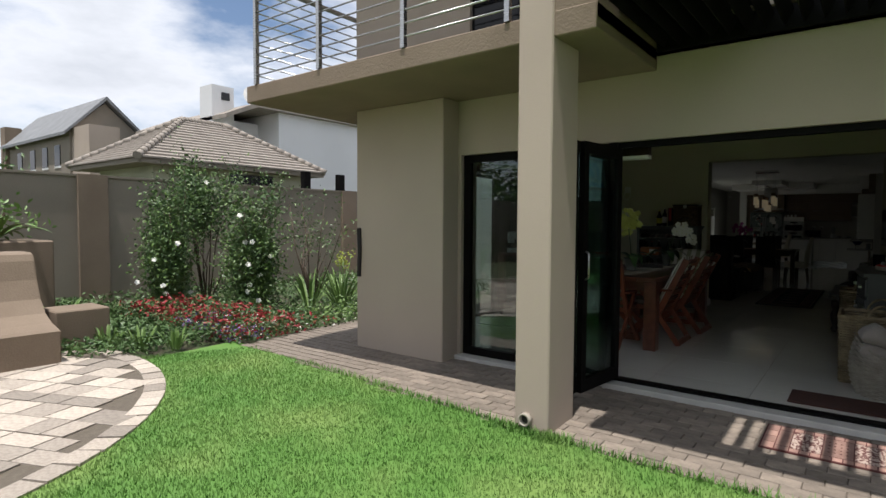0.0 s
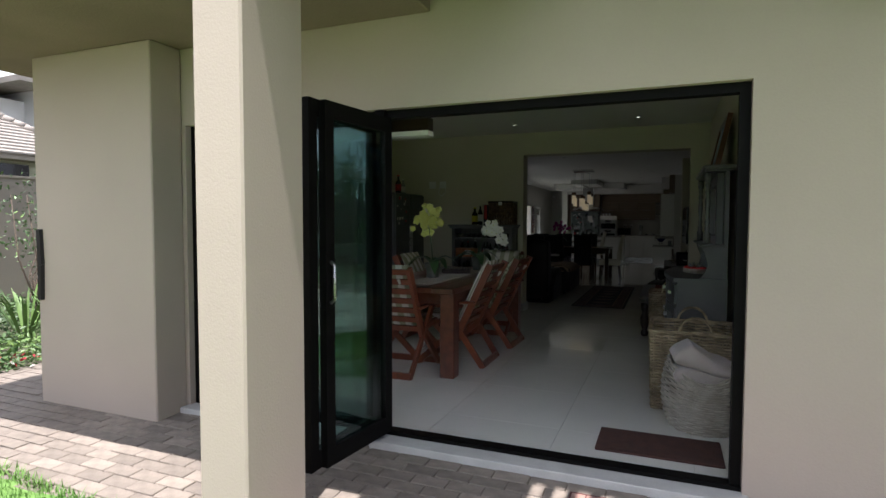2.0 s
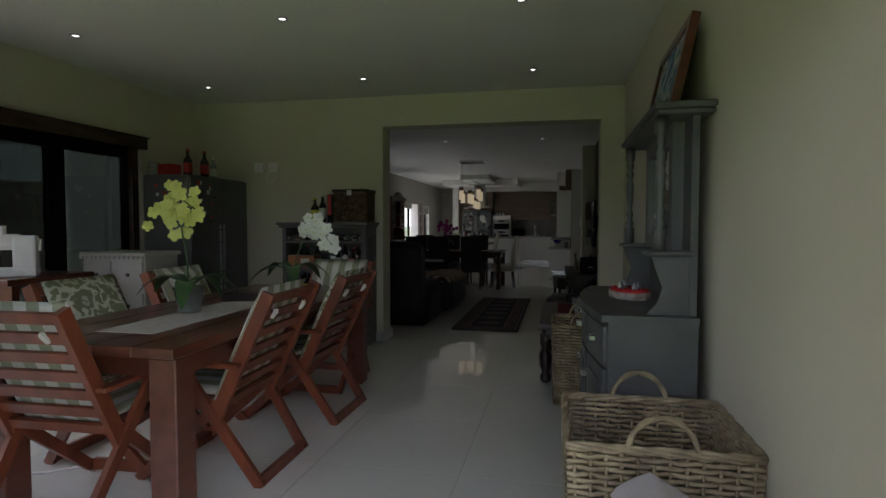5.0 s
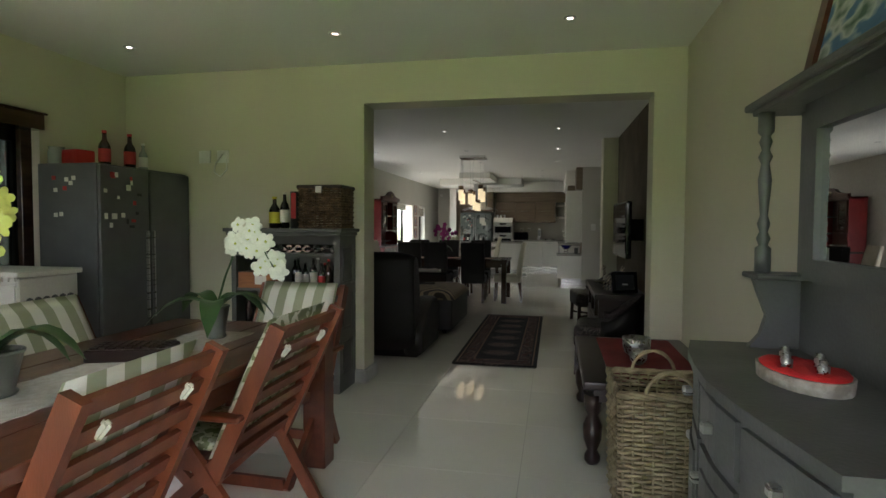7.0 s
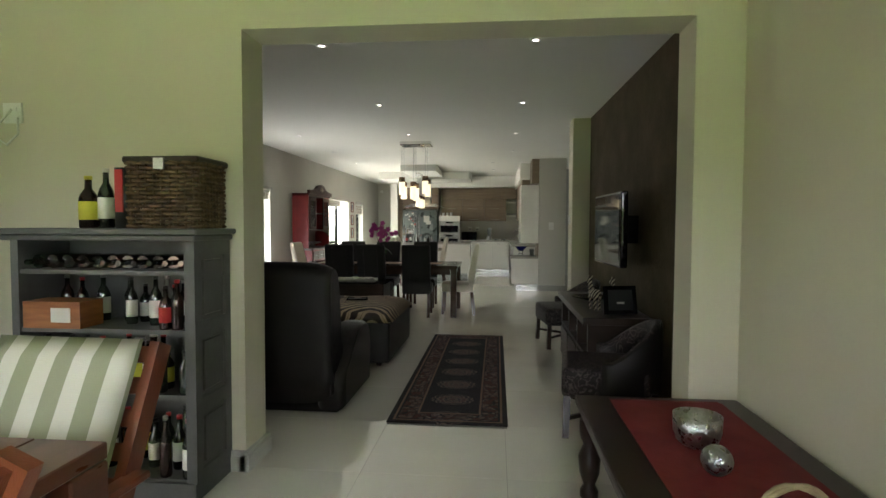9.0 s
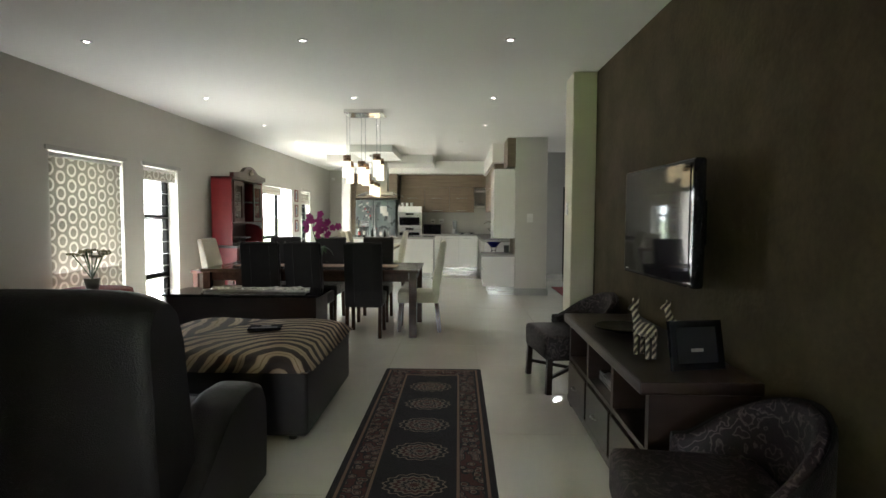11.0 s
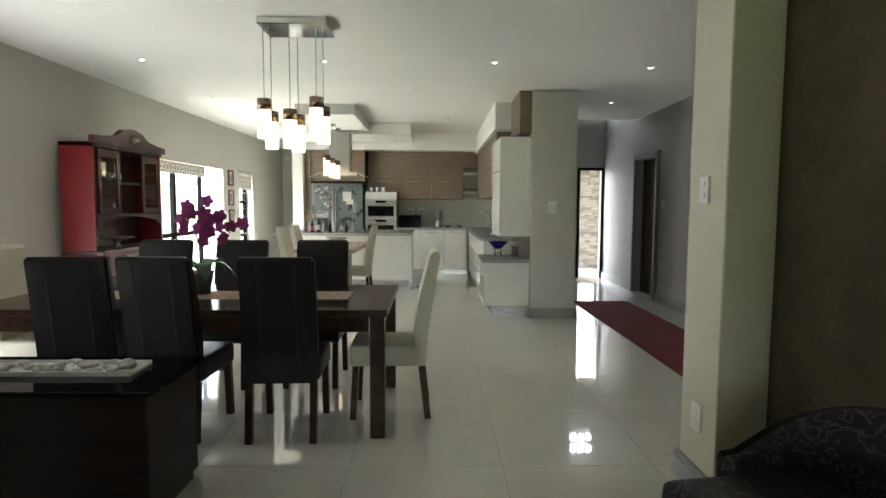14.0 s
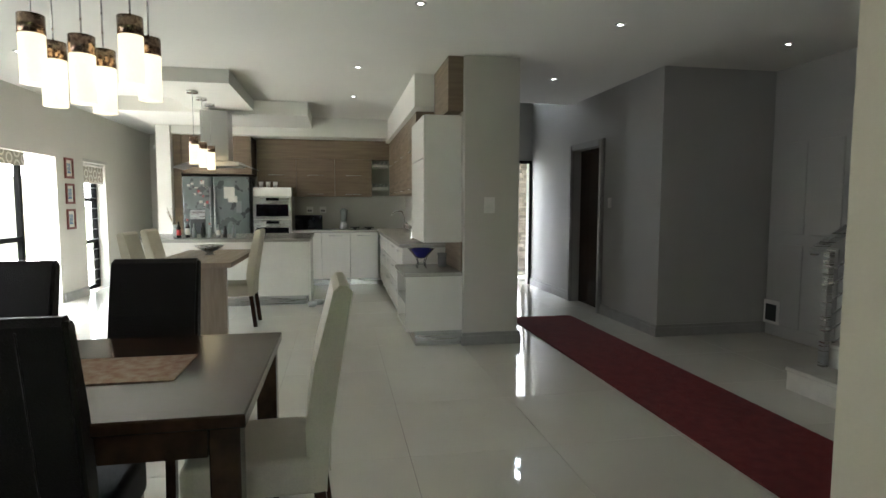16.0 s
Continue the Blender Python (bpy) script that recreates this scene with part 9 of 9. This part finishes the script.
pbm = bmesh.new()
lathe(pbm, [(PR - 0.01, G - 0.06), (PR - 0.01, G + 0.006)], (PC[0], PC[1], 0), 64)
patio = setting("patio", pbm, JOINT, "sand bed of the round patio", "pavement")
bm = bmesh.new()
box(bm, -0.5, 0.5, -0.5, 0.5, -0.05, 0.0)
flag = mesh_of("flagstone", bm, FLAG)
for k in range(86):
    a = 2 * math.pi * k / 86
    o = new("flagstone", flag)
    o.parent = patio
    o.matrix_basis = pose(PC[0] + (PR - 0.09) * math.cos(a), PC[1] + (PR - 0.09) * math.sin(a), G + 0.016 + rng.uniform(-0.004, 0.004), rng.uniform(-0.6, 0.6), rng.uniform(-0.6, 0.6), math.degrees(a) + rng.uniform(-2, 2)) @ Matrix.Diagonal((0.17, 0.19, 1, 1))
rot = radians(24)
row_y, r = -2.6, 0
while row_y < 2.7:
    hgt = rng.choice((0.19, 0.27, 0.27))
    col = -2.8 + rng.uniform(0, 0.2)
    while col < 2.8:
        w = rng.choice((0.20, 0.28, 0.36))
        cxm, cym = col + w / 2, row_y + hgt / 2
        if math.hypot(cxm, cym) < PR - 0.26:
            X, Y = PC[0] + cxm * math.cos(rot) - cym * math.sin(rot), PC[1] + cxm * math.sin(rot) + cym * math.cos(rot)
            if Y > -2.0 and X > -8.0:
                o = new("flagstone", flag)
                o.parent = patio
                o.matrix_basis = pose(X, Y, G + 0.016 + rng.uniform(-0.004, 0.004), rng.uniform(-0.6, 0.6), rng.uniform(-0.6, 0.6), 24 + rng.uniform(-1.2, 1.2)) @ Matrix.Diagonal((w - 0.012, hgt - 0.012, 1, 1))
        col += w
    row_y += hgt

P = 0.79
i = 0
for ky in range(-16, 13):
    for kx in range(-6, 7):
        x0, y0 = -0.71 + P * kx, 16.25 + P * ky
        x1, y1 = x0 + P, y0 + P
        lim = (DL - 0.08, DR + 0.1, FY0 + 0.2, OY0) if y0 < OY0 - 0.4 else (LL - 0.0, 3.36, 4, 25.45)
        x0, x1, y0, y1 = max(x0, lim[0]), min(x1, lim[1]), max(y0, lim[2]), min(y1, lim[3] if y0 >= OY0 - 0.4 else 99)
        if x1 - x0 < 0.03 or y1 - y0 < 0.03:
            continue
        bm = bmesh.new()
        box(bm, x0 + 0.0015, x1 - 0.0015, y0 + 0.0015, y1 - 0.0015, -0.008, 0.0)
        o = new("tile", mesh_of("tile", bm, TILE))
        o.parent = floor
